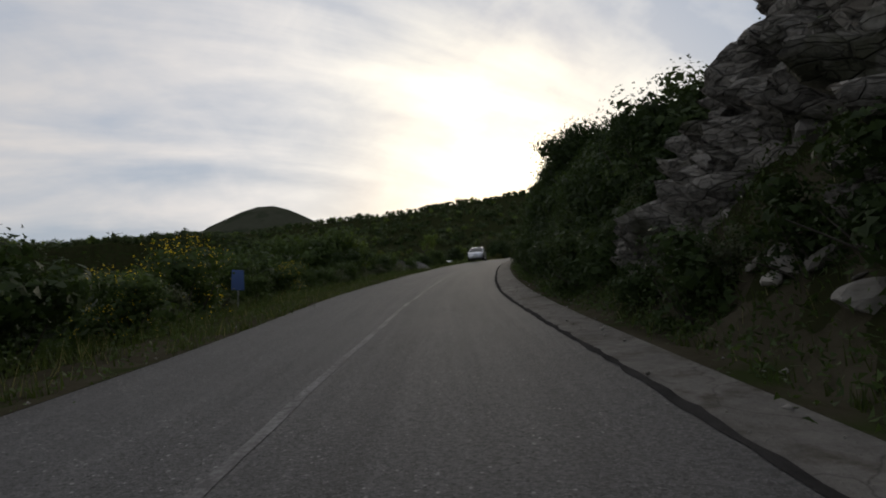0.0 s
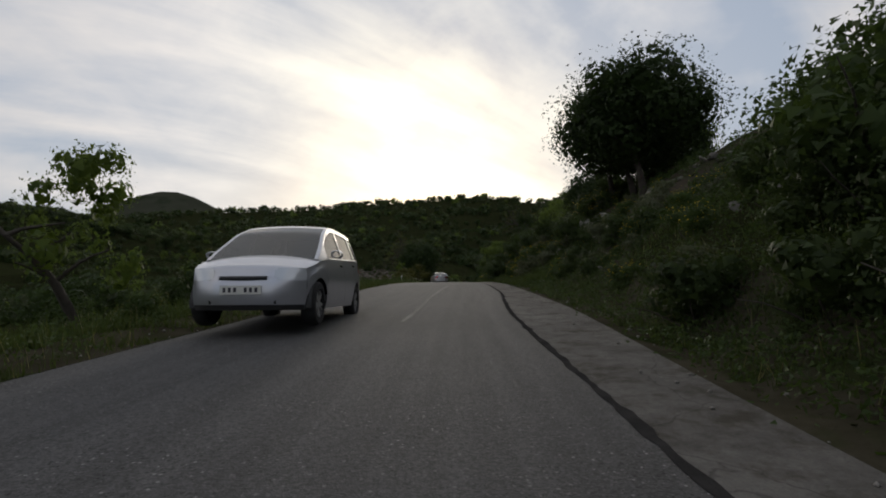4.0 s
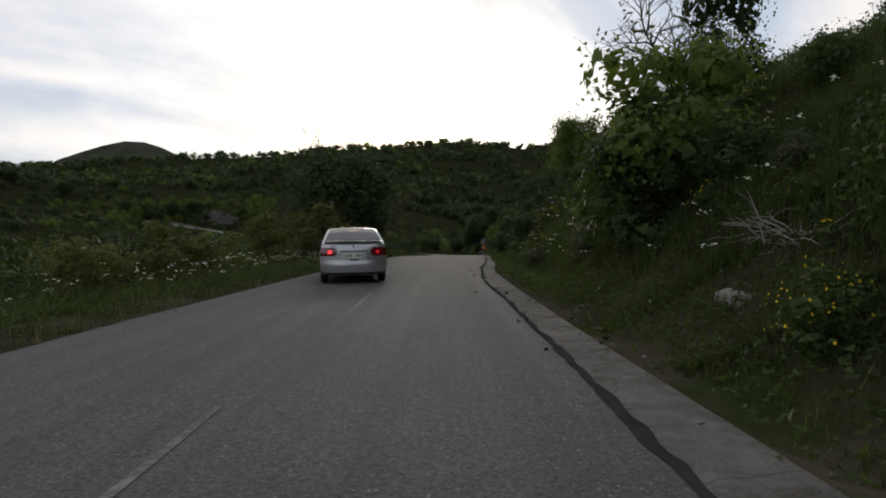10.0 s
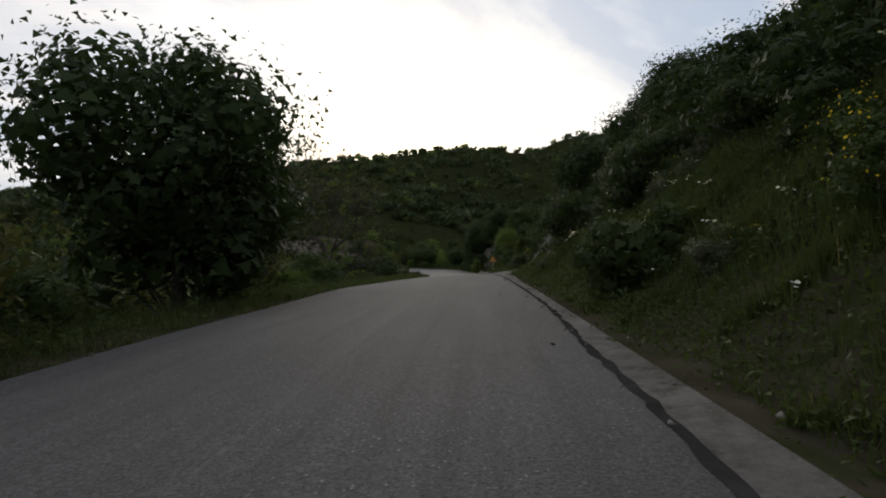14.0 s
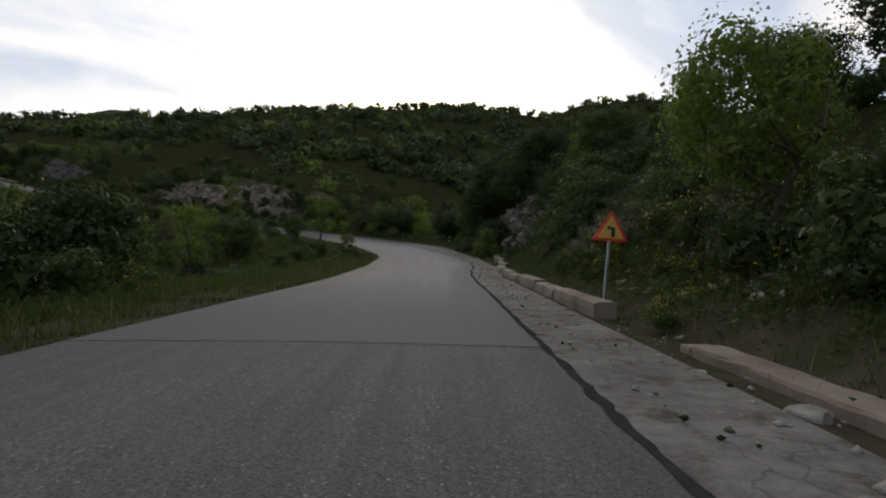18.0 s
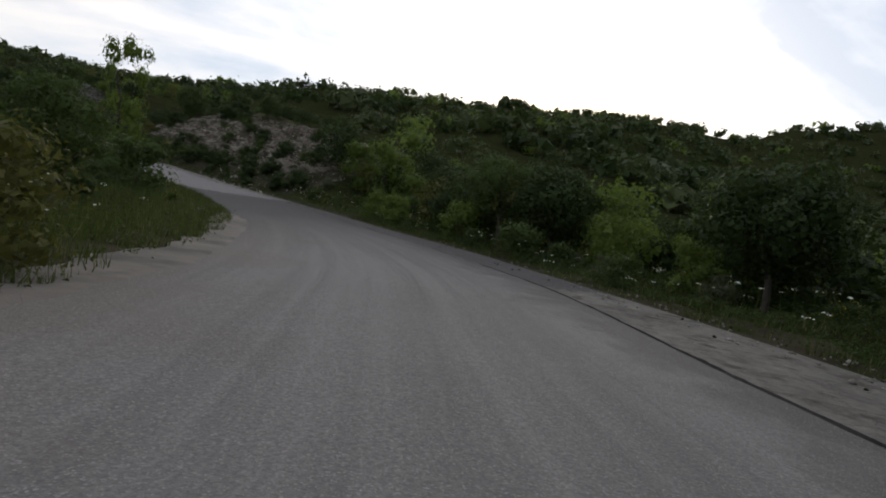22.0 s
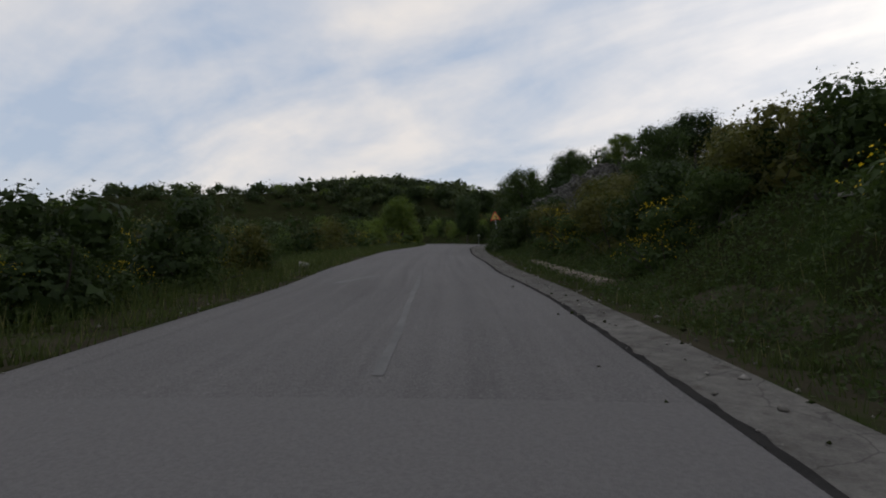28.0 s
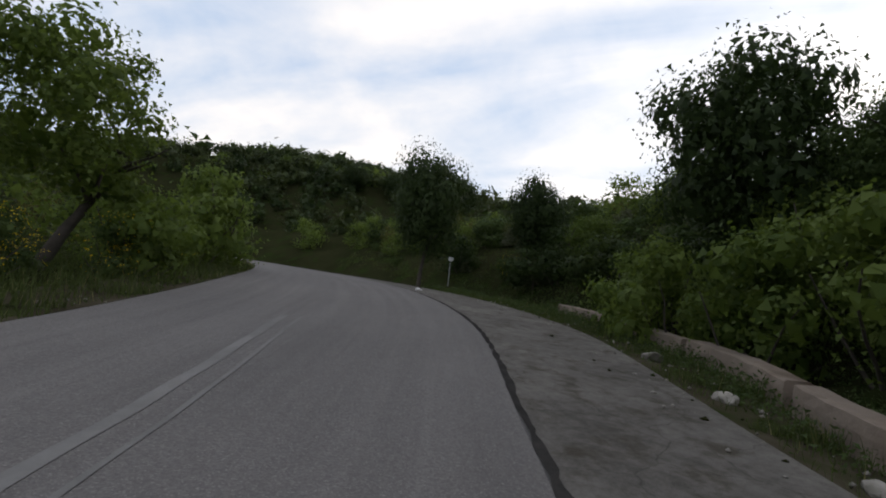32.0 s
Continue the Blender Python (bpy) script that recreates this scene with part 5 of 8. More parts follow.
put("green_tree", 84.0, 10.5, 0.9)
put("oak", 128.5, -7.6, 1.5)
put("oak", 132.0, -8.0, 1.1)
put("oak", 0, 0, 1.15, world_at=(12.4, 92.2))
put("olive_shrub", 121.0, -6.8, 1.25)
put("olive_shrub", 118.0, -8.0, 1.1)
put("sapling", 118.5, -8.6, 1.0)
put("sapling", 59.5, -8.2, 1.25)
put("sapling", 33.0, -9.0, 1.0)
put("dark_shrub", 71.0, -7.2, 1.25)
put("sapling", 188.0, -12.0, 0.95)
put("sapling", 193.0, -14.0, 1.0)
put("sapling", 164.5, 9.5, 1.2)
put("olive_shrub", 206.8, -3.4, 0.55)
put("sapling", 0, 0, 1.3, tall=1.35, world_at=(-18.3, 168.0))
put("green_shrub", 228.3, -5.2, 0.9)
put("green_shrub", 224.5, -5.2, 1.0)
put("light_shrub", 231.0, 9.0, 1.6)
put("light_shrub", 235.0, 9.5, 1.3)
put("green_tree", 252.0, 11.5, 0.6)
put("green_tree", 241.5, 12.2, 0.62)
put("green_tree", 262.0, 8.8, 0.95)
put("broom", 253.3, 3.6, 0.7)
put("broom", 263.5, 4.2, 0.85)
put("broom", 269.5, 3.9, 0.8)
put("broom", 276.0, 3.8, 0.75)
put("broom", 289.5, 3.0, 0.7)
put("broom", 8.5, -5.6, 0.75)
put("broom", 19.0, -6.6, 0.8)
put("olive_shrub", 6.0, -6.8, 0.8)
put("green_tree", 279.5, 7.0, 0.5)
put("oak", 78.4, 8.0, 0.72, turn=40)
put("oak", 0, 0, 1.4, world_at=(-128.0, 231.5))
put("light_tree", 0, 0, 1.12, world_at=(-86.8, 200.9))
put("light_shrub", 317.0, -5.6, 1.3)
put("light_shrub", 312.0, -5.6, 0.9)
put("brush", 100.4, 3.0, 0.42)
put("brush", 100.9, 3.1, 0.36)
put("brush", 97.5, 3.5, 0.45)
put("brush", 137.0, 3.2, 0.5)
put("oak", 305.0, 8.6, 0.9)
put("green_tree", 303.0, 8.8, 1.0)
put("green_tree", 308.4, 7.8, 0.8)
put("brush", 106.6, 3.0, 0.45)
put("grey_shrub", 286.5, 2.0, 0.8, tall=1.25)
put("bank_shrub", 286.1, 2.35, 0.85, tall=1.2)
put("oak", 70.4, 6.9, 1.1)
put("oak", 71.6, 8.4, 1.0)
put("oak", 201.6, 9.0, 1.15, tall=1.15)
put("oak", 204.0, 10.0, 1.15, tall=1.15)
put("oak", 200.0, 10.5, 1.2)
for s, d, k in ((200.8, 5.6, 0.7), (199.6, 5.4, 0.55), (202.0, 5.6, 0.75)):
    put("bank_shrub", s, d, k)
put("bank_shrub", 254.7, 10.1, 1.25)
put("dark_shrub", 255.6, 9.8, 0.9)
put("dark_shrub", 263.6, 8.2, 0.8)
scatter(36, 60, 67, 0.7, 3.2, 1, ["grey_shrub", "daisy_bush", "bank_shrub", "grey_shrub"], 0.2, 0.42)
scatter(34, 239, 254, 0.8, 2.4, 1, ["bank_shrub", "grey_shrub", "grey_shrub"], 0.18, 0.36)
for s, d, k in ((308.6, 5.4, 1.0), (310.4, 5.2, 0.95), (312.2, 5.6, 1.0), (307.0, 6.0, 1.0), (309.4, 6.6, 1.2)):
    put("light_shrub", s, d, k)
scatter(20, 242, 275, 1.3, 3.4, -1, ["broom", "dark_shrub", "olive_shrub", "broom"], 0.6, 1.0, joined=False)
for kind, obs in STOCK.items():           # whatever was not called for is not left lying about
    for ob in obs[USED[kind]:]:
        for o in (*ob.children_recursive, ob):
            bpy.data.objects.remove(o)

# ---------------------------------------------------------------- woods on the far slopes


def woodland(name, n, lo, hi, leaves, leaf, label, seed, keep, sizes=(1.5, 3.3), centre=(-5, 110), core=36):
    """Many crowns, too far off to be told apart one by one."""
    rng = np.random.default_rng(seed)
    r = lo * (hi / lo) ** rng.random(n * 4)
    a = rng.uniform(-np.pi, np.pi, n * 4)
    x, y = centre[0] + r * np.cos(a), centre[1] + r * np.sin(a)
    s, d, _ = nearest(x, y)
    ok = keep(x, y, s, d)
    x, y = x[ok][:n], y[ok][:n]
    z = land(x, y)
    size = rng.uniform(*sizes, len(x)) * np.clip(np.hypot(x - centre[0], y - centre[1]) / 260, 0.85, 1.4)
    count = len(x)
    c = np.stack([x, y, z + size * 0.6], 1)
    k = np.repeat(np.arange(count), leaves)
    v = rng.normal(size=(len(k), 3))
    v /= np.linalg.norm(v, axis=1, keepdims=True)
    v[:, 2] = np.where(rng.random(len(k)) < 0.6, np.abs(v[:, 2]), v[:, 2])
    lump = rng.normal(size=(count, 6, 3)) * np.array([0.36, 0.36, 0.26])
    p = c[k] + (lump[k, rng.integers(0, 6, len(k))] + v * rng.uniform(0.5, 0.8, (len(k), 1))) * size[k][:, None] * np.array([1, 1, 0.8])
    qv, _ = leaf_quads(rng, p, v + rng.normal(size=v.shape) * 0.5 + np.array([0, 0, 0.3]), 1.0, 1.35)
    scale = (leaf * size[k] * rng.uniform(0.7, 1.3, len(k))).repeat(4)[:, None]
    qv = (p.repeat(4, 0) + (qv - p.repeat(4, 0)) * scale).reshape(-1, 4, 3)
    tri = np.where((rng.random(len(qv)) < 0.5)[:, None, None], qv[:, [0, 1, 2]], qv[:, [1, 2, 3]])
    # broad sprays inside close the crowns
    k2 = np.repeat(np.arange(count), core)
    w = rng.normal(size=(len(k2), 3))
    w /= np.linalg.norm(w, axis=1, keepdims=True)
    q = c[k2] + (lump[k2, rng.integers(0, 6, len(k2))] + w * 0.42) * size[k2][:, None] * np.array([1, 1, 0.8])
    e1 = np.cross(w, rng.normal(size=w.shape))
    e1 /= np.linalg.norm(e1, axis=1, keepdims=True)
    e2 = np.cross(w, e1)
    sz = (size[k2] * rng.uniform(0.3, 0.5, len(k2)) * (14 / core) ** 0.5)[:, None]
    tri = np.concatenate([tri, np.stack([q + e1 * sz, q + (e2 * 0.87 - e1 * 0.5) * sz, q - (e2 * 0.87 + e1 * 0.5) * sz], 1)])
    k = np.concatenate([k, k2])
    some = np.random.default_rng(seed + 50).random(count)[k]
    tint = np.where(some < 0.42, 0, np.where(some < 0.92, 1, 2))
    return tagged(new(name, mesh_np(name, tri.reshape(-1, 3), np.arange(3 * len(tri)).reshape(-1, 3), [M["leaf_oak"], M["far_leaf"], M["leaf_light"]], tint)), label, "woods", kind="stuff")


woodland("woodland", 1900, 20, 240, 150, 0.2, "scrub and low evergreen oaks covering the slopes", 3,
         lambda x, y, s, d: ((d > right_edge(s) + 15) | (d < -18)) & off_lane(x, y, 3.0) & (x > -330) & (y > -40) & ~((d < 0) & (s > 40) & (s < 112) & (d > -26)), (1.3, 3.0))
woodland("woodland", 620, 6, 95, 150, 0.2, "evergreen oaks and scrub on the slope above the road", 6,
         lambda x, y, s, d: ((d > right_edge(s) + 9) | (d < -15)) & (x < -70), (1.3, 2.7), (-165, 228))
woodland("far_woodland", 8000, 110, 900, 28, 0.5, "distant woods on the hillsides across the valley", 4,
         lambda x, y, s, d: (y > -80) & (np.abs(d) > 48) & (np.hypot(x + 5, y - 110) > 60), core=8)
for mat, parts in BULK.items():
    t = np.vstack(parts)
    tagged(new("scrub", mesh_np("scrub", t.reshape(-1, 3), np.arange(3 * len(t)).reshape(-1, 3), bpy.data.materials[mat])),
           "mixed scrub growing on the slopes behind the roadside", "scrub", kind="stuff")

# ---------------------------------------------------------------- grass and flowers


def blades(name, n, s0, s1, o0, o1, side, tall, mat, label, seed, lean=0.35, width=0.012):
    rng = np.random.default_rng(seed)
    edge = right_edge if side > 0 else left_edge
    s = rng.uniform(s0, s1, n)
    o = o0 + (o1 - o0) * rng.random(n) ** 1.3
    # grass grows in tufts
    s += 0.35 * np.sin(s * 3.3 + o * 2)
    p = place(s, edge(s) + side * o)
    p[:, 2] = land(p[:, 0], p[:, 1])
    road_z = place(s, edge(s) * 0)[:, 2]
    p[:, 2] = np.where(o < 1.6, np.maximum(p[:, 2], road_z - 0.04), p[:, 2])
    keep = (ripple(p[:, 0], p[:, 1], 2.2, 1) + 0.9 * (o - o0) > -0.25) & off_lane(p[:, 0], p[:, 1], 0.1)
    p, o = p[keep], o[keep]
    n = len(p)
    h = tall * rng.uniform(0.45, 1.25, n) * (0.55 + 0.45 * np.clip((o - o0) / 0.8, 0, 1))
    a = rng.uniform(0, 2 * np.pi, n)
    side_v = np.stack([np.cos(a), np.sin(a), 0 * a], 1) * width * rng.uniform(0.7, 1.5, (n, 1))
    b = rng.uniform(0, 2 * np.pi, n)
    bend = np.stack([np.cos(b), np.sin(b), 0 * b], 1) * (h * lean * rng.uniform(0.2, 1.5, n))[:, None]
    upv = np.array([0, 0, 1.0])[None] * h[:, None]
    v = np.stack([p - side_v, p + side_v, p + bend + upv], 1)
    return tagged(new(name, mesh_np(name, v.reshape(-1, 3), np.arange(3 * n).reshape(-1, 3), mat)), label, "grass", kind="stuff")


def undergrowth(name, n, s0, s1, o0, o1, side, mat, label, seed, leaf=0.075, tall=0.3):
    """Low leafy plants that cover the soil."""
    rng = np.random.default_rng(seed)
    edge = right_edge if side > 0 else left_edge
    m = n // 22
    s, o = rng.uniform(s0, s1, m), o0 + (o1 - o0) * rng.random(m) ** 1.7
    k = np.repeat(np.arange(m), 22)
    base = place(s, edge(s) + side * o)
    ok = (ripple(base[:, 0], base[:, 1], 3.1, 2) > -0.95) & off_lane(base[:, 0], base[:, 1], 0.3)
    h = tall * rng.uniform(0.5, 1.3, m) * (ok + 0.0)
    x, y = base[k, 0] + rng.normal(size=len(k)) * 0.2, base[k, 1] + rng.normal(size=len(k)) * 0.2
    p = np.stack([x, y, land(x, y) + h[k] * rng.random(len(k)) + 0.02], 1)[ok[k]]
    far = (0.62 + 0.115 * np.maximum(o - 0.8, 0))[k][ok[k]]
    q, _ = leaf_quads(rng, p, rng.normal(size=p.shape) * 0.7 + np.array([0, 0, 0.7]), leaf, 1.9)
    q = (p.repeat(4, 0) + (q - p.repeat(4, 0)) * far.repeat(4)[:, None]).reshape(-1, 4, 3)
    t = np.stack([q[:, 0], q[:, 1] * 0.75 + q[:, 2] * 0.25, q[:, 3] * 0.75 + q[:, 0] * 0.25], 1)
    return tagged(new(name, mesh_np(name, t.reshape(-1, 3), np.arange(3 * len(t)).reshape(-1, 3), mat)), label, "undergrowth", kind="stuff")


undergrowth("undergrowth", 70000, -6, 72, 0.45, 9.0, 1, M["leaf_shrub"], "low dark weeds covering the bank", 41)
undergrowth("undergrowth", 70000, 70, 150, 0.45, 9.0, 1, M["leaf_shrub"], "low green herbs covering the bank", 42, 0.055)
undergrowth("undergrowth", 60000, 158, 236, 0.9, 12.0, 1, M["leaf_shrub"], "low weeds on the stony slope", 43)
undergrowth("undergrowth", 30000, 296, 338, 3.0, 24.0, 1, M["grass"], "low grass and weeds on the slope", 47)
undergrowth("undergrowth", 70000, 204, 325, 0.6, 10.0, 1, M["leaf_shrub"], "low weeds beside the verge", 44)
undergrowth("undergrowth", 80000, -6, 150, 0.25, 12.0, -1, M["leaf_shrub"], "low weeds along the valley side", 45)
undergrowth("undergrowth", 70000, 150, 325, 0.25, 12.0, -1, M["grass"], "low herbs along the inside of the bend", 46)
undergrowth("undergrowth", 60000, -4, 70, 0.4, 3.2, 1, M["leaf_shrub"], "dense low weeds at the foot of the bank", 48, 0.08, 0.26)
undergrowth("undergrowth", 110000, 68, 148, 0.4, 3.8, 1, M["grass"], "dense low herbs at the foot of the bank", 49, 0.08, 0.28)
undergrowth("undergrowth", 60000, 262, 325, 0.6, 3.6, 1, M["leaf_shrub"], "dense low weeds at the foot of the slope", 50, 0.08, 0.24)
undergrowth("undergrowth", 44000, 158, 206, 1.2, 5.0, 1, M["grass"], "weeds and herbs behind the low wall", 51, 0.085, 0.28)
blades("bank_grass", 24000, 158, 204, 1.2, 4.5, 1, 0.3, M["grass"], "rough grass behind the low wall", 52, width=0.006)
undergrowth("undergrowth", 30000, 234, 264, 0.7, 4.0, 1, M["leaf_shrub"], "weeds at the foot of the scree", 53, 0.055, 0.22)
undergrowth("undergrowth", 30000, 90, 132, 0.3, 2.6, -1, M["grass"], "tussocks of tall grass along the road's edge", 54, 0.05, 0.42)
blades("bank_grass", 46000, 88, 128, 0.8, 4.5, 1, 0.4, M["grass"], "rank grass over the foot of the bank", 19, width=0.006)
blades("verge_grass", 22000, 262, 324, 0.0, 1.6, 1, 0.2, M["grass"], "short grass creeping over the verge", 18, width=0.005)
blades("verge_grass", 70000, 66, 146.5, 0.3, 3.4, 1, 0.34, M["grass"], "long green grass at the foot of the bank", 20, width=0.006)
blades("verge_grass", 34000, -4, 146.5, 0.25, 2.6, 1, 0.26, M["grass"], "green grass at the foot of the bank", 21, width=0.007)
blades("bank_grass", 60000, 72, 134, 0.8, 8.0, 1, 0.28, M["grass"], "long grass over the flowery bank", 22, width=0.009)
blades("verge_grass", 26000, 160, 320, 0.4, 3.0, 1, 0.24, M["grass"], "green grass between verge and slope", 23, width=0.007)
blades("verge_grass", 56000, -6, 200, 0.0, 2.6, -1, 0.26, M["grass"], "green grass along the road's edge", 24, width=0.007)
blades("verge_grass", 40000, 196, 322, 0.0, 3.4, -1, 0.34, M["grass"], "tall green grass along the road's edge", 25, width=0.008)
blades("dry_grass", 9000, -6, 322, 0.0, 2.0, -1, 0.34, M["grass_dry"], "dry straw-coloured grass stalks by the road", 26, width=0.005)
blades("dry_grass", 7000, 0, 322, 0.3, 2.6, 1, 0.34, M["grass_dry"], "dry straw-coloured grass stalks by the verge", 27, width=0.005)
blades("meadow_grass", 46000, 150, 212, 1.0, 16.0, -1, 0.32, M["grass"], "meadow grass inside the bend", 28, width=0.014)
blades("meadow_grass", 34000, 52, 112, 1.0, 16.0, -1, 0.34, M["grass"], "rough grass falling away to the valley", 29, width=0.014)


def umbels(name, n, s0, s1, o0, o1, side, mat, label, seed, size=0.05, tall=(0.35, 0.75)):
    """Small flower heads, each of a few petals on a stalk."""
    rng = np.random.default_rng(seed)
    edge = right_edge if side > 0 else left_edge
    s, o = rng.uniform(s0, s1, n), rng.uniform(o0, o1, n)
    p = place(s, edge(s) + side * o)
    p[:, 2] = land(p[:, 0], p[:, 1])
    h = rng.uniform(*tall, n)
    head = p + np.stack([rng.normal(size=n) * 0.05, rng.normal(size=n) * 0.05, h], 1)
    k = np.repeat(np.arange(n), 6)
    q = head[k] + rng.normal(size=(len(k), 3)) * np.array([size, size, size * 0.25])
    v, f = leaf_quads(rng, q, np.array([0, 0, 1.0]) + rng.normal(size=q.shape) * 0.3, size, 1.0)
    w = np.array([0.004, 0, 0])
    st = np.stack([p - w, p + w, head + w, head - w], 1).reshape(-1, 3)
    verts = np.vstack([v, st])
    faces = np.vstack([f, np.arange(4 * n).reshape(-1, 4) + len(v)])
    idx = np.concatenate([np.zeros(len(f)), np.ones(n)])
    return tagged(new(name, mesh_np(name, verts, faces, [mat, M["grass"]], idx)), label, "wild flowers", kind="stuff")


umbels("yellow_flowers", 120, 160, 180, 1.4, 5.0, 1, M["petal_yellow"], "yellow flowers scattered behind the low wall", 40, 0.03, (0.2, 0.5))
umbels("white_flowers", 260, 92, 132, 0.8, 5.5, 1, M["petal_white"], "white umbels scattered over the bank", 31, 0.045)
umbels("yellow_flowers", 260, 72, 100, 1.2, 5.0, 1, M["petal_yellow"], "yellow daisies scattered over the bank", 32, 0.028)
umbels("white_flowers", 150, 104, 120, 0.8, 3.0, -1, M["petal_white"], "white umbels in the roadside grass", 33, 0.04)
umbels("white_flowers", 160, 204, 236, 0.6, 3.0, 1, M["petal_white"], "white umbels at the outside of the bend", 34, 0.04)
umbels("white_flowers", 90, 196, 214, 0.8, 5.0, -1, M["petal_white"], "white umbels in the grass inside the bend", 35, 0.04)
umbels("white_flowers", 60, 6, 48, 0.8, 3.0, 1, M["petal_white"], "white umbels at the foot of the bank", 36, 0.04)
umbels("white_flowers", 90, 164, 180, 2.0, 6.0, 1, M["petal_white"], "small white flowers on the stony slope", 37, 0.025, (0.15, 0.4))
umbels("yellow_flowers", 120, 300, 320, 0.8, 3.5, -1, M["petal_yellow"], "yellow flowers among the roadside plants", 38, 0.03)
umbels("white_flowers", 140, 300, 316, 3.0, 8.0, 1, M["petal_white"], "white umbels behind the low wall", 39, 0.035)

# ---------------------------------------------------------------- rock, stones, walls


def obj(name, me, parent=None, at=None, label=""):
    ob = new(name, me)
    if parent is not None:
        ob.parent = parent
    if at is not None:
        ob.matrix_basis = at
    if label:
        ob["label"] = label
    return ob


def outcrop(name, label, n, sizes, where, stones, seed, slope=(0, 0, 0), sink=0.3, tilt=0.35, flat=1.0, group="", verge=False):
    """A rocky piece of slope: single stones, half sunk in the ground, under one base."""
    rng = np.random.default_rng(seed)
    x, y = where(rng, n)
    z = land(x, y)
    if verge:
        z = np.maximum(z, np.array([nearest(a, b)[2][0] for a, b in zip(x, y)]))
    base = new(name)
    base.location = (x.mean(), y.mean(), z.min())
    back = Matrix.Translation(-base.location)
    for i in range(n):
        s = rng.uniform(0, 1) ** 1.8 * (sizes[1] - sizes[0]) + sizes[0]
        m = Matrix.LocRotScale((x[i], y[i], z[i] + s * (0.35 - sink) * 0.6), Euler((slope[0] + rng.normal() * tilt, slope[1] + rng.normal() * tilt, slope[2] + rng.normal() * (0.5 if slope[0] else 3))),
                               (s * rng.uniform(0.8, 1.7), s * rng.uniform(0.8, 1.3), s * rng.uniform(0.7, 1.2) * flat))
        obj("stone", stones[int(rng.integers(0, len(stones)))], base, back @ m)
    return tagged(base, label, "rock outcrop", group)


def along(s0, s1, o0, o1, side=1):
    def f(rng, n):
        s = rng.uniform(s0, s1, n)
        p = place(s, (right_edge if side > 0 else left_edge)(s) + side * rng.uniform(o0, o1, n))
        return p[:, 0], p[:, 1]
    return f


def box_around(x0, x1, y0, y1):
    return lambda rng, n: (rng.uniform(x0, x1, n), rng.uniform(y0, y1, n))


def worley(p, sites, tilt, level):
    """Blocky relief: the level of the block each place lies in, with the block's own tilt, and the gap to the next block."""
    out, gap = np.empty(len(p)), np.empty(len(p))
    for i in range(0, len(p), 4000):
        g = p[i:i + 4000, None] - sites[None]
        q = (g ** 2).sum(2)
        k = q.argmin(1)
        row = np.arange(len(k))
        out[i:i + 4000] = level[k] + (g[row, k] * tilt[k]).sum(1)
        first = np.sqrt(q[row, k])
        q[row, k] = 1e9
        gap[i:i + 4000] = np.sqrt(q.min(1)) - first
    return out, gap


def crag(base, mat, at, nu, nv, long, high, seed, thick=0.7, block=0.7, dip=0.3, thin=2.4, bare=0.0):
    """A broken face of rock laid over the slope: beds of blocks, proud of the ground, ragged at the rim."""
    rng = np.random.default_rng(seed)
    u, v = np.meshgrid(np.linspace(0, 1, nu), np.linspace(0, 1, nv), indexing="ij")
    x, y = at(u.ravel(), v.ravel())
    z = land(x, y)
    g = np.stack([x, y, z], 1).reshape(nu, nv, 3)
    nrm = np.cross(np.gradient(g, axis=0), np.gradient(g, axis=1))
    nrm /= np.linalg.norm(nrm, axis=2, keepdims=True) + 1e-9
    nrm *= np.sign(nrm[..., 2:3] + 1e-9)
    nrm[..., 2] *= 0.55
    a, b = (u * long).ravel(), (v * high).ravel()
    c, sn = math.cos(dip), math.sin(dip)
    a, b = a * c + b * sn, (b * c - a * sn) * thin
    d = 0
    for f, w in ((1.0, 0.5), (0.5, 0.34), (0.27, 0.16)):
        n = int(min(1500, max(12, 1.3 * long * high * thin / (block * f) ** 2)))
        sites = np.stack([rng.uniform(a.min(), a.max(), n), rng.uniform(b.min(), b.max(), n)], 1)
        level, gap = worley(np.stack([a, b], 1), sites, rng.normal(size=(n, 2)) * 0.3 / (block * f), rng.uniform(0, 1, n))
        d = d + w * (level - 0.75 * np.exp(-(gap / (0.16 * block * f)) ** 2))
    rim = np.minimum(np.minimum(u, 1 - u) * long, np.minimum(v, 1 - v) * high).ravel()
    patch = ripple(x, y, 2.6, 3)
    m = step(rim + 0.35 * patch, 0.05, 0.9) * step(patch, bare - 1.1, bare - 0.5)
    off = (thick * np.clip(d, -0.35, 1.3) + 0.12) * m - 0.3 * (1 - m)
    p = (g + nrm * off.reshape(nu, nv, 1)).reshape(-1, 3) - np.array(base.location)
    face = obj("face", mesh_np("face", p, grid_faces(nu, nv), mat), base, None, "broken bedded rock")
    return face


def on_bank(s0, s1, o0, o1):
    def f(u, v):
        s = s0 + (s1 - s0) * u
        q = place(s, right_edge(s) + o0 + (o1 - o0) * v)
        return q[:, 0], q[:, 1]
    return f


def by_lane(a, b, o0, o1):
    def f(u, v):
        j = a + (b - a) * u
        k = np.arange(len(LANE))
        o = np.interp(j, k, LANE_W) + o0 + (o1 - o0) * v
        return np.interp(j, k, LANE[:, 0]) - np.interp(j, k, lane_side[:, 0]) * o, np.interp(j, k, LANE[:, 1]) - np.interp(j, k, lane_side[:, 1]) * o
    return f


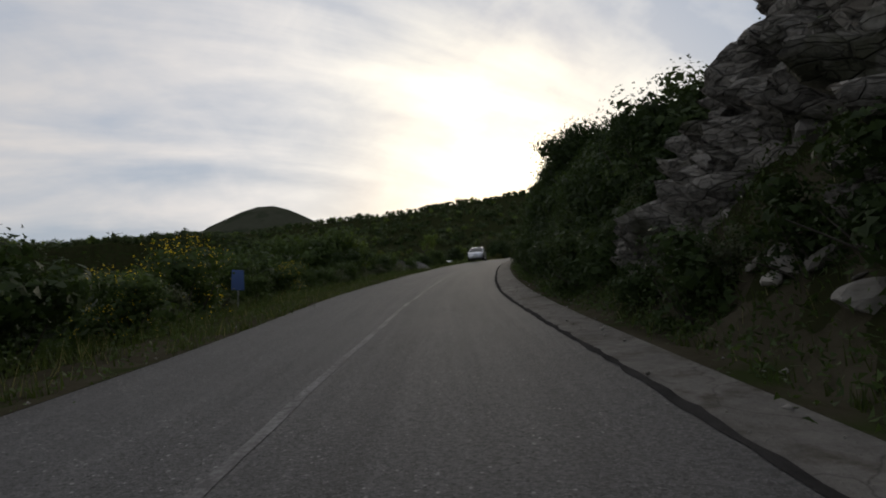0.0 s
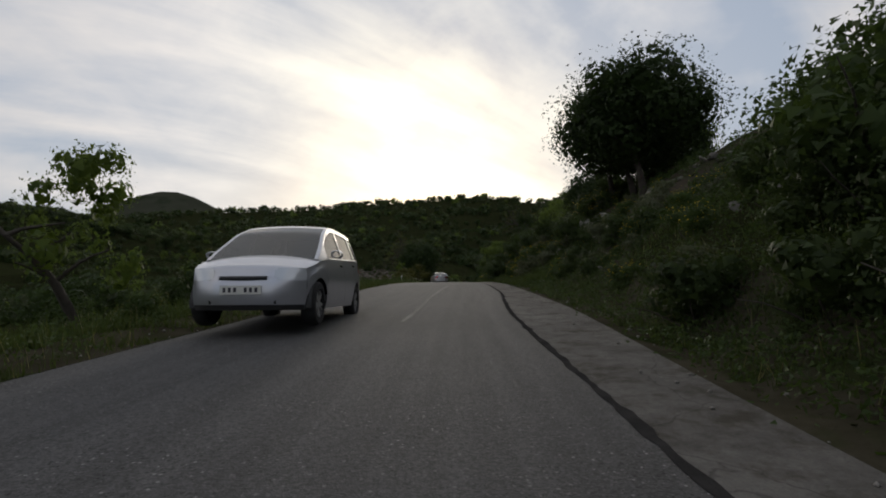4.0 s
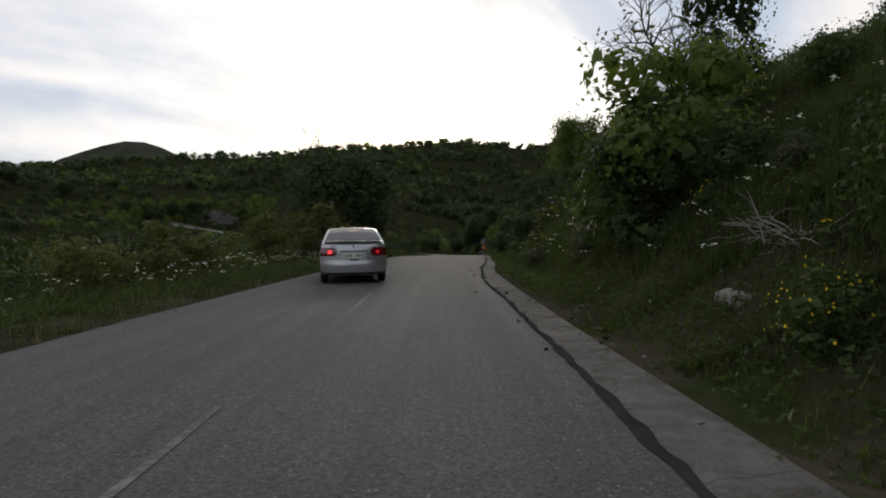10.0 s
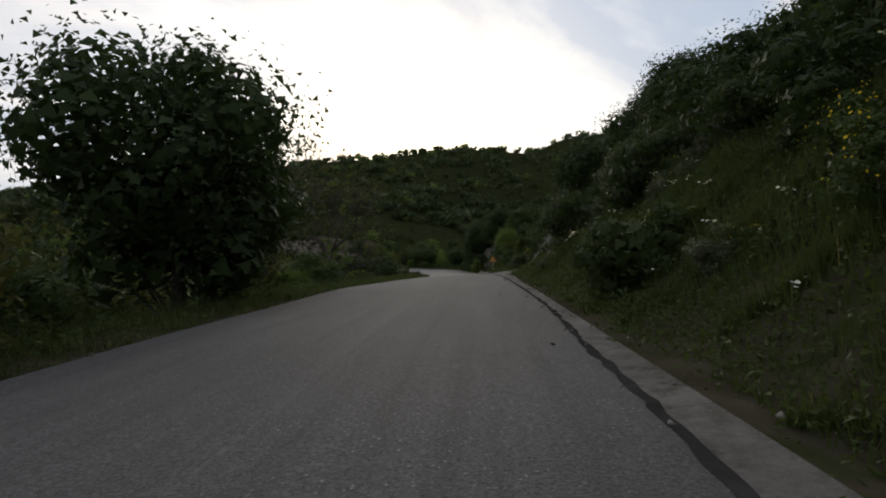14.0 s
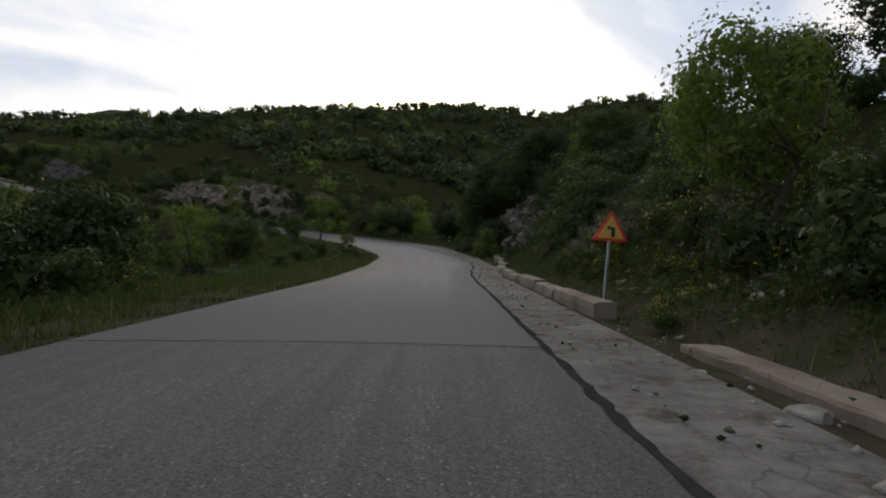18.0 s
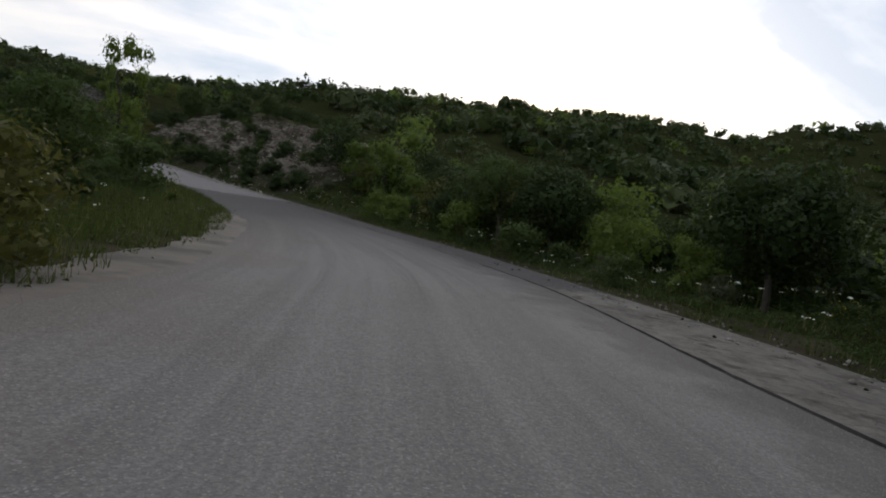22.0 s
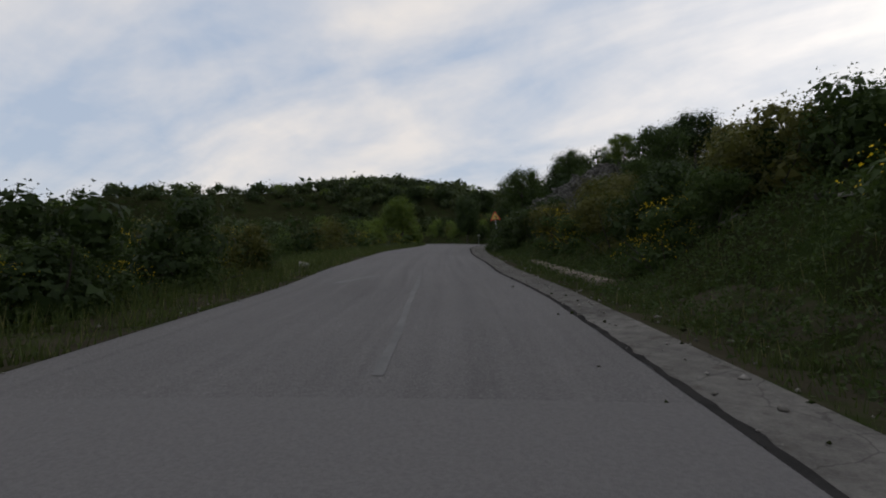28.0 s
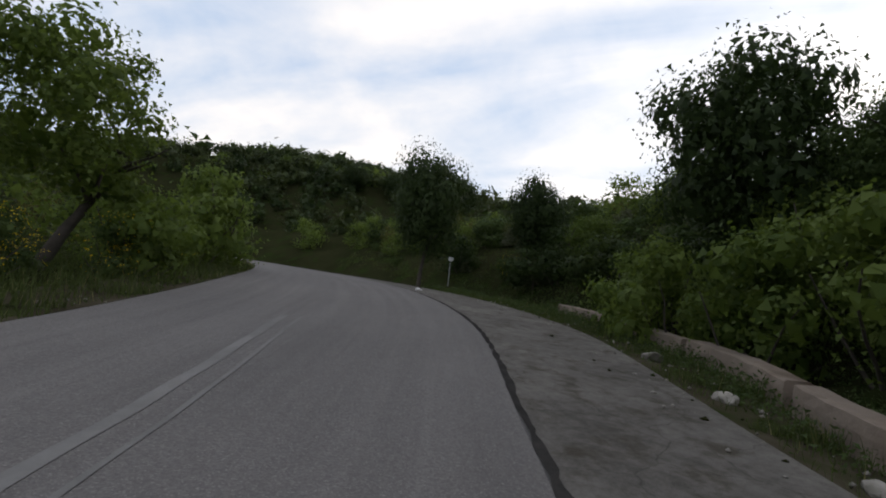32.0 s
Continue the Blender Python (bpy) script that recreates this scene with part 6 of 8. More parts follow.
def bedded(name, dark, light, soil, beds=(0.0, 0.0, 0.0)):
    """Fractured bedded rock: blocks of differing tone, dark open joints, soil caught on the ledges."""
    m, n = material(name)
    at = ground_coord(n)
    wob = n.add("ShaderNodeTexNoise", None, Vector=at, Scale=1.7, Detail=3.0)
    moved = n.add("ShaderNodeMixRGB", {"blend_type": "ADD"}, Fac=0.22, Color1=at, Color2=wob.outputs[1]).outputs[0]
    laid = n.add("ShaderNodeMapping", None, Vector=moved, Rotation=beds, Scale=(1.0, 1.0, 2.6)).outputs[0]
    tone = 0.0
    joint = 0.0
    for scale, w in ((2.1, 0.6), (5.2, 0.4)):
        cell = n.add("ShaderNodeTexVoronoi", None, Vector=laid, Scale=scale)
        edge = n.add("ShaderNodeTexVoronoi", {"feature": "DISTANCE_TO_EDGE"}, Vector=laid, Scale=scale).outputs[0]
        val = n.add("ShaderNodeSeparateXYZ", None, Vector=cell.outputs["Color"]).outputs[0]
        tone = n.math("ADD", tone, n.math("MULTIPLY", val, w))
        joint = n.math("MAXIMUM", joint, n.ramp(edge, [(0.0, 0.45 * w), (0.045, 0.0)]))
    fine = n.noise(at, 14.0, 5.0, 0.65)
    f = n.math("ADD", n.math("MULTIPLY", tone, 0.5), n.math("MULTIPLY", fine, 0.5))
    col = n.mix(n.ramp(f, [(0.3, 0.0), (0.72, 1.0)]), dark, light)
    col = n.mix(n.ramp(n.noise(at, 1.1, 5.0, 0.65), [(0.5, 0.0), (0.62, 0.85)]), col, soil)
    col = n.mix(joint, col, tuple(c * 0.18 for c in dark))
    h = n.math("SUBTRACT", n.math("ADD", tone, n.math("MULTIPLY", fine, 0.35)), joint)
    b = n.add("ShaderNodeBump", None, Strength=1.0, Distance=0.12, Height=h)
    p = n.add("ShaderNodeBsdfPrincipled", None, Base_Color=col, Roughness=0.94, Normal=b)
    n.set(p, "Specular IOR Level", 0.15)
    return finish(n, m, p)


M["bedrock"] = bedded("bedded_limestone", (0.05, 0.047, 0.041), (0.27, 0.252, 0.225), (0.035, 0.036, 0.02), (0.15, 0.1, 0.3))
M["bedrock_pale"] = bedded("pale_bedded_limestone", (0.12, 0.113, 0.103), (0.42, 0.4, 0.37), (0.06, 0.055, 0.035), (0.3, -0.2, 0.2))
M["bedrock_brown"] = bedded("brown_bedded_limestone", (0.055, 0.047, 0.037), (0.25, 0.22, 0.185), (0.055, 0.045, 0.03), (0.15, 0.1, 0.3))
M["bedrock_slab"] = bedded("tilted_slate_beds", (0.04, 0.038, 0.035), (0.21, 0.2, 0.185), (0.03, 0.031, 0.02), (0.5, -0.5, 0.4))
face = outcrop("rock_face", "dark broken rock face with ledges above the verge", 46, (0.12, 0.4), along(1.5, 9.0, 0.8, 3.0), DARK_STONES + STONES, 51, sink=0.15)
crag(face, M["bedrock"], on_bank(1.5, 9.0, 0.9, 6.4), 120, 100, 7.5, 8.0, 81, 1.1, 0.9, 0.1, 2.0)
face = outcrop("rock_face", "grey layered rock face among dark bushes", 24, (0.2, 0.5), along(31, 38.5, 2.2, 6.5), DARK_STONES, 52, sink=0.25)
crag(face, M["bedrock"], on_bank(31.0, 38.5, 2.0, 5.6), 90, 70, 7.5, 5.5, 82, 0.9, 0.8, 0.2, 2.2)
outcrop("rock_face", "weathered rocks showing through the bank", 40, (0.2, 0.5), along(55, 67, 2.0, 5.5), DARK_STONES, 53)
outcrop("rubble", "pale broken stones spilling down the bank", 110, (0.06, 0.26), along(63, 72, 0.9, 4.2), STONES, 91, sink=0.15, flat=0.7)
outcrop("rock_face", "dark broken blocks in the bank", 46, (0.15, 0.5), along(80.5, 85.5, 2.4, 4.6), DARK_STONES, 92, sink=0.1, flat=0.7)
face = outcrop("pale_rock", "pale limestone outcrop on a grassy bank", 9, (0.2, 0.5), along(67.8, 71.0, 1.7, 2.7), STONES, 54, sink=0.1)
crag(face, M["bedrock_pale"], on_bank(67.3, 71.2, 1.6, 4.0), 60, 46, 3.9, 3.0, 83, 1.25, 1.0, 0.1, 1.7)
def beside_lane(a, b, o0, o1):
    def f(rng, n):
        j = rng.integers(a, b, n)
        o = LANE_W[j] + rng.uniform(o0, o1, n)
        return LANE[j, 0] - lane_side[j, 0] * o, LANE[j, 1] - lane_side[j, 1] * o
    return f


face = outcrop("rock_face", "pale rock cut beside the side lane", 40, (0.15, 0.5), beside_lane(12, 46, 0.4, 1.6), STONES[5:] + DARK_STONES, 55, sink=0.1, flat=0.75)
crag(face, M["bedrock_pale"], by_lane(15, 48, 0.7, 4.6), 150, 54, 16.0, 5.0, 84, 0.5, 1.7, 0.25, 1.5, -0.1)
outcrop("scree", "loose pale stones on a weedy slope", 290, (0.08, 0.36), along(163, 181, 1.3, 7.5), STONES, 56, sink=0.2, flat=0.7)
face = outcrop("rock_face", "broken layered rock face behind the low wall", 70, (0.15, 0.5), along(187, 204, 1.8, 4.0), DARK_STONES + STONES[5:], 57, flat=0.6, sink=0.15)
crag(face, M["bedrock"], on_bank(185.5, 206.0, 2.0, 7.4), 200, 76, 20.0, 7.2, 85, 1.0, 0.8, -0.15, 2.4, 0.45)
slabs = outcrop("scree", "stony slope with flat broken slabs", 260, (0.08, 0.34), along(237, 263, 1.6, 9.5), STONES[5:] + DARK_STONES[5:] + DARK_STONES[:2], 58, sink=0.2, flat=0.8)
crag(slabs, M["bedrock_brown"], on_bank(237.0, 266.0, 2.6, 10.5), 210, 76, 29.0, 9.5, 86, 0.45, 0.9, -0.3, 3.4, 0.5)
face = outcrop("rock_slab", "tilted layered rock slabs above the bushes", 60, (0.2, 0.6), along(284.5, 296.5, 2.6, 7.0), DARK_STONES, 59, slope=(-0.5, 0.35, 1.0), tilt=0.1, flat=0.3, sink=0.1)
crag(face, M["bedrock_slab"], on_bank(283.5, 297.0, 2.4, 7.8), 150, 76, 13.5, 7.5, 87, 0.8, 0.9, 0.55, 3.6)
outcrop("scree", "brown broken slabs on a bare slope", 150, (0.08, 0.4), along(239, 256, 0.8, 5.5), DARK_STONES[5:] + STONES, 94, sink=0.05, flat=0.4)
outcrop("rubble", "weathered stones on the stony bank", 70, (0.08, 0.32), along(60, 68.5, 1.0, 4.0), STONES + DARK_STONES, 95, sink=0.15, flat=0.7)
outcrop("rock_face", "grey rocks at the foot of the slope", 36, (0.2, 0.5), along(262, 285, 2.6, 5.5), DARK_STONES, 60)


def boulder(s, d, size, stones, label, tall=1.0):
    p = place(s, d)
    z = max(float(land(p[0], p[1])), p[2] - 0.05)
    ob = new("boulder", stones[int(PR.integers(0, len(stones)))])
    ob.matrix_basis = Matrix.LocRotScale((p[0], p[1], z + size * 0.15), Euler((0.2, 0.1, PR.uniform(0, 6))), (size * 1.25, size, size * tall))
    return tagged(ob, label, "boulder", "roadside boulders")


for s, d, size in [(67.1, 4.3, 0.26), (66.0, 3.8, 0.3), (66.8, 3.2, 0.2), (3.2, 2.5, 0.34), (2.7, 2.9, 0.4), (4.4, 2.7, 0.25), (100.4, 2.5, 0.3), (161.8, 2.3, 0.24), (163.0, 2.2, 0.16), (276.1, -5.0, 0.42), (87.0, 4.3, 0.6), (88.0, 5.2, 0.6), (94.4, 3.2, 0.48), (93.4, 3.0, 0.22), (84.6, 2.9, 0.3), (308.6, 3.7, 0.3), (306.4, 3.45, 0.26), (304.2, 3.2, 0.22)]:
    boulder(s, d, size, BIG_STONES, "pale grey boulder lying beside the road")
boulder(219.5, -3.35, 0.5, DARK_STONES, "low grey stone half sunk in roadside grass", 0.6)
white = boulder(319.8, 1.75, 0.3, BIG_STONES, "whitewashed stone marking the road's edge", 0.7)


def loose_stones(name, n, s0, s1, o0, o1, side, lo, hi, label, seed, mat):
    """Gravel and clods too small to count."""
    rng = np.random.default_rng(seed)
    edge = right_edge if side > 0 else left_edge
    s, o = rng.uniform(s0, s1, n), rng.uniform(o0, o1, n)
    p = place(s, edge(s) + side * o)
    p[:, 2] = np.where(o > 0.9, np.maximum(land(p[:, 0], p[:, 1]), p[:, 2] - 0.05), p[:, 2] + 0.012)
    shape = np.array([(1, 0, 0), (0, 1, 0), (-1, 0.1, 0), (0, -1, 0), (0.2, 0.1, 0.7), (0, 0, -0.5)], float)
    f = np.array([(0, 1, 4), (1, 2, 4), (2, 3, 4), (3, 0, 4), (1, 0, 5), (2, 1, 5), (3, 2, 5), (0, 3, 5)])
    a = rng.uniform(0, 6.3, n)
    size = lo * (hi / lo) ** rng.random(n)
    v = (shape[None] * rng.uniform(0.6, 1.3, (n, 6, 1))) * size[:, None, None]
    x = v[..., 0] * np.cos(a)[:, None] - v[..., 1] * np.sin(a)[:, None] * 0.7
    y = v[..., 0] * np.sin(a)[:, None] + v[..., 1] * np.cos(a)[:, None] * 0.7
    v = np.stack([x, y, v[..., 2]], -1) + p[:, None]
    faces = (f[None] + (np.arange(n) * 6)[:, None, None]).reshape(-1, 3)
    return tagged(new(name, mesh_np(name, v.reshape(-1, 3), faces, mat)), label, "gravel", kind="stuff")


loose_stones("gravel", 900, -4, 150, -0.45, 0.9, 1, 0.008, 0.04, "small stones and clods on the verge", 61, M["rock"])
loose_stones("gravel", 1600, 150, 212, -0.9, 1.2, 1, 0.008, 0.06, "loose stones along the road's edge", 62, M["rock"])
loose_stones("gravel", 1100, 212, 322, -0.6, 0.9, 1, 0.008, 0.045, "small stones and clods on the verge", 63, M["rock"])
loose_stones("gravel", 700, -4, 322, -0.1, 0.6, -1, 0.008, 0.035, "grit along the road's edge", 64, M["rock"])
loose_stones("slope_stones", 2200, 236, 264, 1.4, 9.5, 1, 0.03, 0.14, "broken stones strewn over the slope", 66, M["rock"])
loose_stones("slope_stones", 900, 163, 182, 1.4, 7.0, 1, 0.03, 0.12, "broken stones strewn over the slope", 67, M["rock"])
loose_stones("dirt_clods", 240, 100, 320, -1.0, 0.5, 1, 0.02, 0.05, "dark clods of earth on the verge", 65, M["soil"])


def low_wall(s0, s1, offs, high, label, seed, thick=0.34, gaps=0.0):
    """A low cast wall with a rounded worn top, in lengths with open joints."""
    f = curve_of(offs)
    base = new("low_wall")
    p0 = place(s0, float(f(s0)))
    base.location = p0
    rng = np.random.default_rng(seed)
    s = s0
    while s < s1 - 0.3:
        e = min(s + (rng.uniform(2.2, 3.2) if not gaps else rng.uniform(0.5, 1.6)), s1)
        if gaps and rng.random() < gaps:
            s = e
            continue
        t = np.arange(s + 0.012, e, 0.22)
        drop = rng.normal() * 0.02
        prof = [(-thick / 2, -0.25), (-thick / 2 - 0.012, high * 0.5), (-thick / 2 + 0.004, high * 0.93), (-thick / 2 + 0.045, high), (thick / 2 - 0.05, high * 1.01), (thick / 2, high * 0.94), (thick / 2, -0.25)]
        cols = []
        for k, (o, h) in enumerate(prof):
            q = place(t, f(t) + o + rng.normal(size=len(t)) * 0.006)
            q[:, 2] += h + drop * (h > 0) + rng.normal(size=len(t)) * 0.006
            cols.append(q)
        v = np.stack(cols, 1) - p0
        nf = grid_faces(len(t), len(prof))
        m = len(prof)
        tri = [[0, k, k + 1] for k in range(1, m - 1)]
        last = (len(t) - 1) * m
        caps = np.array([[a, b, c, c] for a, b, c in tri] + [[last + a, last + c, last + b, last + b] for a, b, c in tri])
        me = bpy.data.meshes.new("wall_length")
        faces = [tuple(q) for q in nf[:, ::-1]] + [tuple(dict.fromkeys(q)) for q in caps.tolist()]
        me.from_pydata([tuple(q) for q in v.reshape(-1, 3)], [], faces)
        me.materials.append(M["wall"])
        obj("wall_length", me, base)
        s = e
    return tagged(base, label, "low wall")


low_wall(161.4, 164.2, [(160, 2.75), (165, 2.7)], 0.07, "low rust-stained concrete wall beside the road", 71)
low_wall(166.5, 197.5, [(166, 2.5), (175, 2.6), (180, 2.8), (186, 3.85), (190, 4.6), (195, 5.8), (200, 6.8)], 0.25, "low rust-stained concrete wall along the slope", 72)
outcrop("rubble", "broken kerb stones and slabs strewn along the verge", 120, (0.07, 0.26), along(236, 257, -0.2, 1.0), STONES + DARK_STONES[5:], 73, sink=0.1, flat=0.7, verge=True)
low_wall(269.5, 277.5, [(269, 2.85), (275, 2.7), (284, 2.3)], 0.1, "low grey concrete wall half hidden by bushes", 74)
low_wall(296.5, 316.0, [(296, 2.7), (299, 3.0), (304, 3.8), (309, 4.8), (316, 5.5)], 0.28, "low concrete wall behind a strip of grass", 75)

# ---------------------------------------------------------------- small roadside things
M["sign_red"] = paint("sign_red", (0.5, 0.03, 0.02), 0.5)
M["sign_yellow"] = paint("sign_yellow", (0.5, 0.32, 0.06), 0.6)
M["sign_black"] = paint("sign_black", (0.015, 0.015, 0.015), 0.5)
M["steel"] = paint("galvanised_steel", (0.35, 0.36, 0.37), 0.45, 0.7)
M["white_paint"] = paint("chipped_white_paint", (0.62, 0.62, 0.63), 0.6)
M["blue_paint"] = paint("faded_blue_paint", (0.05, 0.1, 0.26), 0.6)
M["rust"] = surface("rusty_sheet", (0.12, 0.05, 0.04), (0.24, 0.12, 0.09), 4.0, 30.0, 0.85, 0.3, 30.0)


def solid(points, thick, mat, name, bevel=0.0):
    """A flat plate: its outline in x and z, standing on y, thick metres deep."""
    bm = bmesh.new()
    front = [bm.verts.new((x, -thick / 2, z)) for x, z in points]
    back = [bm.verts.new((x, thick / 2, z)) for x, z in points]
    bm.faces.new(front)
    bm.faces.new(back[::-1])
    n = len(points)
    for i in range(n):
        bm.faces.new((front[(i + 1) % n], front[i], back[i], back[(i + 1) % n]))
    if bevel:
        bmesh.ops.bevel(bm, geom=bm.edges[:], offset=bevel, segments=1, affect="EDGES")
    bmesh.ops.recalc_face_normals(bm, faces=bm.faces[:])
    me = bpy.data.meshes.new(name)
    bm.to_mesh(me)
    bm.free()
    me.materials.append(mat)
    return me


def rounded_triangle(r, corner):
    out = []
    for k in range(3):
        a = math.pi / 2 + k * 2 * math.pi / 3
        cx, cz = (r - corner * 2) * math.cos(a), (r - corner * 2) * math.sin(a)
        for j in range(-3, 4):
            b = a + j * math.pi / 9
            out.append((cx + corner * math.cos(b), cz + corner * math.sin(b)))
    return out


def rod(name, z0, z1, r, mat, sides=12):
    v, f = tube([(0, 0, z0), (0, 0, (z0 + z1) / 2), (0, 0, z1)], [r, r, r], sides)
    return mesh_np(name, v, f, mat, smooth=True)


def bend_sign(s, d, centre, side, lean, label):
    """A warning triangle on a pole: a left bend."""
    p = place(s, d)
    z = float(land(p[0], p[1]))
    base = obj("warning_sign", rod("pole", -0.3, p[2] + centre - z + 0.05, 0.03, M["steel"]))
    base.matrix_basis = Matrix.LocRotScale((p[0], p[1], z), Euler((0, radians(lean), radians(heading(s) - 4))), None)
    r = side / math.sqrt(3)
    up = Matrix.Translation((0, -0.05, p[2] + centre - z))
    plate = obj("plate", solid(rounded_triangle(r, 0.03), 0.012, M["sign_red"], "plate"), base, up, "red-rimmed triangular plate")
    obj("field", solid(rounded_triangle(r * 0.74, 0.015), 0.006, M["sign_yellow"], "field"), plate, Matrix.Translation((0, -0.01, 0)), "faded yellow field")
    w = side * 0.05
    path = [(side * 0.07, -side * 0.16), (side * 0.07, side * 0.0), (side * 0.03, side * 0.07), (-side * 0.1, side * 0.09)]
    outline = [(x + w, z2) for x, z2 in path[:2]] + [(side * 0.06 + w, side * 0.1), (-side * 0.1, side * 0.09 + w)] + [(-side * 0.1, side * 0.09 - w * 0.6), (side * 0.0, side * 0.05), (side * 0.07 - w, 0.0), (side * 0.07 - w, -side * 0.16)]
    obj("symbol", solid(outline, 0.004, M["sign_black"], "symbol"), plate, Matrix.Translation((0, -0.016, -side * 0.02)), "black bend symbol")
    obj("bracket", solid([(-0.05, -0.03), (0.05, -0.03), (0.05, 0.03), (-0.05, 0.03)], 0.03, M["steel"], "bracket"), base, Matrix.Translation((0, -0.03, p[2] + centre - z)))
    return tagged(base, label, "road sign", "bend warning signs")


bend_sign(168.0, 2.95, 1.42, 0.66, 3, "yellow and red bend warning sign beside the low wall")
bend_sign(287.0, 2.0, 1.78, 0.57, -5, "yellow and red bend warning sign among bushes")

# leaning blue plate on a stick
p = place(14.5, -6.4)
z = float(land(p[0], p[1]))
blue = obj("blue_sign", rod("post", -0.3, 1.05, 0.025, M["steel"]))
blue.matrix_basis = Matrix.LocRotScale((p[0], p[1], z), Euler((radians(6), radians(10), radians(heading(14) - 15))), None)
obj("plate", solid([(-0.22, -0.3), (0.24, -0.26), (0.2, 0.3), (-0.2, 0.28)], 0.015, M["blue_paint"], "plate", 0.004), blue, Matrix.Translation((0, -0.04, 0.85)), "faded blue plate")
tagged(blue, "small faded blue sign leaning in the bushes", "road sign")
# small pale plate on the bank past the bend
p = place(326.0, 6.0)
z = float(land(p[0], p[1]))
pale_sign = obj("small_sign", rod("post", -0.3, 1.5, 0.025, M["steel"]))
pale_sign.matrix_basis = Matrix.LocRotScale((p[0], p[1], z), Euler((0, 0, radians(heading(310)))), None)
obj("plate", solid([(-0.13, -0.09), (0.13, -0.1), (0.135, 0.1), (-0.125, 0.1)], 0.015, M["white_paint"], "plate", 0.004), pale_sign, Matrix.Translation((0, -0.04, 1.4)), "weathered pale plate")
tagged(pale_sign, "small weathered pale sign on a post", "road sign")


def marker_post(s, d, high):
    p = place(s, d)
    z = float(land(p[0], p[1]))
    ob = obj("marker_post", solid([(-0.035, -0.3), (0.035, -0.3), (0.03, high - 0.03), (0.0, high), (-0.03, high - 0.03)], 0.05, M["white_paint"], "marker_post", 0.008))
    ob.matrix_basis = pose(p[0], p[1], z, 0, 2, heading(s))
    return tagged(ob, "thin white roadside marker post in the grass", "marker post")


marker_post(99.2, -5.75, max(0.9, 0.75 - float(land(*place(99.2, -5.75)[:2]) - place(99.2, 0)[2])))
white.data = white.data.copy()
white.data.materials.clear()
white.data.materials.append(M["white_paint"])

# rusty white sheet lying in the grass
p = place(63.4, -6.3)
z = float(land(p[0], p[1]))
sheet = obj("metal_sheet", solid([(-0.95, -0.65), (0.95, -0.6), (0.93, 0.62), (-0.9, 0.65)], 0.02, M["white_paint"], "metal_sheet", 0.005))
sheet.matrix_basis = Matrix.LocRotScale((p[0], p[1], z + 0.3), Euler((radians(-66), radians(8), radians(heading(63) + 35))), None)
for x, zz, w, h in [(-0.35, -0.2, 0.32, 0.08), (0.1, 0.1, 0.1, 0.06), (0.62, 0.05, 0.12, 0.5), (0.45, -0.3, 0.25, 0.1)]:
    obj("rust_patch", solid([(x - w, zz - h), (x + w * 0.7, zz - h * 0.8), (x + w, zz + h * 0.7), (x - w * 0.6, zz + h)], 0.004, M["rust"], "rust_patch"), sheet, Matrix.Translation((0, -0.013, 0)), "brown rust patch")
tagged(sheet, "white metal sheet with rust patches lying in grass", "metal sheet")

# heap of gravel
p = place(39.6, -5.6)
z = float(land(p[0], p[1]))
hv = []
for i in range(14):
    for j in range(28):
        a, r = j * 2 * math.pi / 28, i / 13
        h = 0.62 * (1 - r ** 1.8) ** 1.3 * (1 + 0.15 * math.sin(3 * a)) + PR.normal() * 0.02
        hv.append((r * 1.35 * (1 + 0.12 * math.sin(2 * a + 1)) * math.cos(a), r * 1.0 * math.sin(a), h - 0.12 * r))
hf = [(i * 28 + j, (i + 1) * 28 + j, (i + 1) * 28 + (j + 1) % 28, i * 28 + (j + 1) % 28) for i in range(13) for j in range(28)]
heap = new("gravel_heap", mesh_np("gravel_heap", np.array(hv), np.array(hf), M["gravel"], smooth=True))
heap.location = (p[0], p[1], z)
tagged(heap, "small heap of dark gravel beside the road", "gravel heap")

# ---------------------------------------------------------------- cars
M["silver"] = paint("silver_car_paint", (0.42, 0.42, 0.43), 0.32, 0.75, 0.6)
M["pale_silver"] = paint("pale_metallic_paint", (0.5, 0.51, 0.55), 0.3, 0.7, 0.6)
M["rubber"] = surface("tyre_rubber", (0.012, 0.012, 0.012), (0.03, 0.03, 0.03), 8.0, 60.0, 0.85, 0.3, 60.0)
M["black_plastic"] = paint("black_plastic", (0.02, 0.02, 0.021), 0.55)
M["rim"] = paint("wheel_metal", (0.42, 0.42, 0.42), 0.4, 0.8)
M["chrome"] = paint("chrome", (0.7, 0.7, 0.7), 0.15, 1.0)
M["interior"] = paint("dark_interior", (0.02, 0.02, 0.022), 0.8)
M["plate_white"] = paint("number_plate", (0.6, 0.6, 0.56), 0.5)
M["plate_ink"] = paint("plate_bars", (0.03, 0.03, 0.04), 0.6)
M["lamp_clear"] = paint("clear_lamp_glass", (0.6, 0.62, 0.65), 0.1, 0.3, 0.5)
M["lamp_orange"] = glowing("orange_lamp", (0.9, 0.3, 0.03), 0.7)
M["lamp_red_dark"] = paint("dark_red_lens", (0.1, 0.008, 0.012), 0.12, 0.0, 0.8)
M["lamp_red_lit"] = glowing("lit_red_lamp", (0.9, 0.02, 0.03), 2.2)
M["lamp_red"] = glowing("red_lamp", (0.6, 0.015, 0.02), 0.25)
M["lamp_amber_lit"] = glowing("lit_brake_lamp", (1.0, 0.5, 0.1), 2.4)
gm, gn = material("tinted_car_glass")
gp = gn.add("ShaderNodeBsdfPrincipled", None, Base_Color=(0.03, 0.035, 0.035, 1), Roughness=0.04)
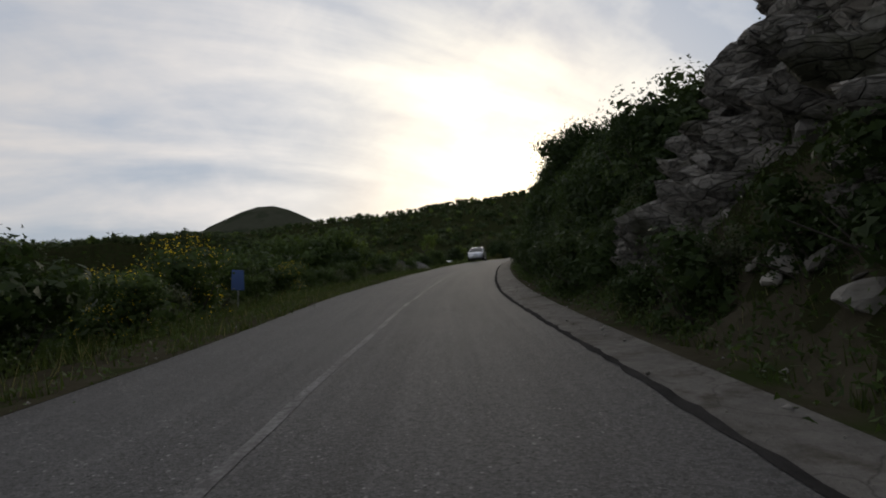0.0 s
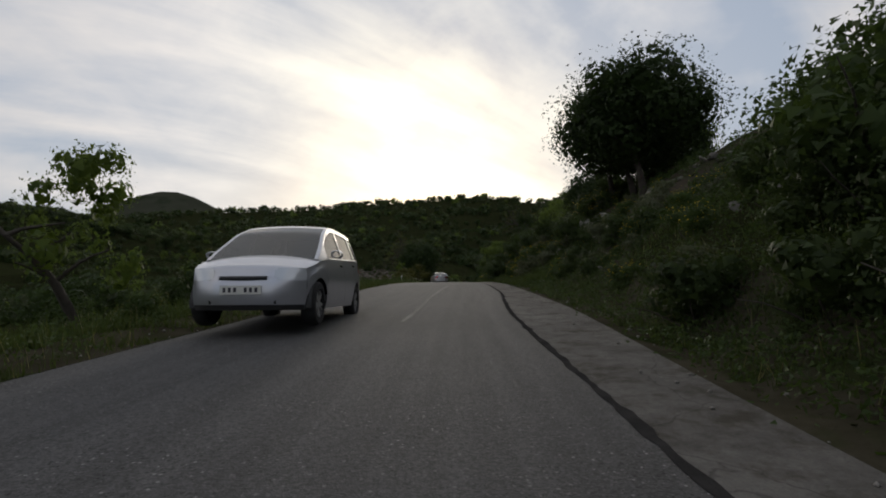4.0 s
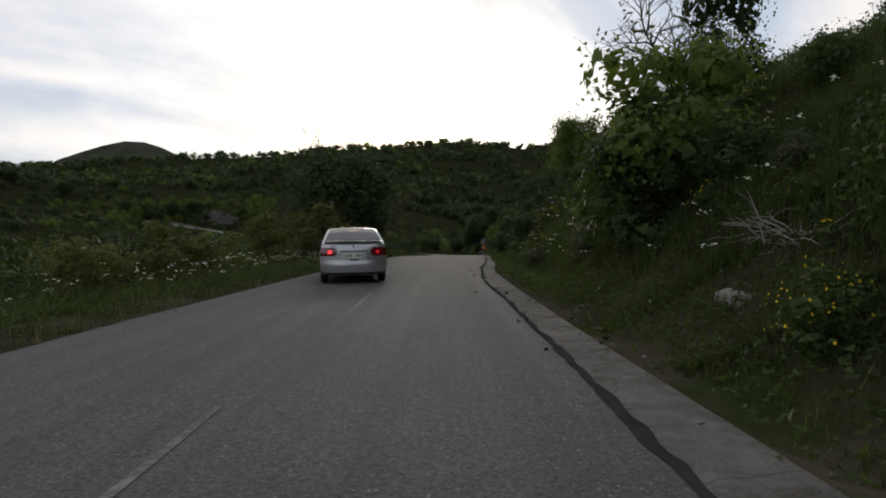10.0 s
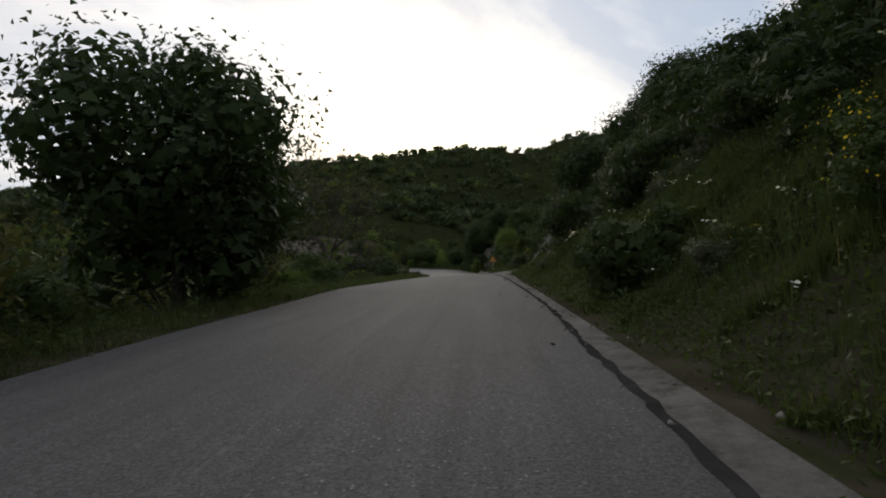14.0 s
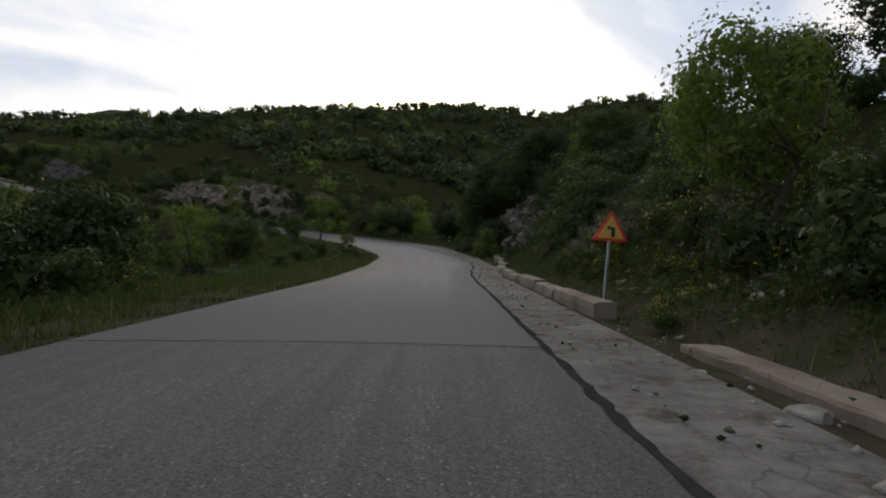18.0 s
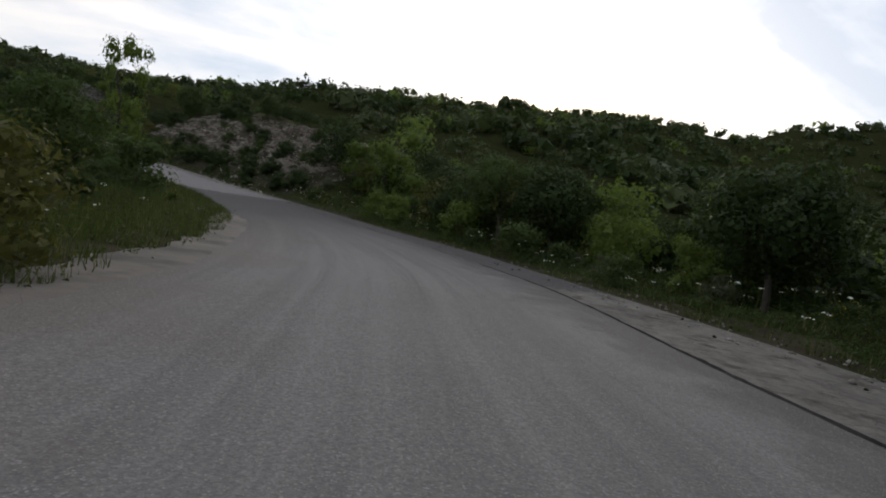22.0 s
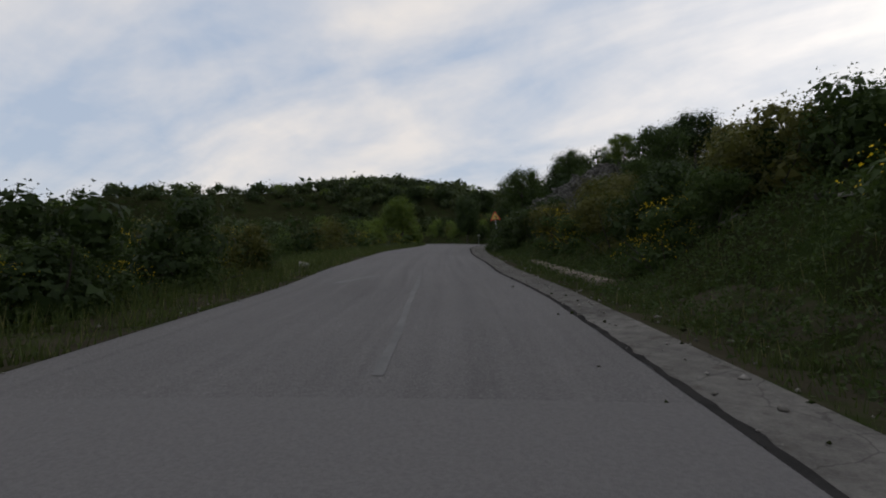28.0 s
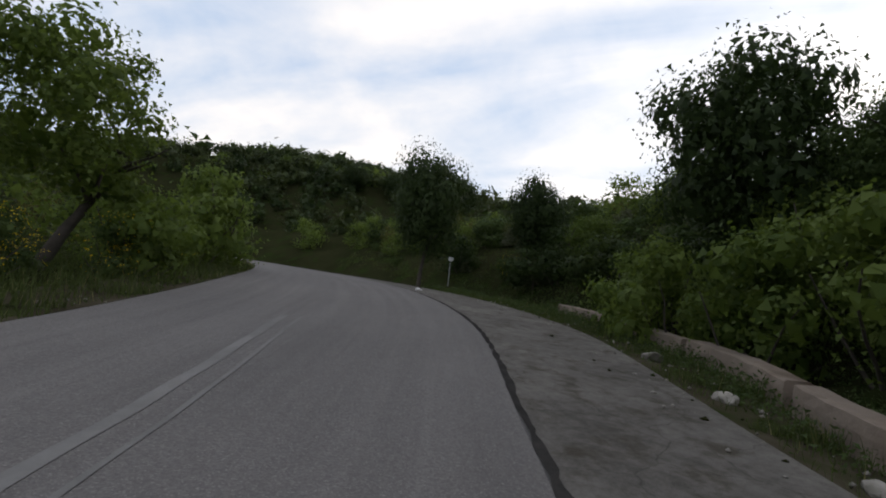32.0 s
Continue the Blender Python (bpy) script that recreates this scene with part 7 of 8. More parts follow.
gn.set(gp, "Specular IOR Level", 0.9)
gt = gn.add("ShaderNodeBsdfTransparent", None, Color=(0.5, 0.53, 0.52, 1))
M["car_glass"] = finish(gn, gm, gn.add("ShaderNodeMixShader", None, i0=0.7, i1=gt.outputs[0], i2=gp.outputs[0]))


def part(name, v, f, mat, parent, label="", smooth=True):
    me = bpy.data.meshes.new(name)
    me.from_pydata([tuple(map(float, q)) for q in v], [], [tuple(int(i) for i in q) for q in f])
    me.materials.append(mat)
    bm = bmesh.new()
    bm.from_mesh(me)
    bmesh.ops.remove_doubles(bm, verts=bm.verts[:], dist=0.0005)
    bmesh.ops.recalc_face_normals(bm, faces=bm.faces[:])
    bm.to_mesh(me)
    bm.free()
    if smooth:
        me.polygons.foreach_set("use_smooth", np.ones(len(me.polygons), bool))
        me.set_sharp_from_angle(angle=radians(38))
    ob = new(name, me)
    ob.parent = parent
    if label:
        ob["label"] = label
    return ob


def grid_part(name, g, mat, parent, label="", keep=None, mirror=False):
    """A part from a grid of points (n x m x 3); keep: a mask of its cells."""
    n, m, _ = g.shape
    f = grid_faces(n, m).reshape(n - 1, m - 1, 4)
    f = f[keep] if keep is not None else f.reshape(-1, 4)
    v = g.reshape(-1, 3)
    used = np.unique(f)
    back = {u: i for i, u in enumerate(used)}
    f = [[back[i] for i in q] for q in f]
    return part(name, v[used] * (np.array([-1, 1, 1]) if mirror else 1), f, mat, parent, label)


def wheel(parent, x, y, r, wide, style, mat):
    """A wheel, lying on x: tyre with a rim under it."""
    a = np.linspace(0, 2 * np.pi, 33)
    prof = [(r * 0.66, -wide / 2), (r * 0.9, -wide / 2), (r * 0.985, -wide * 0.36), (r, -wide * 0.15), (r, wide * 0.15), (r * 0.985, wide * 0.36), (r * 0.9, wide / 2), (r * 0.66, wide / 2)]
    g = np.array([[(o, q * math.cos(t), q * math.sin(t)) for q, o in prof] for t in a])
    tyre = grid_part("wheel", g, M["rubber"], parent, "black rubber tyre")
    tyre.location = (x, y, r)
    out = 1 if x > 0 else -1
    rp = [(r * 0.67, out * wide * 0.46), (r * 0.63, out * wide * 0.42), (r * 0.58, out * wide * 0.2)] + ([(r * 0.42, out * wide * 0.18), (r * 0.36, out * wide * 0.34), (r * 0.12, out * wide * 0.36), (0.001, out * wide * 0.36)] if style == "steel" else [(r * 0.56, out * 0.0), (0.001, 0.0)])
    rim = grid_part("rim", np.array([[(o, q * math.cos(t), q * math.sin(t)) for q, o in rp] for t in a]), mat if style == "steel" else M["black_plastic"], tyre, "dull metal rim")
    if style == "steel":
        for k in range(10):
            t = k * 2 * math.pi / 10
            c = np.array([out * wide * 0.2, r * 0.5 * math.cos(t), r * 0.5 * math.sin(t)])
            v = [c + np.array([out * 0.012, 0.024 * math.cos(b), 0.024 * math.sin(b)]) for b in np.linspace(0, 2 * np.pi, 9)[:-1]]
            part("rim_hole", v, [list(range(8))], M["black_plastic"], tyre)
    else:
        for k in range(10):
            t = k * 2 * math.pi / 10 + (0.12 if k % 2 else -0.12)
            d, e = np.array([0, math.cos(t), math.sin(t)]), np.array([0, -math.sin(t), math.cos(t)])
            v = []
            for q, w2 in ((0.1, 0.022), (0.64, 0.016)):
                for o in (out * wide * 0.3, out * wide * 0.4):
                    for sg in (-1, 1):
                        v.append(d * r * q + e * w2 * sg + np.array([o, 0, 0]))
            part("spoke", v, [(0, 1, 3, 2), (4, 6, 7, 5), (0, 4, 5, 1), (2, 3, 7, 6), (0, 2, 6, 4), (1, 5, 7, 3)], mat, tyre, "", False)
        hub = grid_part("hub", np.array([[(o, q * math.cos(t), q * math.sin(t)) for q, o in ((r * 0.17, out * wide * 0.28), (r * 0.16, out * wide * 0.42), (0.001, out * wide * 0.43))] for t in a]), mat, tyre)
    return tyre


def sweep(path, height, z, thick=0.03, bulge=0.0, rows=5):
    """A band along a plan path (x, y), standing height tall at z, bulged outwards."""
    p = np.array(path, float)
    t = np.gradient(p, axis=0)
    nrm = np.stack([t[:, 1], -t[:, 0]], 1)
    nrm /= np.linalg.norm(nrm, axis=1, keepdims=True)
    mid = p.mean(0)
    nrm *= np.sign(((p - np.array([0, 0])) * nrm).sum(1, keepdims=True) + 1e-9)
    g = []
    for u in np.linspace(0, 1, rows):
        off = thick + bulge * math.sin(math.pi * u)
        q = p + nrm * off
        g.append(np.column_stack([q, np.full(len(p), z + height * u)]))
    g = [np.column_stack([p, np.full(len(p), z)])] + g + [np.column_stack([p, np.full(len(p), z + height)])]
    return np.array(g)


def car(name, spec, label):
    """A car: x across, y forwards, z up, standing on its own origin."""
    base = new(name)
    I = lambda key, y: np.interp(y, *zip(*spec[key]))
    body_mat = spec["paint"]
    r = spec["wheel"]
    ya, yf = spec["axles"]
    y0, y1 = spec["ends"]
    ys = np.unique(np.concatenate([np.linspace(y0 + spec["depth"][0], y1 - spec["depth"][1], 55), np.linspace(ya - r * 1.2, ya + r * 1.2, 21), np.linspace(yf - r * 1.2, yf + r * 1.2, 21), np.array(spec["pillars"]).ravel()]))
    rows = []
    for y in ys:
        low = spec["sill"]
        for c in (ya, yf):
            q = (r * 1.16) ** 2 - (y - c) ** 2
            if q > 0:
                low = max(low, r * 0.98 + math.sqrt(q))
        low = max(low, float(I("under", y)))
        w, zt, zc = float(I("wide", y)), float(I("belt", y)), float(I("deck", y))
        low = min(low, zt - 0.06)
        u = np.array([0, 0.15, 0.35, 0.5, 0.56, 0.75, 0.92, 1.0])
        z = low + (zt - low) * u
        side = w * (1 - 0.055 * np.clip((0.5 - z) / 0.3, 0, 1) ** 2 - 0.05 * np.clip((z - 0.62) / 0.35, 0, 1) ** 1.5)
        side[4] += 0.008
        pts = [(a, y, b) for a, b in zip(side, z)]
        for k in (0.93, 0.7, 0.35, 0.0):
            pts.append((side[-1] * k, y, zt + (zc - zt) * (1 - k ** 2.4)))
        rows.append(pts)
    g = np.array(rows)
    both = np.concatenate([g, g[:, ::-1][:, 1:] * np.array([-1, 1, 1])], 1)
    body = grid_part("body", both, body_mat, base, spec["body_label"])
    # rear and front faces, rounded in plan: bumper, panel and lamps flush with one another
    faces = {}
    for sg, yy, key, depth in ((-1, y0, "rear", spec["depth"][0]), (1, y1, "front", spec["depth"][1])):
        ye = yy - sg * depth
        w, zt, zc = float(I("wide", ye)), float(I("belt", ye)), float(I("deck", ye))
        low = max(spec["sill"], float(I("under", ye)))
        lz0, lz1, lu = spec[key + "_lamp"]
        bump = spec["bumper"]
        zz = np.unique(np.round(np.concatenate([np.linspace(low, bump[1], 6), np.linspace(bump[1] + 0.012, lz0, 3), np.linspace(lz0, lz1, 6), np.linspace(lz1, zt, 3)]), 4))
        uu = np.unique(np.round(np.concatenate([np.linspace(-1, 1, 33), [-lu, lu]]), 4))
        prof = lambda z, t=spec[key + "_face"]: np.interp(z, *zip(*t))

        def at_face(u, z, w=w, ye=ye, sg=sg, depth=depth, prof=prof):
            half = w * (1 - 0.055 * np.clip((0.5 - z) / 0.3, 0, 1) ** 2 - 0.05 * np.clip((z - 0.62) / 0.35, 0, 1) ** 1.5)
            return (half * u, ye + sg * depth * float(prof(z)) * (1 - abs(u) ** 3.4), z)

        faces[key] = at_face
        rows2 = [[at_face(u, z) for u in uu] for z in zz]
        for v in (0.3, 0.65, 1.0):
            rows2.append([(at_face(u, zt)[0], ye + sg * depth * float(prof(zt)) * (1 - abs(u) ** 3.4) * (1 - v) ** 0.7, zt + (zc - zt) * (1 - abs(u) ** 2.4) * (0.4 + 0.6 * v)) for u in uu])
        fg = np.array(rows2)
        zm = np.concatenate([(zz[:-1] + zz[1:]) / 2, [9, 9, 9]])
        um = (uu[:-1] + uu[1:]) / 2
        Z, U = np.meshgrid(zm, um, indexing="ij")
        skirt = Z < bump[0] + 0.02
        bumper = (Z < bump[1]) & ~skirt
        lens = (Z > lz0) & (Z < lz1) & (np.abs(U) > lu)
        # the inner ends of the lamps are rounded
        lens &= ~((np.abs(U) < lu + 0.06) & ((Z < lz0 + 0.03) | (Z > lz1 - 0.035)))
        grid_part("lower_skirt", fg, M["black_plastic"], base, "dark lower edge of the bumper", skirt)
        grid_part(key + "_bumper", fg + np.array([0, sg * 0.022, 0]), body_mat, base, "painted bumper", bumper)
        grid_part("boot_lid" if sg < 0 else "nose", fg, body_mat, body, "painted panel between the lamps", ~(skirt | lens))
        for side in (-1, 1):
            lm = grid_part("tail_lamp" if sg < 0 else "headlamp", fg + np.array([0, sg * 0.004, 0]), spec[key + "_mat"], base, "dark red lens wrapped round the corner" if sg < 0 else "clear lamp glass", lens & (U * side > 0))
            if sg < 0:
                cu, cz = side * spec["bulb_at"][0], spec["bulb_at"][1]
                ring = []
                for b in np.linspace(0, 2 * np.pi, 17)[:-1]:
                    q = at_face(cu + 0.06 * math.cos(b), cz + 0.042 * math.sin(b))
                    ring.append((q[0], q[1] - 0.011, q[2]))
                part("bulb", ring, [list(range(16))], spec["bulb"][0 if side < 0 else 1], lm, "lamp glowing behind the lens")
    # cabin
    cy = np.unique(np.concatenate([np.linspace(spec["cabin"][0], spec["cabin"][1], 45), np.array(spec["pillars"]).ravel()]))
    top = spec["high"]
    cab = []
    for y in cy:
        zb, zu = float(I("belt", y)) - 0.012, float(I("roof", y))
        wb = float(I("wide", y)) * 0.952
        tilt = spec["tumble"]
        zz = zb + max(zu - zb, 0.005) * np.array([0, 0.06, 0.3, 0.6, 0.86, 1.0])
        ww = wb - tilt * (zz - zb) / (top - zb)
        pts = [(a, y, b) for a, b in zip(ww, zz)]
        for k in (0.93, 0.75, 0.4, 0.0):
            pts.append((ww[-1] * k, y, zz[-1] + 0.035 * (1 - k ** 2.2)))
        cab.append(pts)
    cab = np.array(cab)
    mid = (cy[:-1] + cy[1:]) / 2
    side_open = np.zeros((len(cy) - 1, 9), bool)
    for a, b in spec["windows"]:
        keep = np.zeros_like(side_open)
        keep[(mid > a) & (mid < b), 1:4] = True
        zu = I("roof", mid)
        keep[(zu - I("belt", mid)) < 0.1] = False
        side_open |= keep
        for mirror in (False, True):
            grid_part("side_window", cab - np.array([0.012, 0, 0]), M["car_glass"], base, "dark side window", keep, mirror)
    front = np.zeros_like(side_open)
    front[(mid > spec["screen"]), 6:] = True
    rear = np.zeros_like(side_open)
    rear[(mid < spec["backlight"]), 6:] = True
    for mask, nm in ((front, "windscreen"), (rear, "rear_window")):
        full = np.concatenate([cab, cab[:, ::-1][:, 1:] * np.array([-1, 1, 1])], 1)
        grid_part(nm, full, M["car_glass"], base, "sloping tinted glass", np.concatenate([mask, mask[:, ::-1]], 1))
    shell = ~(side_open | front | rear)
    full = np.concatenate([cab, cab[:, ::-1][:, 1:] * np.array([-1, 1, 1])], 1)
    grid_part("roof", full, body_mat, base, "painted roof and pillars", np.concatenate([shell, shell[:, ::-1]], 1))
    # inside: seats and dashboard seen through the glass
    for x in (-0.36, 0.36):
        for yy, hh in ((-0.05, 0.62), (-0.95, 0.5)):
            s = np.array([[(x + a * 0.24 * (1 - 0.25 * u), yy - 0.18 * u + (0.05 if abs(a) < 0.9 else 0), 0.42 + hh * u) for a in (-1, -0.5, 0.5, 1)] for u in (0, 0.4, 0.8, 1.0)])
            grid_part("seat", s, M["interior"], base, "dark car seat")
    d = np.array([[(x, y, z) for x in (-0.68, 0, 0.68)] for y, z in ((spec["screen"] + 0.45, 0.86), (spec["screen"] + 0.15, 0.9), (spec["screen"] + 0.1, 0.6))])
    grid_part("dashboard", d, M["interior"], base)
    fl = np.array([[(x, y, 0.26) for x in (-spec["w"] * 0.46, spec["w"] * 0.46)] for y in (y0 + 0.25, y1 - 0.3)])
    grid_part("floor_pan", fl, M["black_plastic"], base)
    for c in (ya, yf):
        for sg in (-1, 1):
            t = np.linspace(-0.15, math.pi + 0.15, 15)
            arch = np.array([[(sg * q, c + r * 1.17 * math.cos(b), r * 0.98 + r * 1.17 * math.sin(b)) for b in t] for q in (spec["w"] / 2 * 0.95, spec["w"] / 2 * 0.6)])
            grid_part("wheel_arch", arch, M["black_plastic"], base, "dark wheel arch lining")
            wheel(base, sg * (spec["w"] / 2 - 0.115), c, r, 0.19, spec["style"], M["rim"])
    w = spec["w"] / 2
    # number plates with plain bars
    for yy, zz, sg in ((faces["rear"](0, spec["plate_z"][0] + 0.1)[1] - 0.014, spec["plate_z"][0], -1), (faces["front"](0, spec["plate_z"][1])[1] + 0.05, spec["plate_z"][1], 1)):
        pl = part("number_plate", [(-0.26, yy, zz), (0.26, yy, zz), (0.26, yy, zz + 0.11), (-0.26, yy, zz + 0.11), (-0.26, yy + 0.01 * -sg, zz), (0.26, yy - 0.01 * sg, zz), (0.26, yy - 0.01 * sg, zz + 0.11), (-0.26, yy - 0.01 * sg, zz + 0.11)],
                  [(0, 1, 2, 3), (4, 7, 6, 5), (0, 4, 5, 1), (3, 2, 6, 7), (0, 3, 7, 4), (1, 5, 6, 2)], M["plate_white"], base, "pale number plate with dark bars", False)
        for k in range(7):
            if k == 3:
                continue
            x = -0.2 + k * 0.067
            part("bar", [(x - 0.018, yy + sg * 0.003, zz + 0.025), (x + 0.018, yy + sg * 0.003, zz + 0.025), (x + 0.018, yy + sg * 0.003, zz + 0.085), (x - 0.018, yy + sg * 0.003, zz + 0.085)], [(0, 1, 2, 3)], M["plate_ink"], pl, "", False)
    # mirrors, handles, rubbing strips, door joints
    for sg in (-1, 1):
        my = spec["mirror"]
        mz = float(I("belt", my)) + 0.07
        ang = np.linspace(0, 2 * np.pi, 13)
        mir = np.array([[(sg * (w * 0.99 + 0.09 + 0.085 * math.cos(b)), my + 0.07 * u - 0.02 + 0.03 * math.cos(b) * sg, mz + 0.062 * math.sin(b)) for b in ang] if 0 < u < 1 else [(sg * (w * 0.99 + 0.09 + 0.07 * math.cos(b)), my + 0.07 * u - 0.02, mz + 0.05 * math.sin(b)) for b in ang] for u in (0, 0.2, 0.7, 1)])
        mo = grid_part("door_mirror", mir, M["black_plastic"] if spec["style"] == "steel" else body_mat, base, "door mirror")
        part("mirror_arm", [(sg * (w * 0.9), my, mz - 0.06), (sg * (w * 0.9), my + 0.05, mz - 0.06), (sg * (w + 0.06), my + 0.04, mz - 0.02), (sg * (w + 0.06), my, mz - 0.02)], [(0, 1, 2, 3)], M["black_plastic"], mo)
        for hy in spec["handles"]:
            hx = float(I("wide", hy)) * 0.965
            hz = float(I("belt", hy)) - 0.1
            hv = np.array([[(sg * (hx + o), hy + l, hz + q) for l in (-0.085, -0.06, 0.06, 0.085)] for o, q in ((-0.01, -0.015), (0.03, -0.016), (0.034, 0.0), (0.03, 0.016), (-0.01, 0.016))])
            grid_part("door_handle", hv, spec["handle_mat"], base, "door handle")
        for jy in spec["joints"]:
            zz = np.linspace(0.3, float(I("belt", jy)) - 0.01, 6)
            xx = float(I("wide", jy)) * (1 - 0.055 * np.clip((0.5 - zz) / 0.3, 0, 1) ** 2 - 0.05 * np.clip((zz - 0.62) / 0.35, 0, 1) ** 1.5) + 0.0035
            jv = np.array([[(sg * a, jy + q, b) for q in (-0.004, 0.004)] for a, b in zip(xx, zz)])
            grid_part("door_joint", jv, M["black_plastic"], base)
        if spec["style"] == "steel":
            yy = np.linspace(ya + r * 1.35, yf - r * 1.3, 14)
            xx = I("wide", yy) * 0.995
            st = np.array([[(sg * (a + o), b, q) for o, q in ((0.0, 0.5), (0.02, 0.51), (0.02, 0.56), (0.0, 0.57))] for a, b in zip(xx, yy)])
            grid_part("rubbing_strip", st, body_mat, base, "raised side strip")
    for extra in spec["extras"]:
        extra(base, I, spec)
    return tagged(base, label, "car")


def saloon_extras(base, I, spec):
    y0 = spec["ends"][0]
    x = np.linspace(-0.72, 0.72, 17)
    lip = np.array([[(a * k, yy + 0.1 * (a / 0.72) ** 2, z + 0.012 * (1 - (a / 0.72) ** 2)) for a in x] for yy, z, k in ((-1.9, 1.0, 1.0), (-2.0, 1.035, 1.0), (-2.1, 1.05, 0.99), (-2.145, 1.045, 0.98), (-2.14, 1.025, 0.98), (-2.06, 1.0, 0.98))])
    grid_part("boot_spoiler", lip, spec["paint"], base, "boot lid spoiler lip")
    part("brake_lamp", [(-0.13, -0.93, 1.335), (0.13, -0.93, 1.335), (0.13, -1.0, 1.32), (-0.13, -1.0, 1.32)], [(0, 1, 2, 3)], M["lamp_amber_lit"], base, "lit high brake lamp")
    yb = y0 + 0.012
    part("boot_handle", [(-0.1, yb - 0.01, 0.585), (0.1, yb - 0.01, 0.585), (0.09, yb - 0.016, 0.612), (-0.09, yb - 0.016, 0.612)], [(0, 1, 2, 3)], M["black_plastic"], base, "boot handle recess")
    part("chrome_strip", [(-0.36, yb - 0.018, 0.8), (0.36, yb - 0.018, 0.8), (0.36, yb - 0.022, 0.825), (-0.36, yb - 0.022, 0.825)], [(0, 1, 2, 3)], M["chrome"], base, "bright strip over the number plate")
    part("badge", [(-0.03, yb - 0.0, 0.9), (0.03, yb - 0.0, 0.9), (0.03, yb + 0.004, 0.945), (-0.03, yb + 0.004, 0.945)], [(0, 1, 2, 3)], M["chrome"], base, "small plain badge")
    part("badge", [(-0.58, yb + 0.012, 0.93), (-0.44, yb + 0.002, 0.93), (-0.44, yb + 0.004, 0.95), (-0.58, yb + 0.014, 0.95)], [(0, 1, 2, 3)], M["black_plastic"], base, "small dark badge")
    v, f = tube([(-0.35, -1.55, 1.075), (-0.3, -1.4, 1.15), (-0.24, -1.22, 1.235)], [0.014, 0.012, 0.008], 5)
    part("rear_wiper", v, f, M["black_plastic"], base, "black rear wiper")
    v, f = tube([(0.0, -0.55, 1.43), (0.0, -0.58, 1.46)], [0.012, 0.01], 6)
    part("aerial", v, f, M["black_plastic"], base)
    v, f = tube([(0.45, y0 + 0.25, 0.24), (0.45, y0 - 0.02, 0.24)], [0.03, 0.03], 10)
    part("exhaust_pipe", v, f, M["chrome"], base, "exhaust pipe")
    for sg in (-1, 1):
        part("side_indicator", [(sg * 0.862, 1.62, 0.66), (sg * 0.862, 1.68, 0.66), (sg * 0.858, 1.68, 0.69), (sg * 0.858, 1.62, 0.69)], [(0, 1, 2, 3)], M["lamp_orange"], base, "orange side indicator")
        yy = np.linspace(-0.85, 0.98, 12)
        sill = np.array([[(sg * a, b, q) for a, q in ((0.8, 0.2), (0.835, 0.215), (0.835, 0.26), (0.8, 0.27))] for b in yy])
        grid_part("sill", sill, spec["paint"], base, "painted door sill")
    grille = sweep(np.stack([np.linspace(-0.3, 0.3, 7), np.full(7, 2.165)], 1), 0.1, 0.58, 0.03, 0.01, 4)
    grid_part("grille", grille, M["black_plastic"], base, "dark front grille")


def hatch_extras(base, I, spec):
    y0, y1 = spec["ends"]
    x = np.linspace(-0.55, 0.55, 11)
    sp = np.array([[(a * k, yy - 0.03 * (1 - (a / 0.55) ** 2), z) for a in x] for yy, z, k in ((-1.42, 1.515, 1.0), (-1.6, 1.515, 0.98), (-1.66, 1.495, 0.97), (-1.58, 1.475, 0.96), (-1.45, 1.47, 0.98))])
    grid_part("roof_spoiler", sp, spec["paint"], base, "roof spoiler over the tailgate")
    g = sweep(np.stack([np.linspace(-0.42, 0.42, 9), y1 - 0.07 - 0.03 * np.abs(np.linspace(-1, 1, 9)) ** 2], 1), 0.09, 0.3, 0.07, 0.01, 4)
    grid_part("lower_grille", g, M["black_plastic"], base, "dark lower grille")
    g = sweep(np.stack([np.linspace(-0.3, 0.3, 9), y1 - 0.05 - 0.03 * np.abs(np.linspace(-1, 1, 9)) ** 2], 1), 0.05, 0.6, 0.05, 0.01, 4)
    grid_part("grille", g, M["black_plastic"], base, "slim dark grille")
    v, f = tube([(0.0, -1.2, 1.52), (0.0, -1.3, 1.6)], [0.012, 0.006], 6)
    part("aerial", v, f, M["black_plastic"], base)


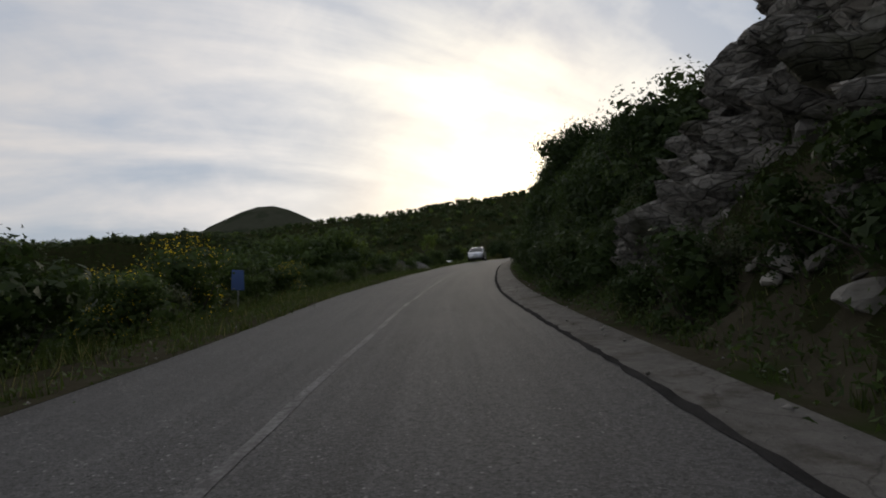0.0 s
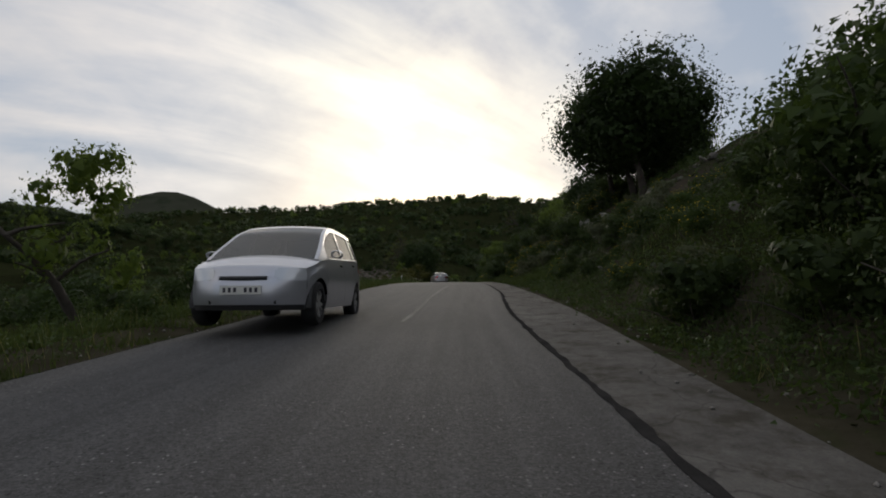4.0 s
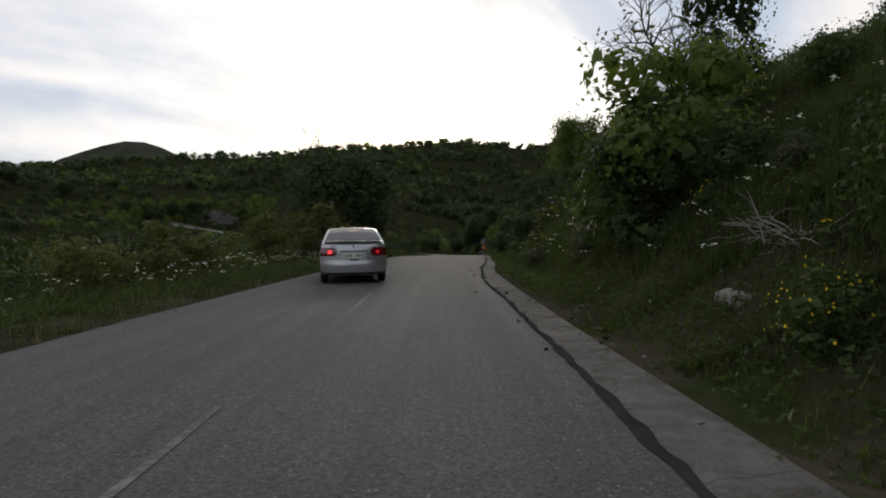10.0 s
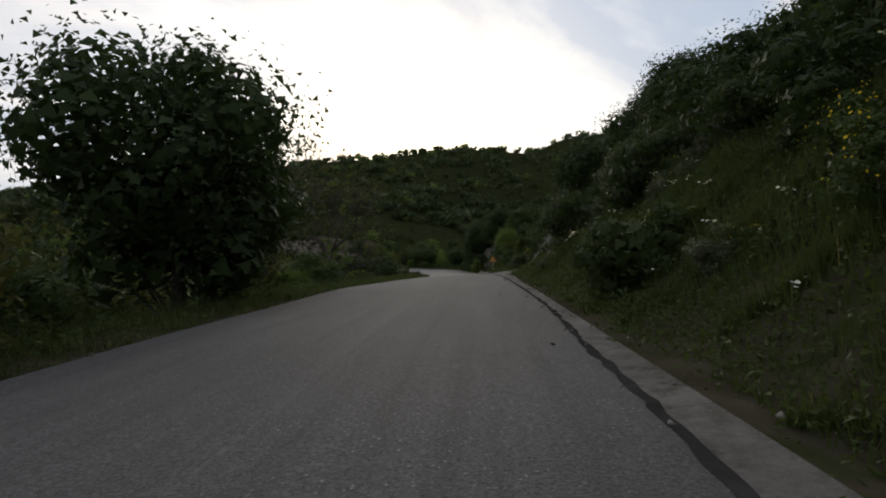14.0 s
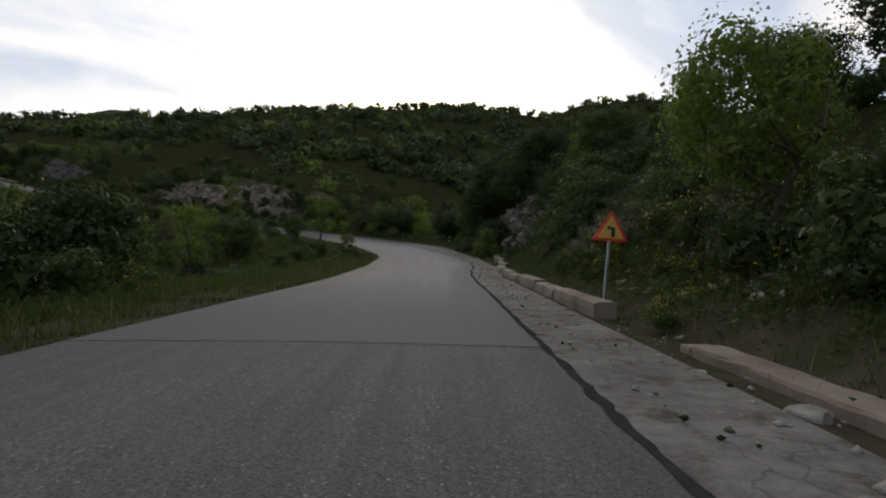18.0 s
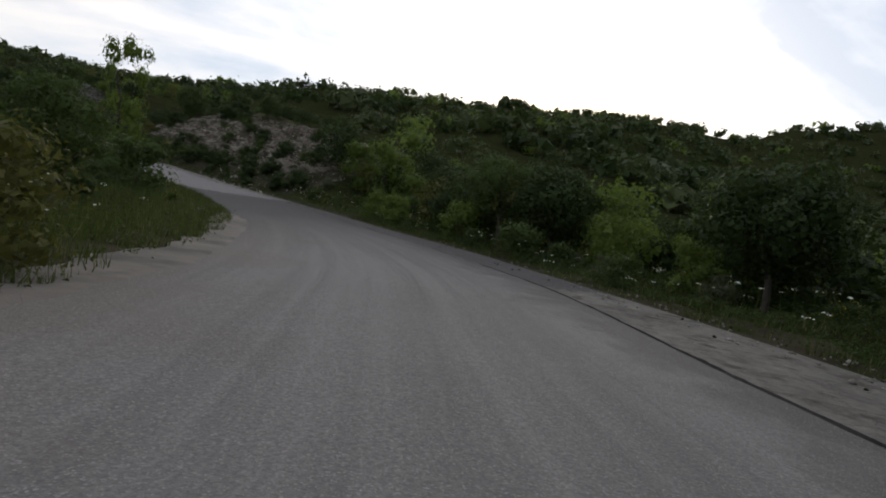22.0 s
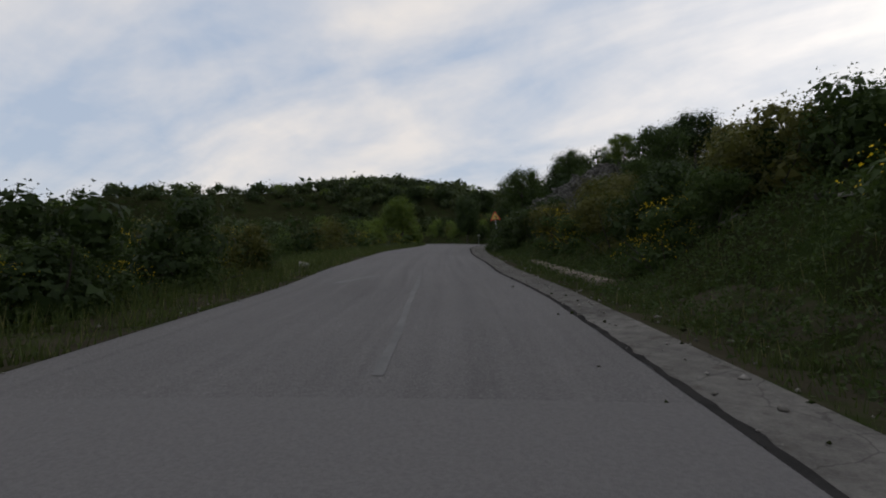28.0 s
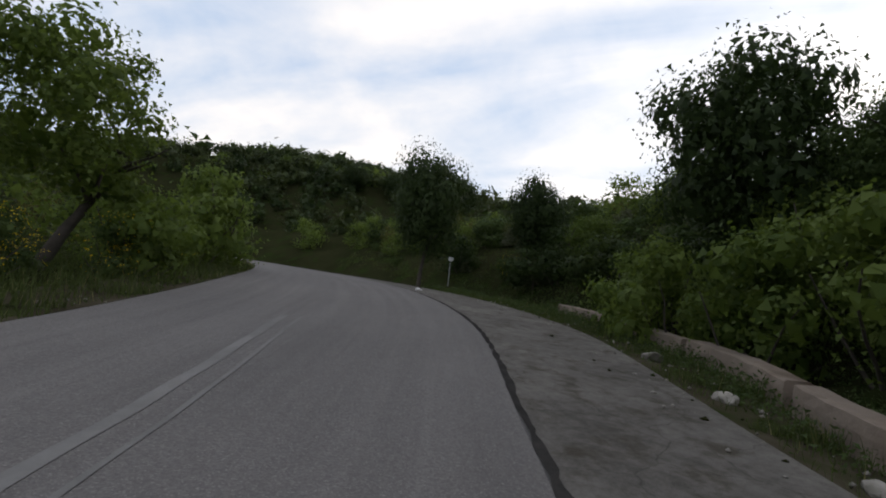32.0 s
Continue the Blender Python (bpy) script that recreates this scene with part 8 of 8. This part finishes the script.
SALOON = dict(paint=M["silver"], body_label="silver metallic body", w=1.715, high=1.41, wheel=0.305, axles=(-1.25, 1.35), ends=(-2.16, 2.2), sill=0.21, style="steel",
              wide=[(-2.16, 0.7), (-2.1, 0.79), (-1.9, 0.835), (-1.3, 0.857), (1.2, 0.857), (1.7, 0.835), (2.0, 0.76), (2.14, 0.66), (2.2, 0.55)],
              belt=[(-2.16, 0.9), (-2.1, 0.96), (-1.95, 0.985), (-1.2, 0.965), (0.9, 0.92), (1.3, 0.87), (1.8, 0.78), (2.1, 0.69), (2.2, 0.62)],
              deck=[(-2.16, 0.96), (-2.1, 1.02), (-1.95, 1.04), (-1.7, 1.03), (-1.2, 0.97), (0.9, 0.95), (1.2, 0.95), (1.7, 0.87), (2.05, 0.76), (2.2, 0.66)],
              under=[(-2.16, 0.4), (-1.9, 0.24), (1.9, 0.22), (2.2, 0.4)],
              cabin=(-1.78, 1.2), roof=[(-1.78, 0.985), (-1.5, 1.12), (-1.2, 1.25), (-0.85, 1.345), (-0.5, 1.375), (0.0, 1.375), (0.3, 1.345), (0.6, 1.24), (1.2, 0.9)], tumble=0.2,
              windows=[(-1.22, -0.98), (-0.94, -0.2), (-0.12, 0.72)], pillars=[(-1.22, -0.98), (-0.94, -0.2), (-0.12, 0.72)], screen=0.34, backlight=-0.86,
              bumper=(0.27, 0.55), depth=(0.32, 0.42), rear_lamp=(0.69, 0.9, 0.5), rear_mat=M["lamp_red_dark"], bulb=(M["lamp_red_lit"], M["lamp_red"]), bulb_at=(0.72, 0.79),
              rear_face=[(0.2, 0.75), (0.3, 0.95), (0.5, 1.0), (0.57, 0.93), (0.8, 0.93), (0.94, 0.86), (1.04, 0.7)], front_face=[(0.2, 0.8), (0.35, 1.0), (0.5, 1.0), (0.56, 0.95), (0.7, 0.85), (0.8, 0.6)],
              front_lamp=(0.58, 0.71, 0.5), front_mat=M["lamp_clear"], plate_z=(0.65, 0.38), mirror=0.72, handles=(-0.78, 0.12), handle_mat=M["black_plastic"],
              joints=(-0.16, 0.92, -0.95), extras=[saloon_extras])
HATCH = dict(paint=M["pale_silver"], body_label="pale metallic body", w=1.695, high=1.53, wheel=0.3, axles=(-1.22, 1.24), ends=(-1.82, 1.86), sill=0.21, style="alloy",
             wide=[(-1.82, 0.7), (-1.7, 0.79), (-1.3, 0.845), (1.0, 0.845), (1.4, 0.82), (1.65, 0.73), (1.8, 0.58), (1.86, 0.48)],
             belt=[(-1.82, 0.92), (-1.7, 1.02), (-1.3, 1.04), (-0.5, 0.99), (0.8, 0.93), (1.2, 0.88), (1.6, 0.76), (1.8, 0.66), (1.86, 0.6)],
             deck=[(-1.82, 0.95), (-1.7, 1.04), (-1.3, 1.04), (0.8, 0.97), (1.1, 0.98), (1.4, 0.92), (1.7, 0.78), (1.86, 0.66)],
             under=[(-1.82, 0.42), (-1.6, 0.24), (1.6, 0.22), (1.86, 0.4)],
             cabin=(-1.74, 1.22), roof=[(-1.74, 1.03), (-1.62, 1.28), (-1.46, 1.455), (-1.0, 1.5), (-0.3, 1.51), (0.1, 1.48), (0.5, 1.34), (1.22, 0.9)], tumble=0.2,
             windows=[(-1.42, -1.12), (-1.06, -0.24), (-0.16, 0.75)], pillars=[(-1.42, -1.12), (-1.06, -0.24), (-0.16, 0.75)], screen=0.2, backlight=-1.5,
             bumper=(0.26, 0.56), depth=(0.22, 0.26), rear_lamp=(0.8, 1.0, 0.62), rear_mat=M["lamp_red"], bulb=(M["lamp_red_lit"], M["lamp_red_lit"]), bulb_at=(0.8, 0.9),
             rear_face=[(0.2, 0.8), (0.35, 1.0), (0.5, 1.0), (0.6, 0.9), (0.9, 0.8), (1.04, 0.6)], front_face=[(0.2, 0.8), (0.35, 1.0), (0.5, 1.0), (0.6, 0.92), (0.72, 0.75), (0.86, 0.5)],
             front_lamp=(0.6, 0.76, 0.52), front_mat=M["lamp_clear"], plate_z=(0.62, 0.42), mirror=0.72, handles=(-0.82, 0.1), handle_mat=M["chrome"],
             joints=(-0.2, 0.9, -1.05), extras=[hatch_extras])

saloon = car("car", SALOON, "silver saloon with lit brake lamps stopped on the road")
p = place(109.55, -2.68, 0.03)
saloon.matrix_basis = pose(*p, 0, 0, heading(109.55) + 14) @ Matrix.Diagonal((0.91, 0.96, 0.94, 1.0))
hatchback = car("car", HATCH, "pale metallic hatchback standing on the opposite lane")
p = place(56.2, -2.6, 0.025)
hatchback.matrix_basis = pose(*p, 1.5, 0, heading(56.2) + 180)
parked = car("car", dict(HATCH, paint=paint("white_car_paint", (0.62, 0.62, 0.6), 0.3, 0.0, 0.5), body_label="white body", bulb=(M["lamp_red"], M["lamp_red"])), "white hatchback parked at the top of the side lane")
parked.matrix_basis = pose(23.4, 139.2, float(np.interp(139.2, LANE[:, 1], LANE[:, 2])) + 0.02, 2, 0, -18)
